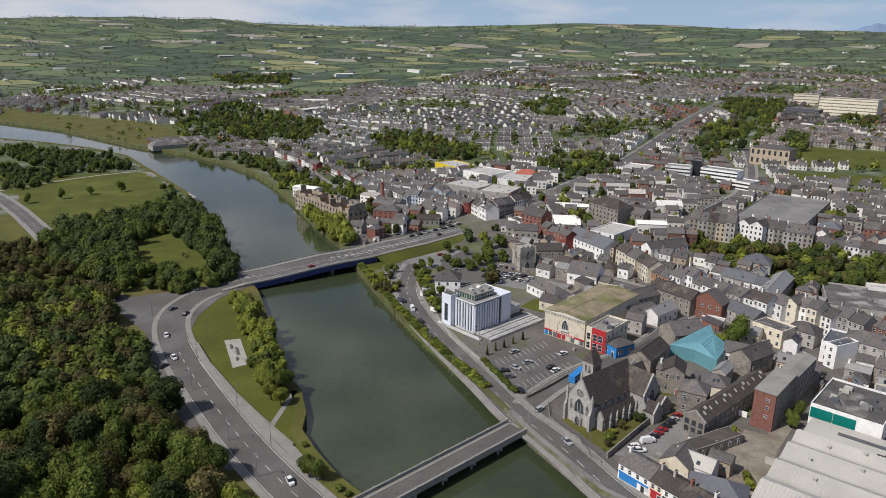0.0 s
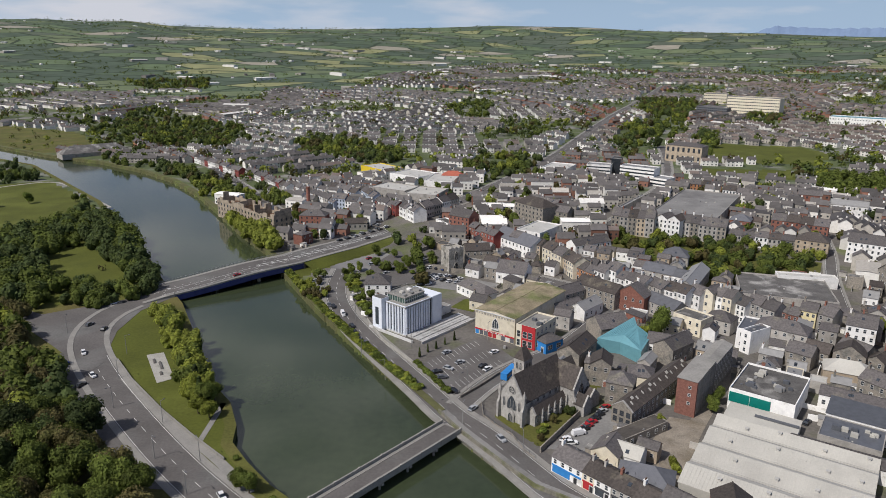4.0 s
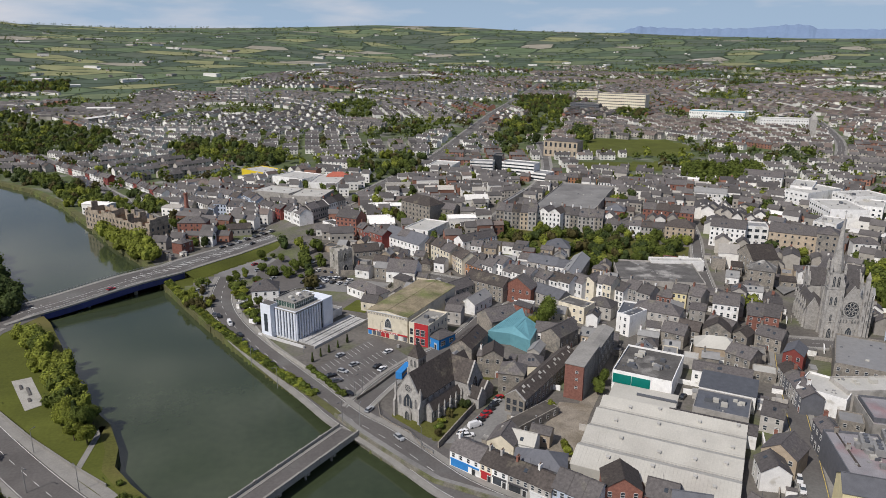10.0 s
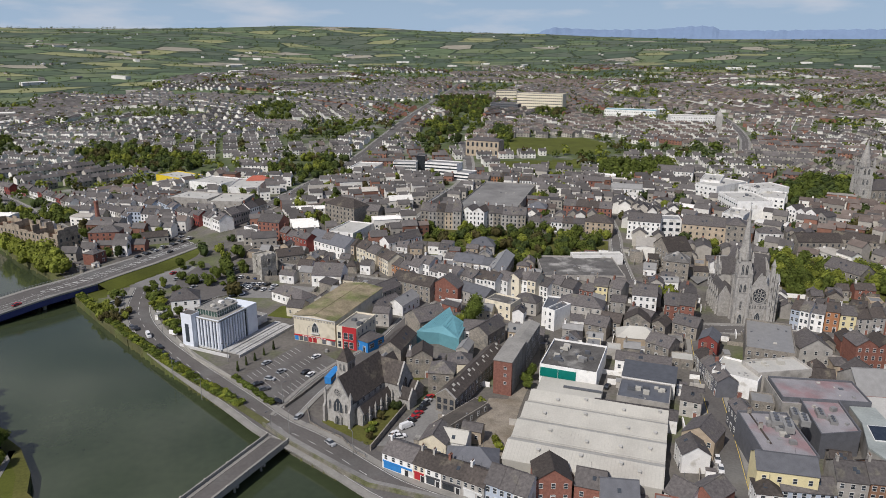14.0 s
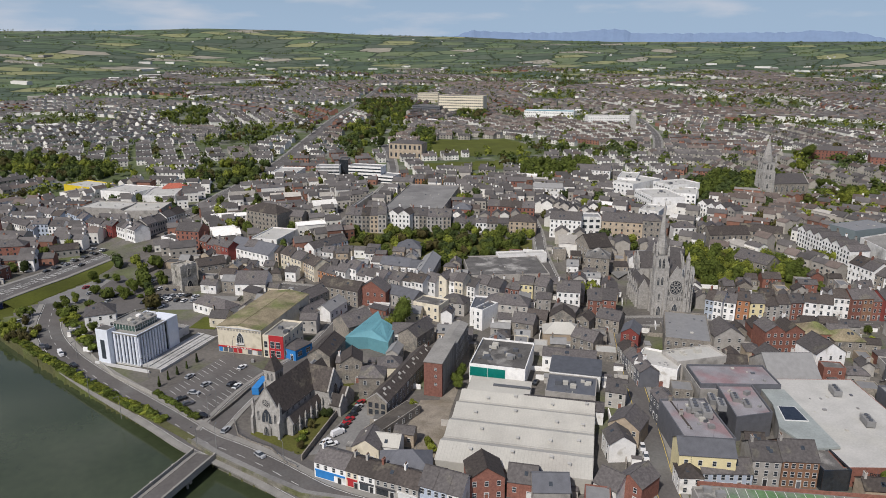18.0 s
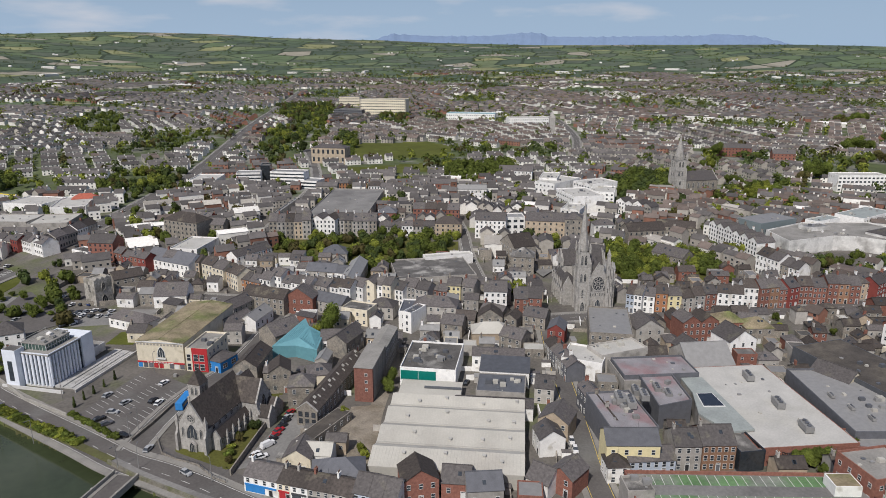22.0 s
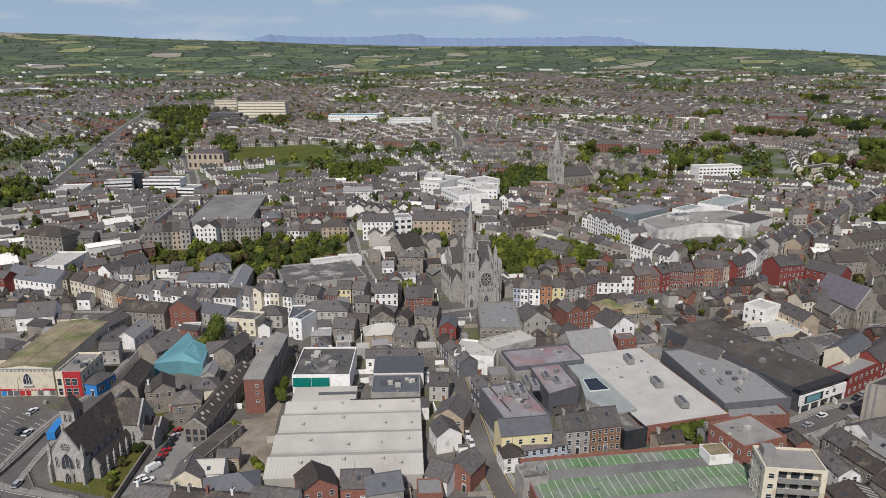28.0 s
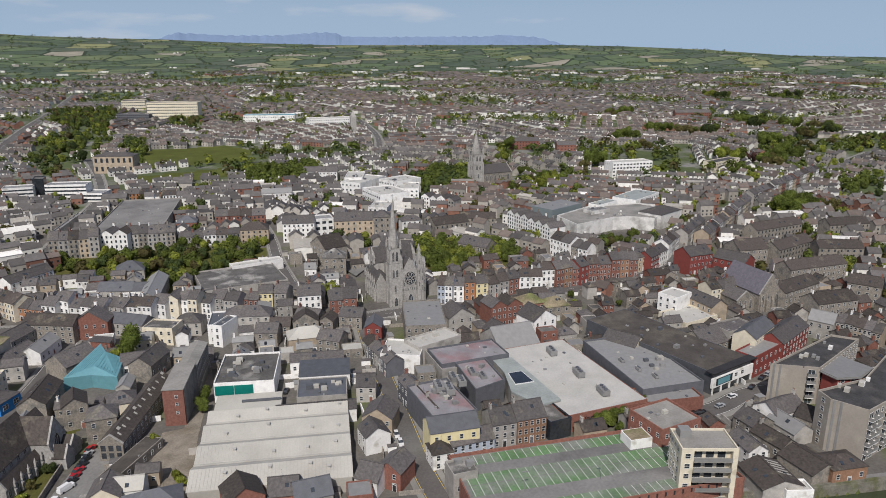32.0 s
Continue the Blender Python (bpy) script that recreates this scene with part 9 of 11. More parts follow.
GREEN_D = ((500.7, 336.8), (553.7, 343.0), (578.4, 301.4), (514.3, 262.6), (442.8, 287.1))
GREEN_E = ((399.9, 579.9), (461.8, 544.3), (400.0, 477.8), (354.2, 504.1))
GREEN_F = ((385.5, 978.5), (495.6, 1056.1), (396.7, 829.2), (333.4, 775.6), (294.2, 823.8))
GREEN_G = ((384.0, 200.0), (410.0, 192.0), (430.0, 184.0), (424.0, 177.0), (388.0, 179.0))
GREEN_H = ((707.4, 232.4), (824.7, 133.3), (710.0, 82.7), (649.3, 122.5), (659.1, 195.1))
GREENS = ((GREEN_A, "mdmomlm", 9.0, 0.75), (GREEN_B, "mml", 7.0, 0.9), (GREEN_C, "mmk", 8.0, 1.1), (GREEN_D, "mlmo", 9.0, 0.9), (GREEN_E, "mm", 10.0, 1.1), (GREEN_F, "mlm", 22.0, 0.9), (GREEN_G, "mm", 8.0, 0.6), (GREEN_H, "mlm", 20.0, 0.9))
FAR_GREEN_A = ((-409.1, 1257.6), (-382.4, 1338.0), (-283.9, 1174.1), (-175.5, 1042.8), (-139.1, 889.7), (-194.2, 831.8), (-251.5, 879.0), (-342.7, 1042.9))
FAR_GREEN_B = ((-96.2, 906.9), (-35.3, 884.4), (37.4, 739.4), (35.8, 666.4), (-24.9, 711.8), (-73.4, 785.9))
FAR_GREEN_C = ((81.1, 625.4), (125.1, 729.2), (175.9, 700.3), (149.9, 584.2), (102.2, 569.9))
FAR_GREEN_D = ((128.6, 1147.0), (193.8, 1341.1), (234.1, 1265.9), (178.3, 1034.3), (132.6, 1007.1))
FAR_GREEN_E = ((-606.7, 1900.5), (-422.5, 2027.8), (-371.5, 1740.6), (-473.7, 1675.4))
FAR_GREEN_F = ((516.8, 1307.2), (578.2, 1232.8), (468.1, 974.8), (415.9, 1025.2))
FAR_GREEN_G = ((644.4, 1161.0), (659.8, 1055.8), (546.6, 885.4), (524.7, 925.1))
FAR_GREEN_H = ((283.4, 803.3), (353.1, 868.2), (303.1, 702.4), (242.3, 651.2))
FAR_GREEN_I = ((391.5, 804.3), (432.9, 832.7), (353.5, 667.6), (339.0, 671.0))
FAR_GREEN_K = ((897.1, 250.3), (1079.9, 135.1), (927.6, 113.5), (781.1, 204.7))
FAR_GREEN_L = ((657.7, 111.4), (801.1, 95.6), (632.2, 71.7), (610.2, 94.3))
FAR_GREEN_M = ((522.1, 1290.4), (612.9, 1274.0), (510.4, 1048.8), (423.6, 1036.6))
FAR_GREEN_N = ((370.4, 960.3), (416.7, 952.8), (340.4, 784.9), (307.8, 791.4))
FAR_GREEN_O = ((297.6, 354.0), (322.3, 336.2), (303.0, 306.1), (284.8, 317.9))
FAR_GREEN_P = ((-522.0, 1206.2), (-322.2, 1110.7), (-163.1, 910.2), (-158.1, 806.5), (-248.8, 875.5), (-355.0, 976.9))
FAR_GREEN_Q = ((-211.3, 739.0), (-137.1, 640.6), (-130.8, 586.2), (-182.4, 653.3))
FAR_GREENS = ((FAR_GREEN_A, "mdmdmlo", 13, 0.90), (FAR_GREEN_B, "mdmdmlo", 10, 1.00), (FAR_GREEN_C, "mdmdmlo", 10, 0.90), (FAR_GREEN_D, "mdmdmlo", 17, 1.00), (FAR_GREEN_E, "mdmdmlo", 15, 1.10), (FAR_GREEN_F, "mdmdmlo", 14, 1.00), (FAR_GREEN_G, "mdmdmlo", 12, 1.10), (FAR_GREEN_H, "mdmdmlo", 13, 0.90), (FAR_GREEN_I, "mdmdmlo", 9, 1.20), (FAR_GREEN_K, "mdmdmlo", 18, 1.00), (FAR_GREEN_L, "mdmdmlo", 14, 1.00), (FAR_GREEN_M, "mdmdmlo", 15, 1.00), (FAR_GREEN_N, "mdmdmlo", 13, 1.00), (FAR_GREEN_O, "mdmdmlo", 9, 0.60), (FAR_GREEN_P, "mdmdmlo", 14, 0.90), (FAR_GREEN_Q, "mdmdmlo", 10, 0.90))


# Garden and churchyard trees of the eastern quarter: place, half-width of the clump, kind.
GARDEN_TREES = (
    (640.5, 327.3, 11.7, "m"),
    (528.7, 309.9, 11.3, "l"),
    (547.2, 349.2, 7.9, "m"),
    (490.0, 316.2, 7.2, "d"),
    (505.9, 307.6, 6.1, "l"),
    (597.3, 316.2, 6.9, "o"),
    (605.7, 416.7, 9.0, "l"),
    (669.0, 451.0, 6.5, "m"),
    (828.3, 382.4, 18.5, "m"),
    (774.3, 336.4, 10.3, "o"),
    (1084.5, 528.3, 11.0, "o"),
    (1130.4, 525.8, 12.6, "m"),
    (932.7, 383.9, 22.4, "m"),
    (928.8, 344.7, 18.0, "o"),
    (941.2, 318.7, 12.1, "d"),
    (757.7, 232.7, 17.7, "l"),
    (753.0, 212.2, 9.5, "k"),
    (895.5, 230.6, 15.0, "m"),
    (735.2, 184.0, 13.9, "o"),
    (793.9, 185.4, 18.2, "m"),
    (679.5, 180.5, 7.2, "l"),
    (1085.4, 254.2, 18.0, "m"),
    (1079.2, 215.3, 20.0, "o"),
    (1031.1, 192.4, 12.7, "d"),
    (1094.9, 323.1, 13.8, "m"),
    (1058.2, 293.3, 15.5, "d"),
    (546.6, 119.9, 12.6, "m"),
    (562.8, 102.3, 9.4, "o"),
    (1573.6, 539.1, 16.7, "l"),
    (1545.6, 503.7, 19.6, "d"),
    (1595.4, 407.3, 19.9, "m"),
    (1649.9, 389.7, 23.9, "d"),
    (985.9, 210.5, 12.2, "o"),
)
GARDEN_PLOTS = tuple(((x - r, y - r), (x + r, y - r), (x + r, y + r), (x - r, y + r)) for x, y, r, k in GARDEN_TREES)
WOOD_SPOTS = []
LEAVES = {"m": "leaf_mid", "l": "leaf_lime", "d": "leaf_dark", "o": "leaf_olive", "k": "leaf_dark", "h": "leaf_mid", "s": "leaf_lime"}


def fill_trees(poly, kinds, step, scale, keep=0.92, reach=235.0):
    xs, ys = [p[0] for p in poly], [p[1] for p in poly]
    rg = random.Random(round(xs[0]))
    y = min(ys)
    while y < max(ys):
        x = min(xs)
        while x < max(xs):
            px, py = x + rg.uniform(-0.35, 0.35) * step, y + rg.uniform(-0.35, 0.35) * step
            if inside(px, py, poly) and rg.random() < keep and not inside(px, py, RIVER):
                if math.hypot(px, py) < reach:
                    tree(rg.choice(kinds), px, py, scale * rg.uniform(0.75, 1.2))
                else:
                    WOOD_SPOTS.append((px, py, scale * rg.uniform(0.8, 1.25), 240 if math.hypot(px, py) < 520 else 110, LEAVES[rg.choice(kinds)]))
            x += step
        y += step * 0.9


for w in WOODS:
    fill_trees(*w)
for w in FAR_GREENS:
    fill_trees(*w, keep=0.6, reach=0.0)
for w in GREENS:
    fill_trees(*w, keep=0.8, reach=330.0)
for _x, _y, _r, _k in GARDEN_TREES:
    # a wide clump is several trees grown together
    if _r < 7.0:
        tree(_k, _x, _y, _r / 5.0)
    else:
        _n = 3 if _r < 11 else 5
        for _i in range(_n):
            _a, _o = 0.4 + _i * 6.283 / _n, 0.55 if _i % 2 else 0.75
            tree("m" if _i % 3 == 1 else _k, _x + _o * _r * math.cos(_a), _y + _o * _r * math.sin(_a), min(0.5 * _r / 4.6, 1.4))

tree("h", -10.9, 368.5, 1.00)
tree("h", 18.3, 360.5, 1.00)
tree("h", 22.5, 354.0, 1.00)
tree("h", 5.0, 389.1, 1.00)
tree("h", 9.8, 395.8, 1.00)
tree("l", 21.8, 367.7, 0.28)
tree("l", 15.3, 355.1, 0.28)
tree("l", -5.9, 360.2, 0.28)
tree("l", -12.3, 349.2, 0.28)
tree("s", 58.1, 200.9, 0.70)
tree("s", 61.8, 204.3, 0.70)
tree("s", 54.6, 194.5, 0.70)
tree("h", 64.3, 206.6, 0.80)
tree("h", 65.0, 202.9, 0.80)
tree("h", 52.9, 191.0, 0.80)
tree("o", 67.8, 207.5, 0.30)
RAMP_SIDE = ((-34.8, 350.9), (-35.9, 387.1), (-13.4, 414.6), (15.4, 457.6), (42.8, 431.9), (38.2, 360.1), (-6.7, 349.7))
WAREHOUSE_TOP = ((123.3, 227.2), (150.1, 206.0), (136.8, 182.5), (99.4, 181.2))
tree("c", -58.3, 220.9, 0.75)
tree("c", -62.8, 233.9, 0.75)
tree("m", -34.3, 168.5, 0.60)
tree("m", -37.1, 171.1, 0.60)
tree("h", -27.3, 164.0, 0.70)
tree("h", -40.6, 185.5, 0.70)
tree("h", -24.7, 161.6, 0.70)
tree("m", 118.5, 257.3, 1.05)
tree("l", 112.8, 257.2, 0.60)
tree("m", 342.0, 673.5, 1.20)
tree("d", 335.6, 798.2, 1.00)
tree("d", 319.9, 744.8, 1.00)
tree("p", 18.5, 250.6, 0.75)
tree("p", 22.1, 254.8, 0.75)
tree("p", 25.7, 257.6, 0.75)
tree("p", 29.7, 261.5, 0.75)
tree("p", 34.1, 265.5, 0.75)
tree("h", 16.8, 245.0, 0.70)
tree("h", 17.6, 243.0, 0.70)
tree("h", 18.1, 241.1, 0.70)
tree("h", 18.9, 239.7, 0.70)
tree("h", 19.6, 237.8, 0.70)
tree("h", 20.1, 236.0, 0.70)
tree("h", 20.9, 234.6, 0.70)
tree("h", 21.6, 232.8, 0.70)
tree("h", 22.3, 231.0, 0.70)
tree("h", 22.7, 229.2, 0.70)
tree("h", 23.4, 227.5, 0.70)
tree("h", 24.1, 226.2, 0.70)
tree("h", 24.6, 224.5, 0.70)
tree("h", 25.2, 222.8, 0.70)
tree("h", 25.9, 221.6, 0.70)
tree("h", 26.5, 220.0, 0.70)
tree("m", -167.2, 655.9, 0.70)
tree("m", -275.6, 536.6, 0.70)
tree("m", -289.9, 521.6, 0.70)
tree("m", -306.5, 505.4, 0.70)
tree("m", -256.3, 548.2, 0.70)
tree("m", -224.7, 554.0, 0.70)
tree("m", -217.2, 550.0, 0.70)
tree("o", 58.1, 196.7, 0.30)
tree("o", 51.4, 186.8, 0.30)
tree("o", 62.1, 205.5, 0.30)
tree("d", 64.0, 201.9, 0.35)
tree("d", 65.4, 200.2, 0.35)
tree("m", 0.1, 316.0, 0.60)
tree("m", 4.4, 336.7, 0.60)
tree("m", 2.2, 301.1, 0.60)
tree("h", 58.4, 289.6, 0.80)
tree("h", 61.3, 291.6, 0.80)
tree("m", 192.9, 87.2, 0.45)
tree("m", 192.0, 82.8, 0.45)
tree("m", 187.3, 88.4, 0.45)
tree("m", 212.6, 84.2, 0.45)
tree("l", 183.3, 163.6, 0.50)
tree("h", 241.4, 142.9, 0.80)
tree("h", 244.8, 140.7, 0.80)
tree("m", 287.8, 86.3, 0.40)
tree("l", 85.7, 165.6, 0.40)
tree("l", 86.4, 168.8, 0.40)
tree("m", 112.9, 198.5, 0.50)
tree("m", 117.5, 203.6, 0.50)
tree("l", 92.0, 191.3, 0.40)

tree("m", -13.0, 351.2, 0.42)
tree("m", -5.7, 362.2, 0.50)
tree("m", 4.0, 370.0, 0.50)
tree("m", 14.1, 383.9, 0.55)
tree("m", 3.4, 391.8, 0.60)
tree("m", 15.2, 355.7, 0.60)
tree("m", 20.6, 363.6, 0.60)
tree("m", -50.5, 477.6, 0.80)
tree("d", -44.4, 470.3, 0.80)
tree("m", -34.9, 457.0, 0.70)
tree("d", -25.4, 431.0, 0.70)
tree("m", -19.3, 451.0, 0.80)
tree("m", -12.6, 458.1, 0.70)
tree("l", -5.8, 460.4, 0.70)
tree("m", 0.4, 473.5, 0.60)
tree("o", -57.0, 430.7, 0.60)
tree("m", -64.4, 418.0, 0.70)
tree("d", -29.5, 428.3, 0.70)
tree("m", -38.6, 444.8, 0.60)
tree("h", -10.3, 340.7, 1.35)
tree("s", -9.4, 334.2, 1.35)
tree("h", -8.0, 327.8, 1.35)
tree("m", -6.7, 321.5, 0.42)
tree("h", -5.5, 315.5, 1.35)
tree("s", -4.5, 309.7, 1.35)
tree("h", -3.3, 303.5, 1.35)
tree("m", -2.0, 298.4, 0.42)
tree("h", -0.8, 296.0, 1.35)
tree("s", -7.0, 336.3, 1.35)
tree("h", -5.3, 325.3, 1.35)
tree("m", -3.7, 316.1, 0.42)
tree("h", -2.1, 307.5, 1.35)

# shrubs along the quay
_rg = random.Random(3)
for side in (-1.2, -3.0):
    for p in resample(offset(NORTH_BANK[12:18], side), 1.9):
        tree(_rg.choice("sshh"), p[0] + _rg.uniform(-0.5, 0.5), p[1] + _rg.uniform(-0.5, 0.5), _rg.uniform(0.62, 0.85), "quay shrubs", -0.2)


# ---- cars ----
car(-41.3, 167.2, -61, "w", where="on the riverside road")
car(-113.1, 265.8, -64, "w", where="on the riverside road")
car(-102.3, 245.1, -54, "w", where="on the riverside road")
car(-121.5, 295.8, 63, "g", where="on the riverside road")
car(-113.6, 290.1, 82, "k", where="on the riverside road")
car(-119.8, 321.8, 50, "w", where="on the riverside road")
car(-117.1, 257.6, -29, "b", where="on the riverside road")
car(-103.6, 237.7, 63, "k", where="on the riverside road")
car(-68.2, 350.0, 42, "r", where="on the riverside road")
car(-12.7, 297.8, -78, "w", True, where="on the quay road")
car(-8.3, 283.7, -65, "k", where="on the quay road")
car(-6.8, 276.2, -70, "k", where="on the quay road")
car(-4.5, 268.5, -70, "k", where="on the quay road")
car(-2.3, 264.8, -67, "g", where="on the quay road")
car(-19.3, 310.0, -76, "g", where="on the quay road")
car(33.3, 208.0, 47, "s", where="on the quay road")
car(39.3, 188.4, -69, "s", where="on the quay road")
car(-17.5, 308.1, -79, "k", where="on the quay road")
car(29.5, 253.1, 37, "s", where="in the surface car park")
car(33.6, 243.6, 29, "s", where="in the surface car park")
car(24.0, 236.4, 17, "k", where="in the surface car park")
car(25.5, 231.7, 10, "g", where="in the surface car park")
car(48.5, 251.7, 33, "w", where="in the surface car park")
car(41.9, 239.6, 39, "k", where="in the surface car park")
car(43.2, 237.0, 44, "w", where="in the surface car park")
car(28.6, 238.9, -38, "s", where="in the surface car park")
car(28.6, 220.7, -49, "k", where="in the surface car park")
car(59.2, 186.2, 35, "w", where="in the row of parked cars beside the church")
car(60.4, 184.1, 1, "w", where="in the row of parked cars beside the church")
car(64.3, 189.1, 15, "w", True, where="in the row of parked cars beside the church")
car(66.7, 191.4, 27, "k", where="in the row of parked cars beside the church")
car(68.5, 193.3, 27, "r", where="in the row of parked cars beside the church")
car(70.5, 195.5, 20, "r", where="in the row of parked cars beside the church")
car(72.4, 197.6, 23, "k", where="in the row of parked cars beside the church")
car(74.6, 199.9, 28, "k", where="in the row of parked cars beside the church")
car(76.3, 202.0, 29, "s", where="in the row of parked cars beside the church")
car(78.2, 204.5, 30, "r", where="in the row of parked cars beside the church")
car(-18.1, 415.7, 45, "k", where="queueing on the main road")
car(-13.0, 420.9, 45, "k", where="queueing on the main road")
car(-8.5, 427.0, 57, "s", where="queueing on the main road")
car(-3.6, 434.1, 56, "k", where="queueing on the main road")
car(1.9, 440.5, 45, "k", where="queueing on the main road")
car(7.2, 446.6, 53, "k", where="queueing on the main road")
car(-1.0, 422.1, 56, "k", where="queueing on the main road")
car(12.5, 452.0, 46, "k", where="queueing on the main road")
car(49.5, 465.8, 55, "k", where="queueing on the main road")
car(59.5, 484.0, 59, "s", where="queueing on the main road")
car(66.8, 494.2, 59, "k", where="queueing on the main road")
car(80.4, 532.6, 60, "w", where="queueing on the main road")
car(-9.5, 350.2, 44, "w", where="in the car park below the bridge road")
car(-28.4, 346.0, 41, "s", where="in the car park below the bridge road")
car(-26.1, 353.5, 45, "g", where="in the car park below the bridge road")
car(-0.4, 383.2, 42, "r", where="in the car park below the bridge road")
car(1.2, 371.9, 24, "s", where="in the car park below the bridge road")
car(30.6, 345.3, 50, "k", where="in the car park below the bridge road")
car(34.3, 343.6, 49, "w", where="in the car park below the bridge road")
car(37.5, 341.1, 49, "k", where="in the car park below the bridge road")
car(40.5, 338.6, 49, "w", where="in the car park below the bridge road")
car(29.4, 336.2, 36, "w", where="in the car park below the bridge road")
car(27.0, 343.1, 35, "k", where="in the car park below the bridge road")
car(44.4, 337.0, 48, "s", where="in the car park below the bridge road")
car(144.1, 137.5, -126, "w", where="parked beside the street")
car(141.4, 133.2, -126, "w", where="parked beside the street")
car(228.9, 63.8, -20, "s", where="parked beside the street")
car(218.0, 68.7, -27, "k", where="parked beside the street")
car(220.2, 67.2, -27, "k", where="parked beside the street")
car(250.6, 59.7, -2, "k", where="parked beside the street")
car(238.8, 62.8, -20, "w", where="parked beside the street")
car(286.4, 316.6, -6, "w", where="parked beside the street")
car(283.2, 310.3, -21, "w", where="parked beside the street")
car(270.4, 314.6, 9, "s", where="parked beside the street")
car(270.6, 303.8, 8, "g", where="parked beside the street")
car(140.6, 188.5, 36, "k", where="parked beside the street")
car(137.9, 196.8, 43, "k", where="parked between the halls")


def bus(x, y, rot, col, length=11.0, tall=2.9, z=None, where=""):
    top = tagged(new("bus"), "%s bus %s" % ("bright blue double-deck" if tall > 3.5 else "white and grey", where), "bus", "buses")
    top.matrix_world = pose(x, y, (ground_z(x, y) + 0.1) if z is None else z, 0, 0, rot)
    bm = bmesh.new()
    prism(bm, [(-length / 2, -1.25), (length / 2 - 0.2, -1.25), (length / 2, -1.0), (length / 2, 1.0), (length / 2 - 0.2, 1.25), (-length / 2, 1.25)], 0.35, tall)
    part("body", bm, col, top)
    for z0, z1 in ((1.3, 2.2),) + (((2.9, 3.7),) if tall > 3.5 else ()):
        for s in (-1, 1):
            bm = bmesh.new()
            box(bm, -length / 2 + 0.4, length / 2 - 0.5, *sorted((s * 1.25, s * 1.28)), z0, z1)
            part("window_band", bm, "glass", top)
    bm = bmesh.new()
    box(bm, length / 2 - 0.02, length / 2 + 0.03, -0.95, 0.95, 1.2, min(tall - 0.3, 2.6))
    part("windscreen", bm, "glass", top)
    wheel = car_kind(PAINTS["w"])[4]
    for sx in (-0.32, 0.3):
        for sy in (-1, 1):
            piece("wheel", wheel, top, pose(sx * length, sy * 1.2, 0.42, 90, 0, 0) @ Matrix.Scale(1.35, 4))

bus(50.3, 231.2, 54, "shop_blue", 9.5, 2.9, where="waiting beside the car park")


def street_lamp(x, y, rot, h=8.0):
    key = ("lamp", h)
    if key not in WINDOWS:
        bm = bmesh.new()
        ring = lambda r: [(r * math.cos(a), r * math.sin(a)) for a in np.arange(6) * math.pi / 3]
        prism(bm, ring(0.13), -0.3, h, 0, ring(0.07))
        pole = data("pole", bm, "metal_grey")
        bm = bmesh.new()
        box(bm, -0.05, 1.5, -0.05, 0.05, h - 0.1, h)
        arm = data("arm", bm, "metal_grey")
        bm = bmesh.new()
        prism(bm, [(1.2, -0.14), (1.9, -0.1), (1.9, 0.1), (1.2, 0.14)], h - 0.16, h + 0.05)
        WINDOWS[key] = (pole, arm, data("lamp_head", bm, "metal_dark"))
    top = tagged(new("street_lamp"), "grey steel street lamp with one short arm", "street lamp", "street lamps")
    top.matrix_world = pose(x, y, ground_z(x, y), 0, 0, rot)
    for n, me in zip(("pole", "arm", "lamp_head"), WINDOWS[key]):
        piece(n, me, top, Matrix())



street_lamp(28.6, 198.9, 65)
street_lamp(30.0, 219.2, 30)
street_lamp(15.9, 260.6, 176)
street_lamp(-6.9, 290.5, 224)
street_lamp(-23.0, 335.9, 220)
street_lamp(23.5, 202.3, 215)
street_lamp(44.3, 180.1, 94)
street_lamp(-4.2, 254.8, 280)
street_lamp(4.5, 232.9, 200)
street_lamp(47.9, 264.1, 55)
street_lamp(33.4, 222.6, 135)
street_lamp(-92.5, 242.8, 290)
street_lamp(-67.8, 208.9, 60)
street_lamp(-50.9, 185.3, 120)
street_lamp(-96.1, 263.9, 35)
street_lamp(-86.9, 220.4, 220)
street_lamp(-64.6, 188.2, 315)
street_lamp(-51.1, 169.6, 305)
street_lamp(-127.6, 287.7, 90)

# ---- yards and car parks ----
flat("junction", ((-149.5, 297.4), (-149.3, 309.9), (-131.8, 318.9), (-116.7, 327.4), (-103.6, 340.8), (-95.6, 327.2), (-104.9, 311.7), (-107.7, 288.2), (-105.0, 269.5), (-102.2, 258.2), (-105.0, 247.6), (-115.7, 260.6), (-128.5, 274.9)), -0.3, 0.10, "asphalt", "wide asphalt junction at the bridge end", "road")
flat("car_park", CAR_PARK, -0.3, 0.07, "asphalt", "surface car park of grey asphalt with white bays", "car park")
flat("skate_pad", ((-88.2, 262.3), (-82.2, 264.2), (-72.3, 240.8), (-77.5, 237.4)), -0.3, 0.12, "concrete", "pale concrete sports pad on the grass", "sports pad")
strip("footpath", resample(soften(((-90.3, 242.9), (-75.1, 220.6), (-60.7, 203.5), (-53.5, 194.9), (-43.4, 182.4), (-34.3, 168.5))), 3.0), -1.6, 1.6, -0.2, 0.07, "pavement", "concrete riverside footpath", "path")
strip("footpath", resample(soften(((-53.7, 195.6), (-52.3, 207.3), (-50.8, 220.2))), 3.0), -0.9, 0.9, -0.2, 0.08, "pavement", "concrete footpath to the water", "path")
strip("park_path", resample(soften(((-353.4, 548.2), (-339.6, 571.7), (-324.5, 597.2), (-305.6, 619.6), (-278.9, 640.9), (-255.8, 622.1), (-213.6, 561.3), (-191.3, 529.9))), 5.0), -1.4, 1.4, -0.2, 0.06, "concrete", "pale path across the park", "path")
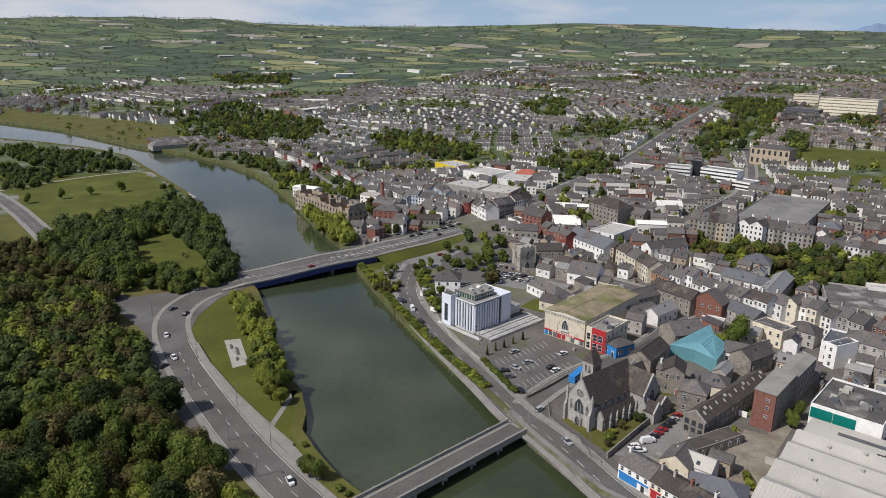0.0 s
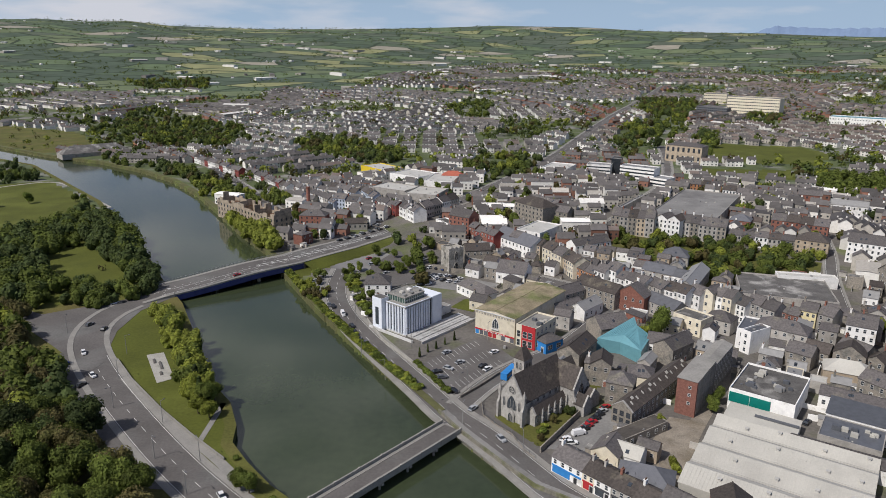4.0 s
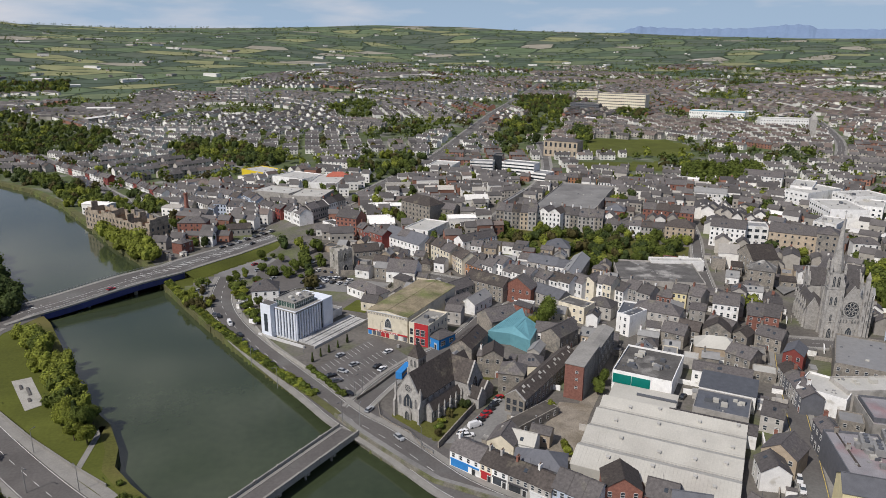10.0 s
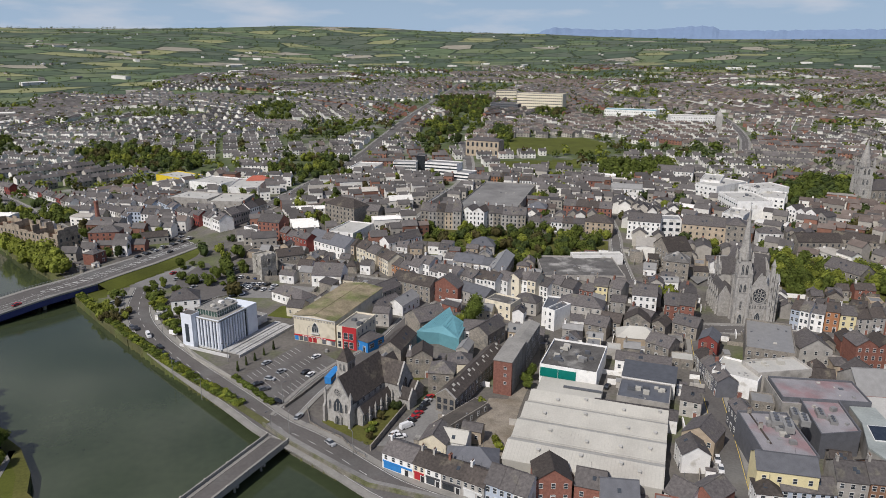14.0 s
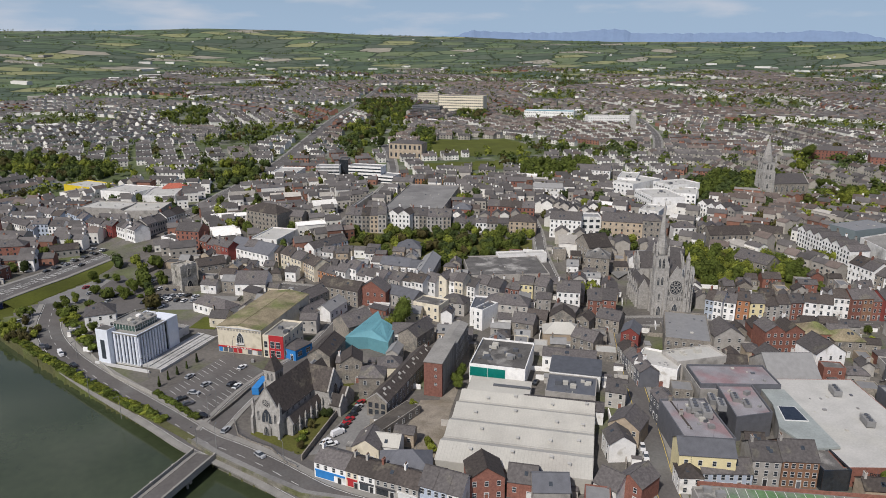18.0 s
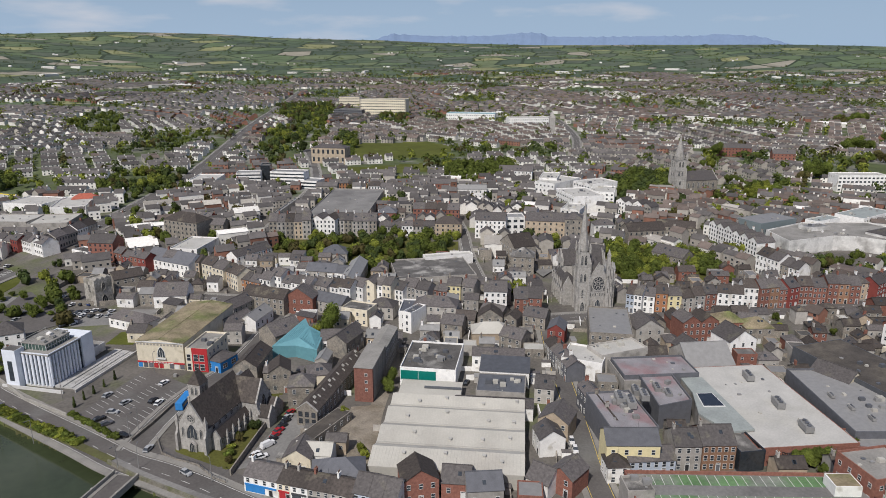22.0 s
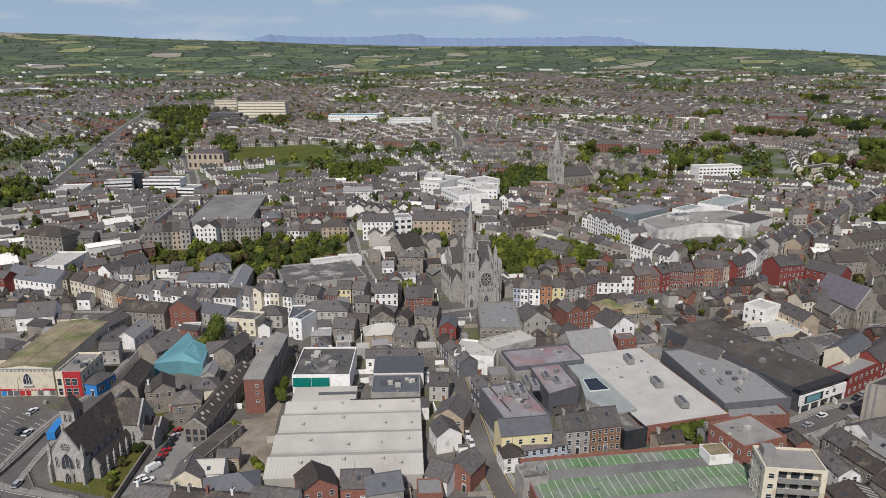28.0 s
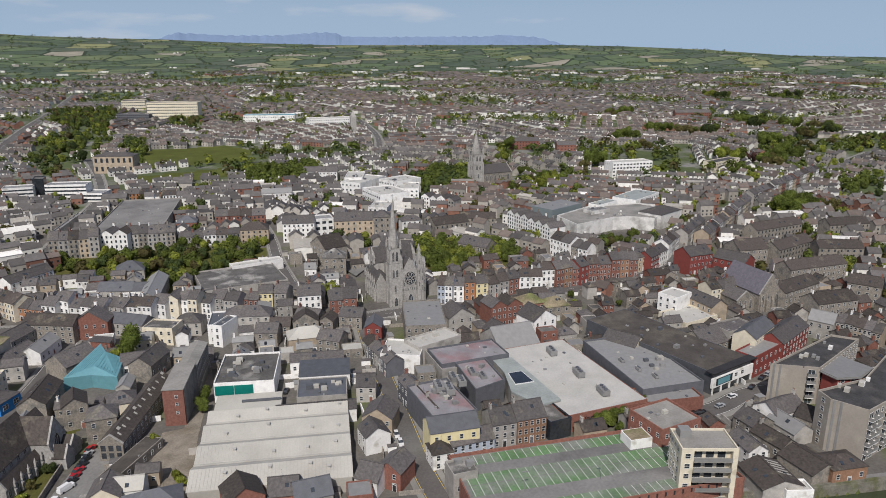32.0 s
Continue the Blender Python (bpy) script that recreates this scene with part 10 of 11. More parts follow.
flat("yard", ((65.3, 159.1), (87.1, 173.9), (108.9, 200.8), (140.4, 236.1), (129.0, 216.8), (105.4, 188.5), (85.8, 162.0), (81.6, 157.7)), -0.3, 0.08, "yard_tan", "worn concrete yard beside the red brick tower", "yard")
flat("yard", ((86.7, 166.8), (106.3, 189.4), (123.8, 211.8), (131.7, 222.3), (124.1, 215.0), (104.1, 193.7), (97.4, 196.9), (78.6, 174.5)), -0.3, 0.1, "yard_tan", "worn tan concrete yard between the mill and the warehouse", "yard")
flat("yard", ((52.0, 182.3), (79.1, 205.8), (82.6, 197.0), (63.9, 179.5)), -0.3, 0.06, "asphalt_light", "asphalt yard with parked cars beside the church", "yard")
flat("yard", ((278.6, 332.5), (313.7, 318.9), (275.6, 276.3), (248.4, 264.7), (260.9, 303.0)), -0.3, 0.08, "asphalt_light", "large asphalt car park behind the convent", "car park")
flat("car_park", ((-34.5, 335.6), (-19.2, 374.4), (6.6, 397.6), (22.4, 379.5), (-12.1, 354.5), (-22.8, 331.6)), -0.3, 0.07, "asphalt_light", "car park below the bridge road", "car park")
flat("car_park", ((22.2, 345.6), (33.4, 356.3), (65.9, 333.3), (58.2, 321.1), (44.8, 324.7), (28.6, 332.5)), -0.3, 0.07, "asphalt_light", "car park behind the office", "car park")

# painted bays of the surface car park
_o, _u, _v = Vector((*CAR_PARK[0], 0)), Vector((CAR_PARK[1][0] - CAR_PARK[0][0], CAR_PARK[1][1] - CAR_PARK[0][1], 0)), Vector((CAR_PARK[3][0] - CAR_PARK[0][0], CAR_PARK[3][1] - CAR_PARK[0][1], 0))
_bays = tagged(new("bay_markings"), "white painted bay lines of the car park", "road marking", "", "structure")
bm = bmesh.new()
box(bm, -0.06, 0.06, 0, 4.6, 0.075, 0.085)
_line = data("bay_line", bm, "paint")
_rot = math.degrees(math.atan2(_v.y, _v.x)) - 90
for f in (0.04, 0.40, 0.74):
    for i in range(int(_u.length / 2.5) - 2):
        p = _o + _u * ((i + 1.5) * 2.5 / _u.length) + _v * f
        piece("bay_line", _line, _bays, pose(p.x, p.y, 0, 0, 0, _rot))


# ---- smaller things ----


def low_wall(line, h, material="stone", label="low old stone boundary wall", t=0.4):
    strip("boundary_wall", resample(list(line), 3.0), -t / 2, t / 2, -0.4, h, material, label, "wall", "structure")


def railing(line, h=1.3, step=2.4):
    top = tagged(new("railing"), "dark iron railing on a low stone plinth", "railing")
    pts = resample(list(line), step)
    strip("plinth", pts, -0.2, 0.2, -0.3, 0.45, "stone", parent=top, kind="")
    strip("top_rail", pts, -0.03, 0.03, h - 0.06, h, "metal_dark", parent=top, kind="")
    bm = bmesh.new()
    box(bm, -0.06, 0.06, -0.06, 0.06, 0.4, h + 0.1)
    post = data("post", bm, "metal_dark")
    for p in pts:
        piece("post", post, top, pose(p[0], p[1], ground_z(*p)))

low_wall(((30.1, 216.2), (38.2, 223.7), (47.1, 233.1)), 1.1)
low_wall(((49.7, 180.3), (59.9, 191.8), (69.1, 201.9), (78.5, 210.7)), 2.0, label="tall stone garden wall beside the church")
railing(((37.0, 212.1), (36.2, 203.5), (38.8, 197.6), (43.2, 191.2), (45.1, 182.0), (47.4, 177.4)))
low_wall(((33.9, 360.4), (45.4, 352.3), (58.3, 348.9), (74.4, 334.4)), 2.6, label="long old stone wall beside the tower")
low_wall(((24.2, 385.7), (40.2, 401.9), (49.1, 411.8)), 2.2, label="stone retaining wall below the street")
low_wall(((-1.9, 290.6), (4.9, 266.0), (15.5, 245.0)), 1.3, "concrete", "concrete wall in front of the office forecourt")
low_wall(((-97.7, 258.3), (-87.0, 240.5), (-70.0, 216.6), (-55.9, 199.0), (-44.1, 185.4)), 1.0, "pavement", "low wall behind the riverside footpath", 0.3)
flat("layby", ((-123.7, 263.9), (-120.4, 270.9), (-103.2, 242.6), (-85.2, 213.1), (-68.6, 190.2), (-55.6, 172.2), (-61.6, 173.2), (-76.2, 189.9), (-97.8, 220.3)), -0.3, 0.11, "asphalt", "asphalt lay-by along the wood edge", "road")
flat("lawn_square", ((37.2, 303.5), (45.2, 313.6), (55.8, 312.0), (46.6, 296.5)), -0.3, 0.15, "lawn", "small bright lawn between the buildings", "lawn")

for _x, _y, _l in ((-83.5, 256.0, 4.0), (-80.0, 252.0, 7.0), (-78.0, 245.0, 3.0)):
    top = tagged(new("skate_ramp"), "low grey concrete ramp on the sports pad", "ramp", "skate ramps")
    top.matrix_world = pose(_x, _y, 0.12, 0, 0, 112)
    bm = bmesh.new()
    prism(bm, [(-_l / 2, -0.5), (_l / 2, -0.5), (_l / 2, 0.5), (-_l / 2, 0.5)], 0, 0.5, 0, [(-_l / 2 + 0.4, -0.3), (_l / 2 - 0.4, -0.3), (_l / 2 - 0.4, 0.3), (-_l / 2 + 0.4, 0.3)])
    part("ramp", bm, "asphalt", top)


top = tagged(new("hall_facade"), "white shop front of the market hall with a teal poster", "facade")
top.matrix_world = pose(235.9, 69.6, ground_z(235.9, 70.1), 0, 0, -17.0)
_w = 23.4
bm = bmesh.new()
box(bm, -0.5, _w + 0.3, -0.8, -0.02, 2.7, 6.4)
part("wall_panel", bm, "white", top)
bm = bmesh.new()
box(bm, -1.2, _w + 0.8, -1.6, 2.0, 8.58, 8.95)
part("canopy", bm, "dark", top)
bm = bmesh.new()
box(bm, 0.2, _w - 0.2, -0.3, -0.03, 0, 2.7)
part("shop_window", bm, "glass", top)
for u in (0.2, 5.2, 10.2, 15.2, _w - 0.2):
    bm = bmesh.new()
    box(bm, u - 0.25, u + 0.25, -0.75, -0.31, -0.5, 2.7)
    part("pillar", bm, "white", top)
bm = bmesh.new()
box(bm, 1.6, 11.0, -0.9, -0.8, 3.2, 6.0)
p = part("poster", bm, "dark", top, "wide teal poster in a dark surround")
bm = bmesh.new()
box(bm, 2.6, 9.6, -0.94, -0.9, 3.5, 5.7)
part("poster_sheet", bm, "teal", p)
for u in (13.2, 17.0):
    piece("window", window_mesh(1.6, 1.3), top, pose(u, -0.8, 4.2))


_t = bpy.data.curves.new("sign_lettering", "FONT")
_t.body, _t.size, _t.extrude = "Drogheda Town Centre", 1.35, 0.06
_t.materials.append(MATS["dark"])
_sign = new("sign_lettering_curve", _t)
_dep = bpy.context.evaluated_depsgraph_get()
_me = bpy.data.meshes.new_from_object(_sign.evaluated_get(_dep))
bpy.data.objects.remove(_sign)
_me.materials.clear()
_me.materials.append(MATS["dark"])
top = tagged(new("wall_sign", _me), "dark letters of the shopping centre sign on red brick", "sign")
top.matrix_world = pose(179.39, 96.67, 3.6, 0, 0, -29.1) @ pose(7.50, -0.12, 0, 90, 0, 0)

bld(136.6, 115.7, -31.5, 6.4, 7.0, 5.2, roof="hip", wall="white", tile="slate_warm", floors=2, chim=0, name="pub", label="white corner pub with a green shopfront", category="pub", sides="fl")
bld(128.1, 101.4, -31.3, 7.1, 7.0, 8.5, roof="flat", wall="grey", tile="felt", floors=1, chim=0, name="stair_block", label="grey concrete stair block on the parking deck", category="building", door=False, kit=3)

top = tagged(new("rooflight"), "large glazed rooflight with a white frame", "rooflight")
bm = bmesh.new()
prism(bm, ((191.9, 127.3), (196.5, 124.5), (192.1, 116.2), (186.0, 120.2)), 6.9, 7.3)
part("frame", bm, "frame_white", top)
bm = bmesh.new()
prism(bm, [(x * 0.92 + 191.62 * 0.08, y * 0.92 + 122.05 * 0.08) for x, y in ((191.9, 127.3), (196.5, 124.5), (192.1, 116.2), (186.0, 120.2))], 7.3, 7.36)
part("glazing", bm, "glass", top)


top = tagged(new("brick_chimney"), "tall red brick factory chimney by the river", "chimney")
top.matrix_world = pose(-43.3, 502.2, 0)
bm = bmesh.new()
_r = lambda r: [(r * math.cos(a), r * math.sin(a)) for a in np.arange(8) * math.pi / 4]
prism(bm, _r(1.7), -1, 18, 0, _r(1.2))
part("shaft", bm, "brick", top)
bm = bmesh.new()
prism(bm, _r(1.45), 18, 19)
part("cap", bm, "brick", top)


for i in range(9):
    bm = bmesh.new()
    box(bm, 4.0 + i * 1.25, 4.9 + i * 1.25, -0.29, -0.25, 2.4, 2.75)
    part("lettering_bar", bm, "frame_white", CINEMA)

tree("m", 189.1, 90.0, 0.55)
tree("m", 191.6, 88.3, 0.55)
tree("m", 194.4, 86.8, 0.55)
tree("m", 198.0, 85.6, 0.55)
tree("m", 203.3, 85.1, 0.55)
tree("m", 211.1, 83.8, 0.55)
MALL_TREES = ((181.1, 91.6), (209.1, 88.9), (211.8, 83.1), (197.7, 79.6), (181.5, 85.0))
car(23.2, 345.3, 42, "k", where="in the car park behind the office")
car(26.2, 343.4, 42, "k", where="in the car park behind the office")
car(29.9, 346.8, 35, "w", where="in the car park behind the office")
car(33.7, 349.0, 35, "k", where="in the car park behind the office")
car(36.9, 348.2, 34, "s", where="in the car park behind the office")
car(40.2, 347.3, 34, "w", where="in the car park behind the office")
car(43.5, 345.4, 34, "k", where="in the car park behind the office")
car(46.4, 342.1, 33, "w", where="in the car park behind the office")
car(25.4, 334.7, 12, "k", where="in the car park behind the office")
car(29.2, 335.4, 26, "w", where="in the car park behind the office")
car(58.5, 322.9, 35, "s", where="in the car park behind the office")
car(61.7, 319.0, 23, "b", where="in the car park behind the office")
car(0.4, 456.1, 50, "k", where="on the main road")
car(6.3, 459.9, 41, "s", where="on the main road")
car(27.1, 465.4, 32, "k", where="on the main road")
car(32.3, 468.3, 37, "k", where="on the main road")
car(41.1, 482.1, 45, "k", where="on the main road")
car(56.4, 493.4, 45, "w", where="on the main road")
car(68.6, 507.7, 49, "s", where="on the main road")
car(79.2, 526.5, 54, "k", where="on the main road")
car(90.9, 546.9, 54, "w", where="on the main road")
car(150.2, 684.5, 67, "w", where="on the main road")
car(174.4, 726.7, 66, "k", where="on the main road")
car(231.8, 859.6, 69, "s", where="on the main road")
car(1.2, 353.0, 52, "r", where="in the small car park below the embankment")
car(4.8, 349.0, 52, "k", where="in the small car park below the embankment")
car(8.5, 355.9, 40, "s", where="in the small car park below the embankment")
car(12.6, 362.6, 44, "k", where="in the small car park below the embankment")
car(27.5, 350.9, 31, "w", where="in the small car park below the embankment")
car(30.8, 347.9, 33, "k", where="in the small car park below the embankment")
car(33.9, 345.9, 33, "s", where="in the small car park below the embankment")
car(32.8, 361.7, 37, "w", where="in the small car park below the embankment")
car(36.6, 359.6, 37, "k", where="in the small car park below the embankment")
car(40.1, 357.5, 37, "b", where="in the small car park below the embankment")
car(43.2, 355.4, 36, "w", where="in the small car park below the embankment")
car(26.2, 378.5, 33, "k", where="in the small car park below the embankment")
car(30.1, 375.7, 36, "w", where="in the small car park below the embankment")
car(-14.4, 423.0, 59, "k", where="on the main road north of the bridge")
car(-9.9, 429.4, 59, "k", where="on the main road north of the bridge")
car(-5.0, 436.0, 59, "s", where="on the main road north of the bridge")
car(0.5, 442.7, 58, "k", where="on the main road north of the bridge")
car(5.4, 449.3, 56, "k", where="on the main road north of the bridge")
car(11.2, 454.5, 50, "w", where="on the main road north of the bridge")
car(45.9, 491.2, 65, "k", where="on the main road north of the bridge")
car(48.1, 477.1, 55, "k", where="on the main road north of the bridge")
car(52.5, 487.5, 64, "s", where="on the main road north of the bridge")
car(217.5, 505.7, 42, "k", where="on the rooftop parking")
car(227.7, 512.0, 42, "s", where="on the rooftop parking")
car(240.6, 490.6, 1, "w", where="on the rooftop parking")
car(250.5, 480.5, 1, "k", where="on the rooftop parking")
car(261.1, 59.0, -2, "k", where="parked on the street")
car(266.0, 58.3, -2, "s", where="parked on the street")
car(378.1, 139.7, 7, "k", where="parked on the street")
car(395.4, 143.1, 7, "w", where="parked on the street")
car(444.7, 151.2, 5, "k", where="parked on the street")
car(534.6, 154.2, 2, "w", where="parked on the street")
car(636.2, 146.4, -2, "k", where="parked on the street")
car(809.7, 128.7, -3, "s", where="parked on the street")

# ---- back houses between the streets ----
from collections import defaultdict

_cells = defaultdict(list)
for f in FEET:
    for ix in range(int((f[0] - 60) // 40), int((f[0] + 60) // 40) + 1):
        for iy in range(int((f[1] - 60) // 40), int((f[1] + 60) // 40) + 1):
            _cells[ix, iy].append(f)
_road_cells = defaultdict(list)
for line, h in ROADS:
    for p in line:
        _road_cells[int(p[0] // 20), int(p[1] // 20)].append((p[0], p[1], h))
OPEN_LAND = tuple(q[0] for q in FAR_GREENS) + (OFFICE_YARD, OFFICE_PARKING, BRICK_YARD, CHURCH_YARD, PROMONTORY, PARK, EMBANKMENT, FAR_MEADOW, SPORT_FIELD, SPORT_FIELD_LOW, CHURCH_GREEN, CAR_PARK, GREEN_A, GREEN_B, GREEN_C, GREEN_E, GREEN_F, GREEN_G, WOOD_WILLOW, WOOD_PARKING, WOOD_BANK_NORTH, WOOD_RAMP, RAMP_PARKING, MALL_TREES, RAMP_SIDE, WAREHOUSE_TOP) + GARDEN_PLOTS
SOUTH_SIDE = SOUTH_BANK + ((700, -900), (-3000, -900), (-3000, 1400))


def free(x, y, r, lawns=True):
    for cx, cy, a, w, d in _cells[int(x // 40), int(y // 40)]:
        dx, dy = x - cx, y - cy
        u, v = dx * math.cos(a) + dy * math.sin(a), -dx * math.sin(a) + dy * math.cos(a)
        if abs(u) < w / 2 + r and abs(v) < d / 2 + r:
            return False
    for ix in (-1, 0, 1):
        for iy in (-1, 0, 1):
            for px, py, h in _road_cells.get((int(x // 20) + ix, int(y // 20) + iy), ()):
                if math.hypot(px - x, py - y) < h + r + (1.0 if h < 7 else 4.0):
                    return False
    if inside(x, y, RIVER) or inside(x + 9, y + 9, RIVER) or inside(x - 9, y - 9, RIVER) or inside(x, y, SOUTH_SIDE):
        return False
    return not (lawns and any(inside(x, y, p) for p in OPEN_LAND))


def put(f):
    for ix in range(int((f[0] - 30) // 40), int((f[0] + 30) // 40) + 1):
        for iy in range(int((f[1] - 30) // 40), int((f[1] + 30) // 40) + 1):
            _cells[ix, iy].append(f)


def back_houses():
    rg = random.Random(21)
    c, s = math.cos(radians(-37)), math.sin(radians(-37))
    n = 0
    spots = []
    for i in range(-70, 105):
        for j in range(-70, 105):
            u, v = i * 8.2 + rg.uniform(-1.5, 1.5), j * 8.2 + rg.uniform(-1.5, 1.5)
            spots.append((u * c - v * s, u * s + v * c))
    for x, y in spots:
        d, a = math.hypot(x, y), math.degrees(math.atan2(x, y))
        if not (120 < d < 400 and -14 < a < 88):
            continue
        w, dp = rg.uniform(5.0, 9.0), rg.uniform(4.6, 7.4)
        if not free(x, y, max(w, dp) * 0.5):
            continue
        rot = -37 + rg.uniform(-4, 4) + rg.choice((0, 0, 90))
        if rg.random() < 0.12:
            if rg.random() < 0.5:
                tree(rg.choice("mlho"), x, y, rg.uniform(0.3, 0.5))
            continue
        rr = radians(rot)
        ox, oy = x - w / 2 * math.cos(rr) + dp / 2 * math.sin(rr), y - w / 2 * math.sin(rr) - dp / 2 * math.cos(rr)
        k = rg.random()
        wall = rg.choice("gguswsgucwsgb" if a < 52 else "ssubgssg")
        h = rg.uniform(3.2, 6.4)
        roof = "flat" if k < 0.16 else "hip" if k < 0.26 else "shed" if k < 0.33 else "gable"
        tile = rg.choice(("felt", "metal_grey", "membrane", "felt")) if roof == "flat" else rg.choice(("slate", "slate", "slate_warm", "slate", "metal_grey") if a < 52 else ("slate_warm", "slate_warm", "slate_warm", "slate"))
        bld(ox, oy, rot, w, dp, h, roof, WALLS[wall], tile, 2 if h > 5.4 else 1, 2, 1 if roof == "gable" and rg.random() < 0.6 else 0, None if roof != "shed" else 1.2, "house",
            "%s back building with a %s roof" % (WORDS[wall], {"felt": "flat grey", "metal_grey": "grey metal", "membrane": "pale flat"}.get(tile, "slate")), "house", "back buildings", (0.9, 1.2), "f", "frame_white", False, 0.35)
        put(FEET[-1])
        n += 1


back_houses()


# ---- yards: walls, sheds and fences behind the houses ----
def yards():
    rg = random.Random(77)
    bits = Heap()
    for k in range(2600):
        a, d = radians(rg.uniform(-8, 86)), math.sqrt(rg.uniform(130 ** 2, 420 ** 2))
        x, y = d * math.sin(a), d * math.cos(a)
        if not free(x, y, 0.4):
            continue
        m = pose(x, y, ground_z(x, y), 0, 0, -37 + rg.uniform(-5, 5) + rg.choice((0, 90)))
        q = rg.random()
        if q < 0.45:
            n = rg.uniform(3, 9)
            bits.block(m, -n / 2, n / 2, -0.15, 0.15, -0.5, rg.uniform(1.3, 2.3), rg.choice((0, 0, 1, 2)))
        elif q < 0.8:
            w, dd, h = rg.uniform(1.5, 4.5), rg.uniform(1.5, 3.5), rg.uniform(1.9, 3.0)
            bits.block(m, -w / 2, w / 2, -dd / 2, dd / 2, -0.5, h, rg.choice((0, 1, 2)))
            bits.block(m, -w / 2 - 0.15, w / 2 + 0.15, -dd / 2 - 0.15, dd / 2 + 0.15, h, h + 0.15, rg.choice((3, 3, 4, 5)))
        else:
            bits.block(m, -0.6, 0.6, -0.5, 0.5, -0.2, 1.2, rg.choice((3, 4, 5, 0)))
    bits.done("yard_clutter", "back-yard walls, lean-to sheds and bins between the houses", "yard clutter", ("stone", "grey", "white", "slate", "metal_grey", "felt"))
    FAR_WINDOWS.done("far_windows", "small dark windows of the distant buildings", "windows", ("glass",))
    ROOF_BITS.done("roof_clutter", "rooflights, vents and aerials on the town's roofs", "roof fittings", ("glass", "metal_grey", "sheet", "metal_dark"))


yards()


# ---- the town beyond: houses too many to count ----
class Houses(Heap):
    """Plain gabled houses, many in one mesh."""

    def house(self, x, y, z, rot, w, d, h, rise, wall, roof, windows=True, chimney=True):
        c, s = math.cos(rot), math.sin(rot)
        P = lambda u, v, q: (x + u * c - v * s, y + u * s + v * c, z + q)
        i = len(self.v)
        a, b = w / 2, d / 2
        self.v += [P(-a, -b, -2), P(a, -b, -2), P(a, b, -2), P(-a, b, -2), P(-a, -b, h), P(a, -b, h), P(a, b, h), P(-a, b, h), P(-a, 0, h + rise), P(a, 0, h + rise)]
        for q in ((0, 1, 5, 4), (2, 3, 7, 6), (1, 2, 6, 9, 5), (3, 0, 4, 8, 7)):
            self.f.append(tuple(i + k for k in q))
            self.m.append(wall)
        o = 0.3
        i = len(self.v)
        e = o * rise / b
        self.v += [P(-a - o, -b - o, h - e + 0.12), P(a + o, -b - o, h - e + 0.12), P(a + o, 0, h + rise + 0.12), P(-a - o, 0, h + rise + 0.12), P(a + o, b + o, h - e + 0.12), P(-a - o, b + o, h - e + 0.12)]
        for q in ((0, 1, 2, 3), (4, 5, 3, 2)):
            self.f.append(tuple(i + k for k in q))
            self.m.append(roof)
        if chimney:
            cx = a * 0.8
            t = h + rise + 1.2
            for q in (((cx - 0.5, -0.4), (cx + 0.5, -0.4)), ((cx + 0.5, -0.4), (cx + 0.5, 0.4)), ((cx + 0.5, 0.4), (cx - 0.5, 0.4)), ((cx - 0.5, 0.4), (cx - 0.5, -0.4))):
                self.quad([P(*q[0], h + rise - 0.6), P(*q[1], h + rise - 0.6), P(*q[1], t), P(*q[0], t)], wall)
            self.quad([P(cx - 0.5, -0.4, t), P(cx + 0.5, -0.4, t), P(cx + 0.5, 0.4, t), P(cx - 0.5, 0.4, t)], roof)
        if windows:
            for side in (-1, 1):
                v = side * (b + 0.05)
                n = max(2, int(w / 3))
                for k in range(n):
                    u = -a + (k + 0.5) * w / n
                    for q in ((0.8, 2.1), (3.4, 4.6)) if h > 4.5 else ((0.8, 2.1),):
                        self.quad([P(u - side * -0.6, v, q[0]), P(u + side * -0.6, v, q[0]), P(u + side * -0.6, v, q[1]), P(u - side * -0.6, v, q[1])], 5)


FAR_MATS = ("far_white", "far_grey", "far_brick", "far_slate", "far_tile", "glass")


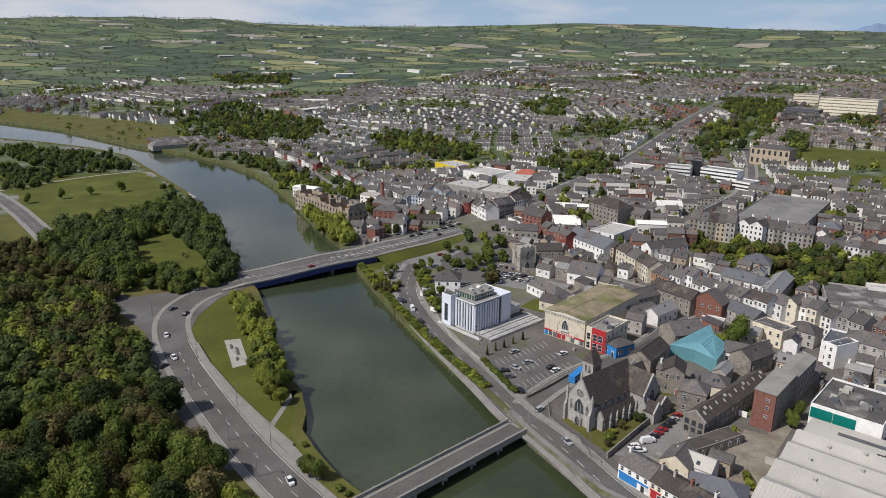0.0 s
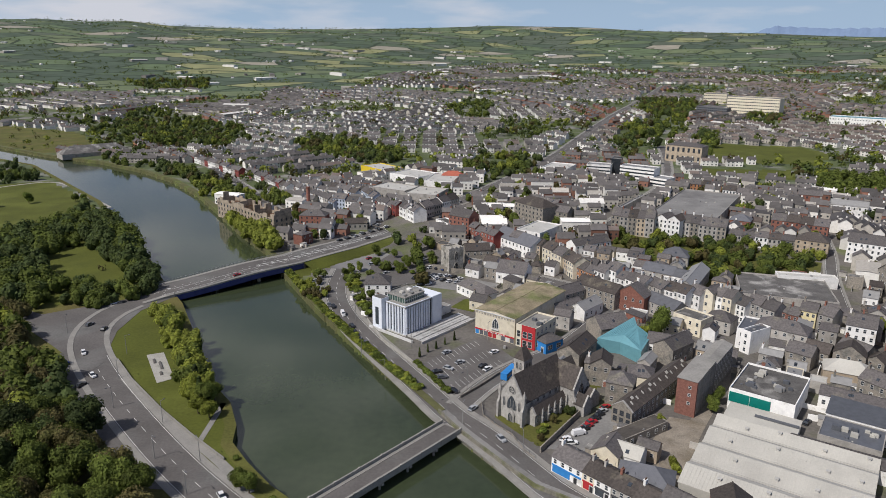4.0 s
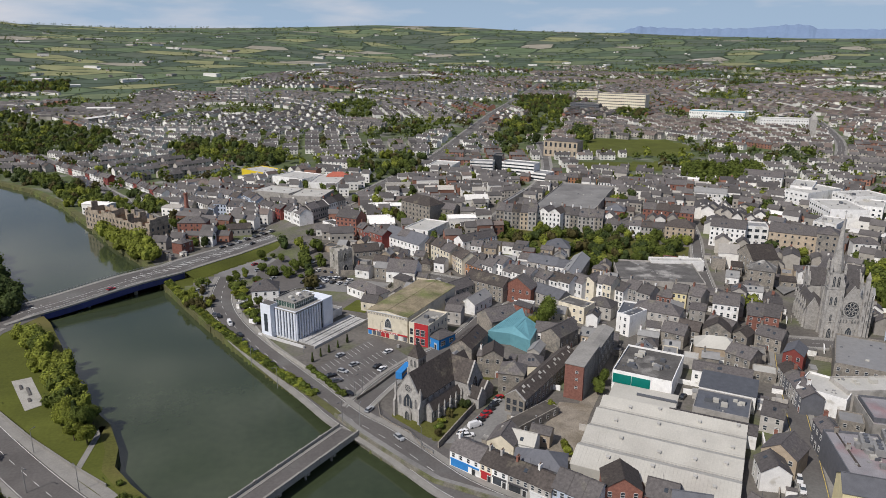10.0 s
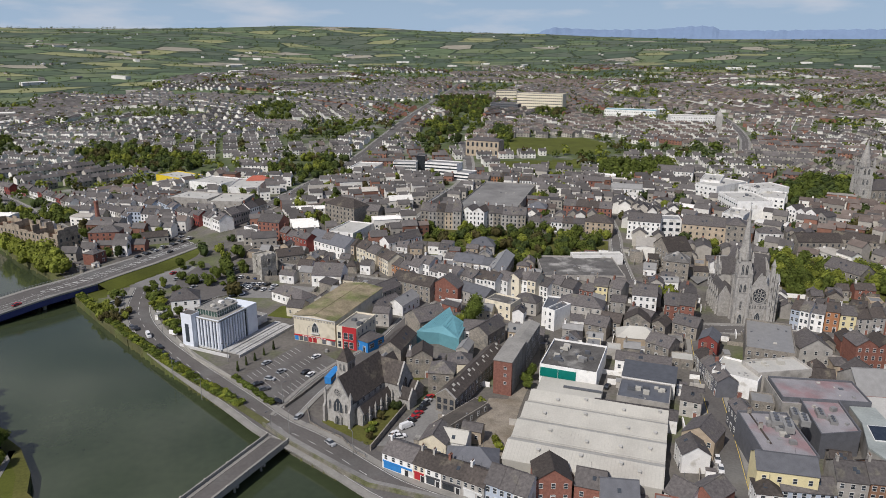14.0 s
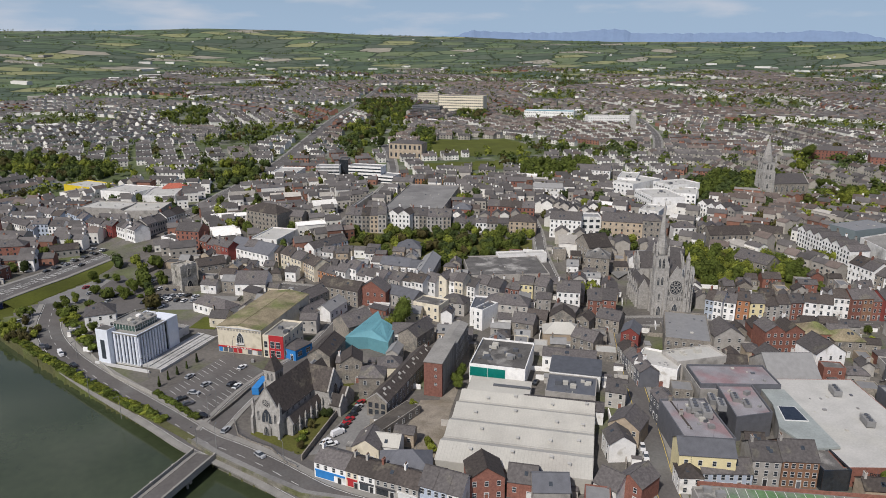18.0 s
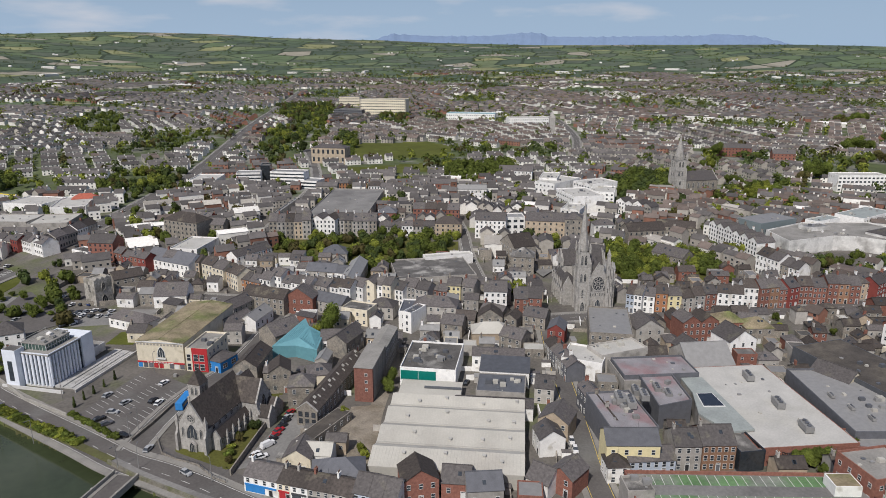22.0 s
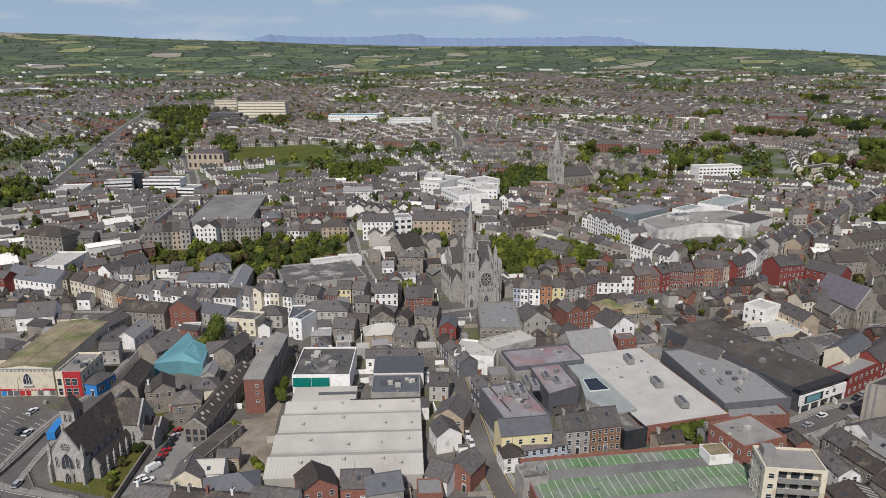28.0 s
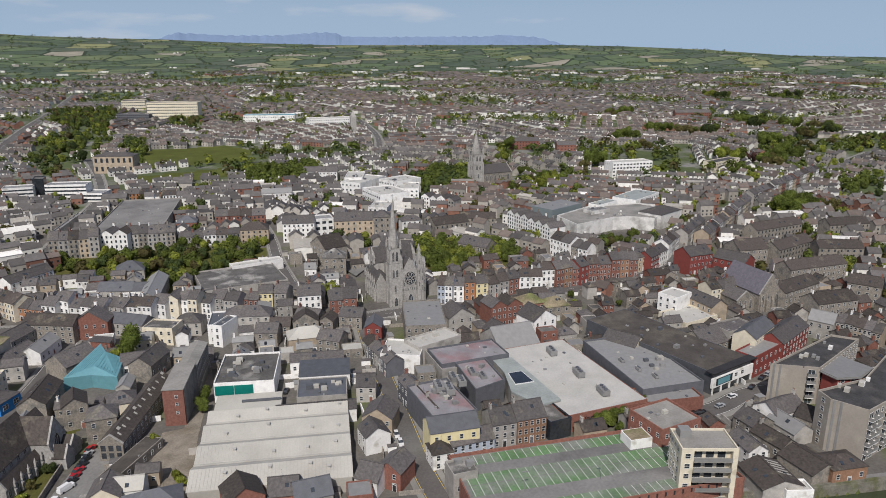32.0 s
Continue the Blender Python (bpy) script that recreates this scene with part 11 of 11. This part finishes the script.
def far_town():
    rg = random.Random(8)
    near, far = Houses(), Houses()
    trees = []

    def turn_at(x, y):
        i, j = estate(x, y)
        q = random.Random(i * 7919 + j * 104729).random()
        return radians(-37 + (q - 0.5) * 70 + (90 if q * 10 % 1 > 0.7 else 0)), i, j

    def plot(px, py, d, a, rot, ci, cj, dense, w=None):
        z = ground_z(px, py)
        left = 1 - smooth01((a - 12) / 14)
        est = random.Random(ci * 31 + cj * 57).random()
        q = rg.random() if dense else random.Random(ci * 13 + cj * 71 + int(px / 45)).random()
        wall = 0 if q < (0.42 + 0.3 * left if est > 0.25 else 0.3) * (0.45 if dense and a > 50 else 1) else 1 if q < (0.75 if dense and a > 50 else 0.86) else 2
        roof = 3 if rg.random() < (0.95 if left > 0.5 or (d < 800 and a < 50) else 0.6 if est > 0.35 else 0.15) else 4
        heap = near if d < 700 else far
        if dense:
            big = rg.random() < 0.14
            if big and not free(px, py, 9):
                return
            heap.house(px, py, z, rot, rg.uniform(14, 22) if big else rg.uniform(6.5, 10.5), rg.uniform(9, 13) if big else rg.uniform(6, 8.5), rg.uniform(4.0, 8.2), rg.choice((0.5, 0.6, 2.5)) if big else rg.uniform(1.6, 3.0), wall, rg.choice((roof, 1, 0)) if big else roof)
            if big:
                put((px, py, rot, 18, 11))
        else:
            heap.house(px, py, z, rot, w, 7.4, 5.0, 2.3, wall, roof, d < 1000, d < 1150)

    def usable(x, y, d, a):
        return 330 < d < town_edge(a) and -36 < a < 92 and not (a < -13 and d < 760) and not inside(x, y, FAR_FIELDS) and not inside(x, y, FAR_MEADOW)

    # old districts, close packed
    step = 8.8
    for i in range(-70, 72):
        for j in range(-10, 72):
            x, y = i * step, j * step
            d, a = math.hypot(x, y), math.degrees(math.atan2(x, y))
            if d > 620 or not usable(x, y, d, a):
                continue
            if rg.random() < (0.24 if a < 40 else 0.33):
                if rg.random() < 0.8:
                    trees.append((x, y, rg.uniform(0.45, 1.05)))
                continue
            px, py = x + rg.uniform(-1, 1), y + rg.uniform(-1, 1)
            if free(px, py, 4.5):
                rot, ci, cj = turn_at(x, y)
                plot(px, py, d, a, rot, ci, cj, True)
                if rg.random() < 0.12:
                    trees.append((px + 5, py + 5, rg.uniform(0.4, 0.8)))
    # estates: terraces and pairs in rows, with gardens between
    for ci in range(-8, 19):
        for cj in range(-4, 20):
            mx, my = (ci + 0.5) * 170, (cj + 0.5) * 150
            if not 480 < math.hypot(mx, my) < 3150:
                continue
            q = random.Random(ci * 7919 + cj * 104729).random()
            rot = radians(-37 + (q - 0.5) * 70 + (90 if q * 10 % 1 > 0.7 else 0))
            run = 2 if q * 100 % 1 < 0.45 else 6
            c, s = math.cos(rot), math.sin(rot)
            for r in range(-9, 10):
                v = r * 21.0 + (3.5 if r % 2 else -3.5)
                for k in range(-17, 18):
                    u = k * 7.6
                    x, y = mx + u * c - v * s, my + u * s + v * c
                    d, a = math.hypot(x, y), math.degrees(math.atan2(x, y))
                    if d < 620 or not usable(x, y, d, a) or estate(x, y) != (ci, cj):
                        continue
                    if open_estate(ci, cj, d):
                        if rg.random() < 0.10:
                            trees.append((x + rg.uniform(-6, 6), y + rg.uniform(-6, 6), rg.uniform(0.7, 1.5)))
                        continue
                    g = math.sin(x * 0.013 + 2) * math.sin(y * 0.011 + 1) + 0.5 * math.sin(x * 0.031) * math.cos(y * 0.027)
                    if g > 0.55:
                        if rg.random() < 0.45:
                            trees.append((x + rg.uniform(-4, 4), y + rg.uniform(-4, 4), rg.uniform(0.7, 1.5)))
                        continue
                    if (k + r * 3) % (run + 1) != 0 and free(x, y, 4.0):
                        plot(x, y, d, a, rot, ci, cj, False, 7.4)
                    if rg.random() < 0.26:
                        t = rg.uniform(7, 12) * rg.choice((-1, 1))
                        trees.append((x - t * s + rg.uniform(-3, 3), y + t * c, rg.choice((0.35, 0.5, 0.7, 1.0, 1.25)) * rg.uniform(0.85, 1.15)))
    # large sheds and schools among the houses and at the edge of the town
    for k in range(150):
        a, d = radians(rg.uniform(-30, 84)), rg.uniform(900, 3300)
        x, y = d * math.sin(a), d * math.cos(a)
        if free(x, y, 20):
            far.house(x, y, ground_z(x, y), rg.uniform(0, 3.1), rg.uniform(25, 70), rg.uniform(12, 22), rg.uniform(4, 7), 1.2, rg.choice((0, 0, 1)), rg.choice((0, 3, 1, 0)), False, False)
    # farms out on the hills
    for k in range(150):
        a, d = radians(rg.uniform(-34, 86)), rg.uniform(1900, 4300)
        x, y = d * math.sin(a), d * math.cos(a)
        for _ in range(rg.choice((1, 1, 2, 3))):
            far.house(x, y, ground_z(x, y), rg.uniform(0, 3.1), rg.uniform(7, 12), rg.uniform(6, 8), 3.2, 1.8, rg.choice((0, 0, 1)), rg.choice((3, 0)), False, False)
            x, y = x + rg.uniform(-30, 30), y + rg.uniform(-30, 30)
    near.done("town_houses", "rows of slate-roofed town houses filling the near districts", "houses", FAR_MATS)
    far.done("suburb_houses", "housing estates and farms stretching out to the fields", "houses", FAR_MATS)
    return trees


FAR_TREES = far_town()


def far_woods():
    """Garden trees, hedges and woods in the distance, as clumps of leaves."""
    rg = np.random.default_rng(4)
    pr = random.Random(14)
    spots = [(x, y, s, 90 if math.hypot(x, y) < 620 else 40 if math.hypot(x, y) < 1000 else 20) for x, y, s in FAR_TREES if free(x, y, 1.5, False)]
    for k in range(26000):
        a, d = radians(pr.uniform(-34, 87)), math.sqrt(pr.uniform(1500 ** 2, 4500 ** 2))
        x, y = d * math.sin(a), d * math.cos(a)
        # trees stand in lines along the field borders and in small woods
        q = math.sin(x * 0.011 + 1.2 * math.sin(y * 0.004)) * math.sin(y * 0.013 + 1.1 * math.sin(x * 0.005))
        if abs(q) < 0.085 or q > 0.74 or (d < 2100 and q < -0.45):
            spots.append((x, y, pr.uniform(0.6, 1.1) * (1 + d / 7000), 8))
    for poly, n, s in ((FAR_FIELDS, 90, 1.0), (FAR_MEADOW, 40, 0.8), (PARK, 10, 0.5)):
        for k in range(n):
            u, v = pr.random(), pr.random()
            p, q, r = pr.choice(poly), pr.choice(poly), pr.choice(poly)
            u, v = (u, v) if u + v < 1 else (1 - u, 1 - v)
            x, y = p[0] + u * (q[0] - p[0]) + v * (r[0] - p[0]), p[1] + u * (q[1] - p[1]) + v * (r[1] - p[1])
            spots.append((x, y, s * pr.uniform(0.6, 1.2), 20))
    bare = (SPORT_FIELD, SPORT_FIELD_LOW, RIVER)
    spots = [p for p in spots if not any(inside(p[0], p[1], q) for q in bare)] + [p for p in WOOD_SPOTS if not any(inside(p[0], p[1], q) for q in bare)]
    heaps = {"leaf_mid": ([], []), "leaf_dark": ([], []), "leaf_lime": ([], []), "leaf_olive": ([], [])}
    for x, y, s, n, *kind in spots:
        V, F = heaps[kind[0] if kind else pr.choice(("leaf_mid", "leaf_mid", "leaf_mid", "leaf_dark", "leaf_lime", "leaf_olive") if n > 8 else ("leaf_mid", "leaf_dark", "leaf_dark"))]
        z = ground_z(x, y)
        v = rg.normal(size=(n, 3))
        v /= np.linalg.norm(v, axis=1)[:, None]
        v[:, 2] = np.abs(v[:, 2]) * 1.1 - 0.1
        lobes = rg.normal(size=(5, 3)) * np.array((1.7, 1.7, 1.1)) * s
        c = np.array((x, y, z + 3.4 * s)) + lobes[rg.integers(5, size=n)] + v * np.array((2.9, 2.9, 3.8)) * s * rg.uniform(0.8, 1.05, size=(n, 1))
        nr = v + rg.normal(size=(n, 3)) * 0.25
        t1 = np.cross(nr, rg.normal(size=(n, 3)))
        t1 /= np.linalg.norm(t1, axis=1)[:, None]
        t2 = np.cross(nr, t1)
        t2 /= np.linalg.norm(t2, axis=1)[:, None]
        k = 2.5 * s * min(1.0, math.sqrt(42 / n)) * rg.uniform(0.7, 1.2, size=(n, 1))
        quad = np.stack([c - t1 * k * 0.5, c + t2 * k * 0.5, c + t1 * k * 0.5, c - t2 * k * 0.5], 1).reshape(-1, 3)
        if n >= 90:
            for q in lobes:
                add_core(V, F, rg, x + q[0], y + q[1], z + 3.4 * s + q[2], 2.5 * s, 3.2 * s)
        j = len(V)
        V += quad.tolist()
        F += [(j + 4 * i, j + 4 * i + 1, j + 4 * i + 2, j + 4 * i + 3) for i in range(n)]
    for m, (V, F) in heaps.items():
        from_lists("far_trees", V, F, (m,), None, None, "garden trees, hedges and woods of the distant town and fields", "trees", "", "stuff")


far_woods()
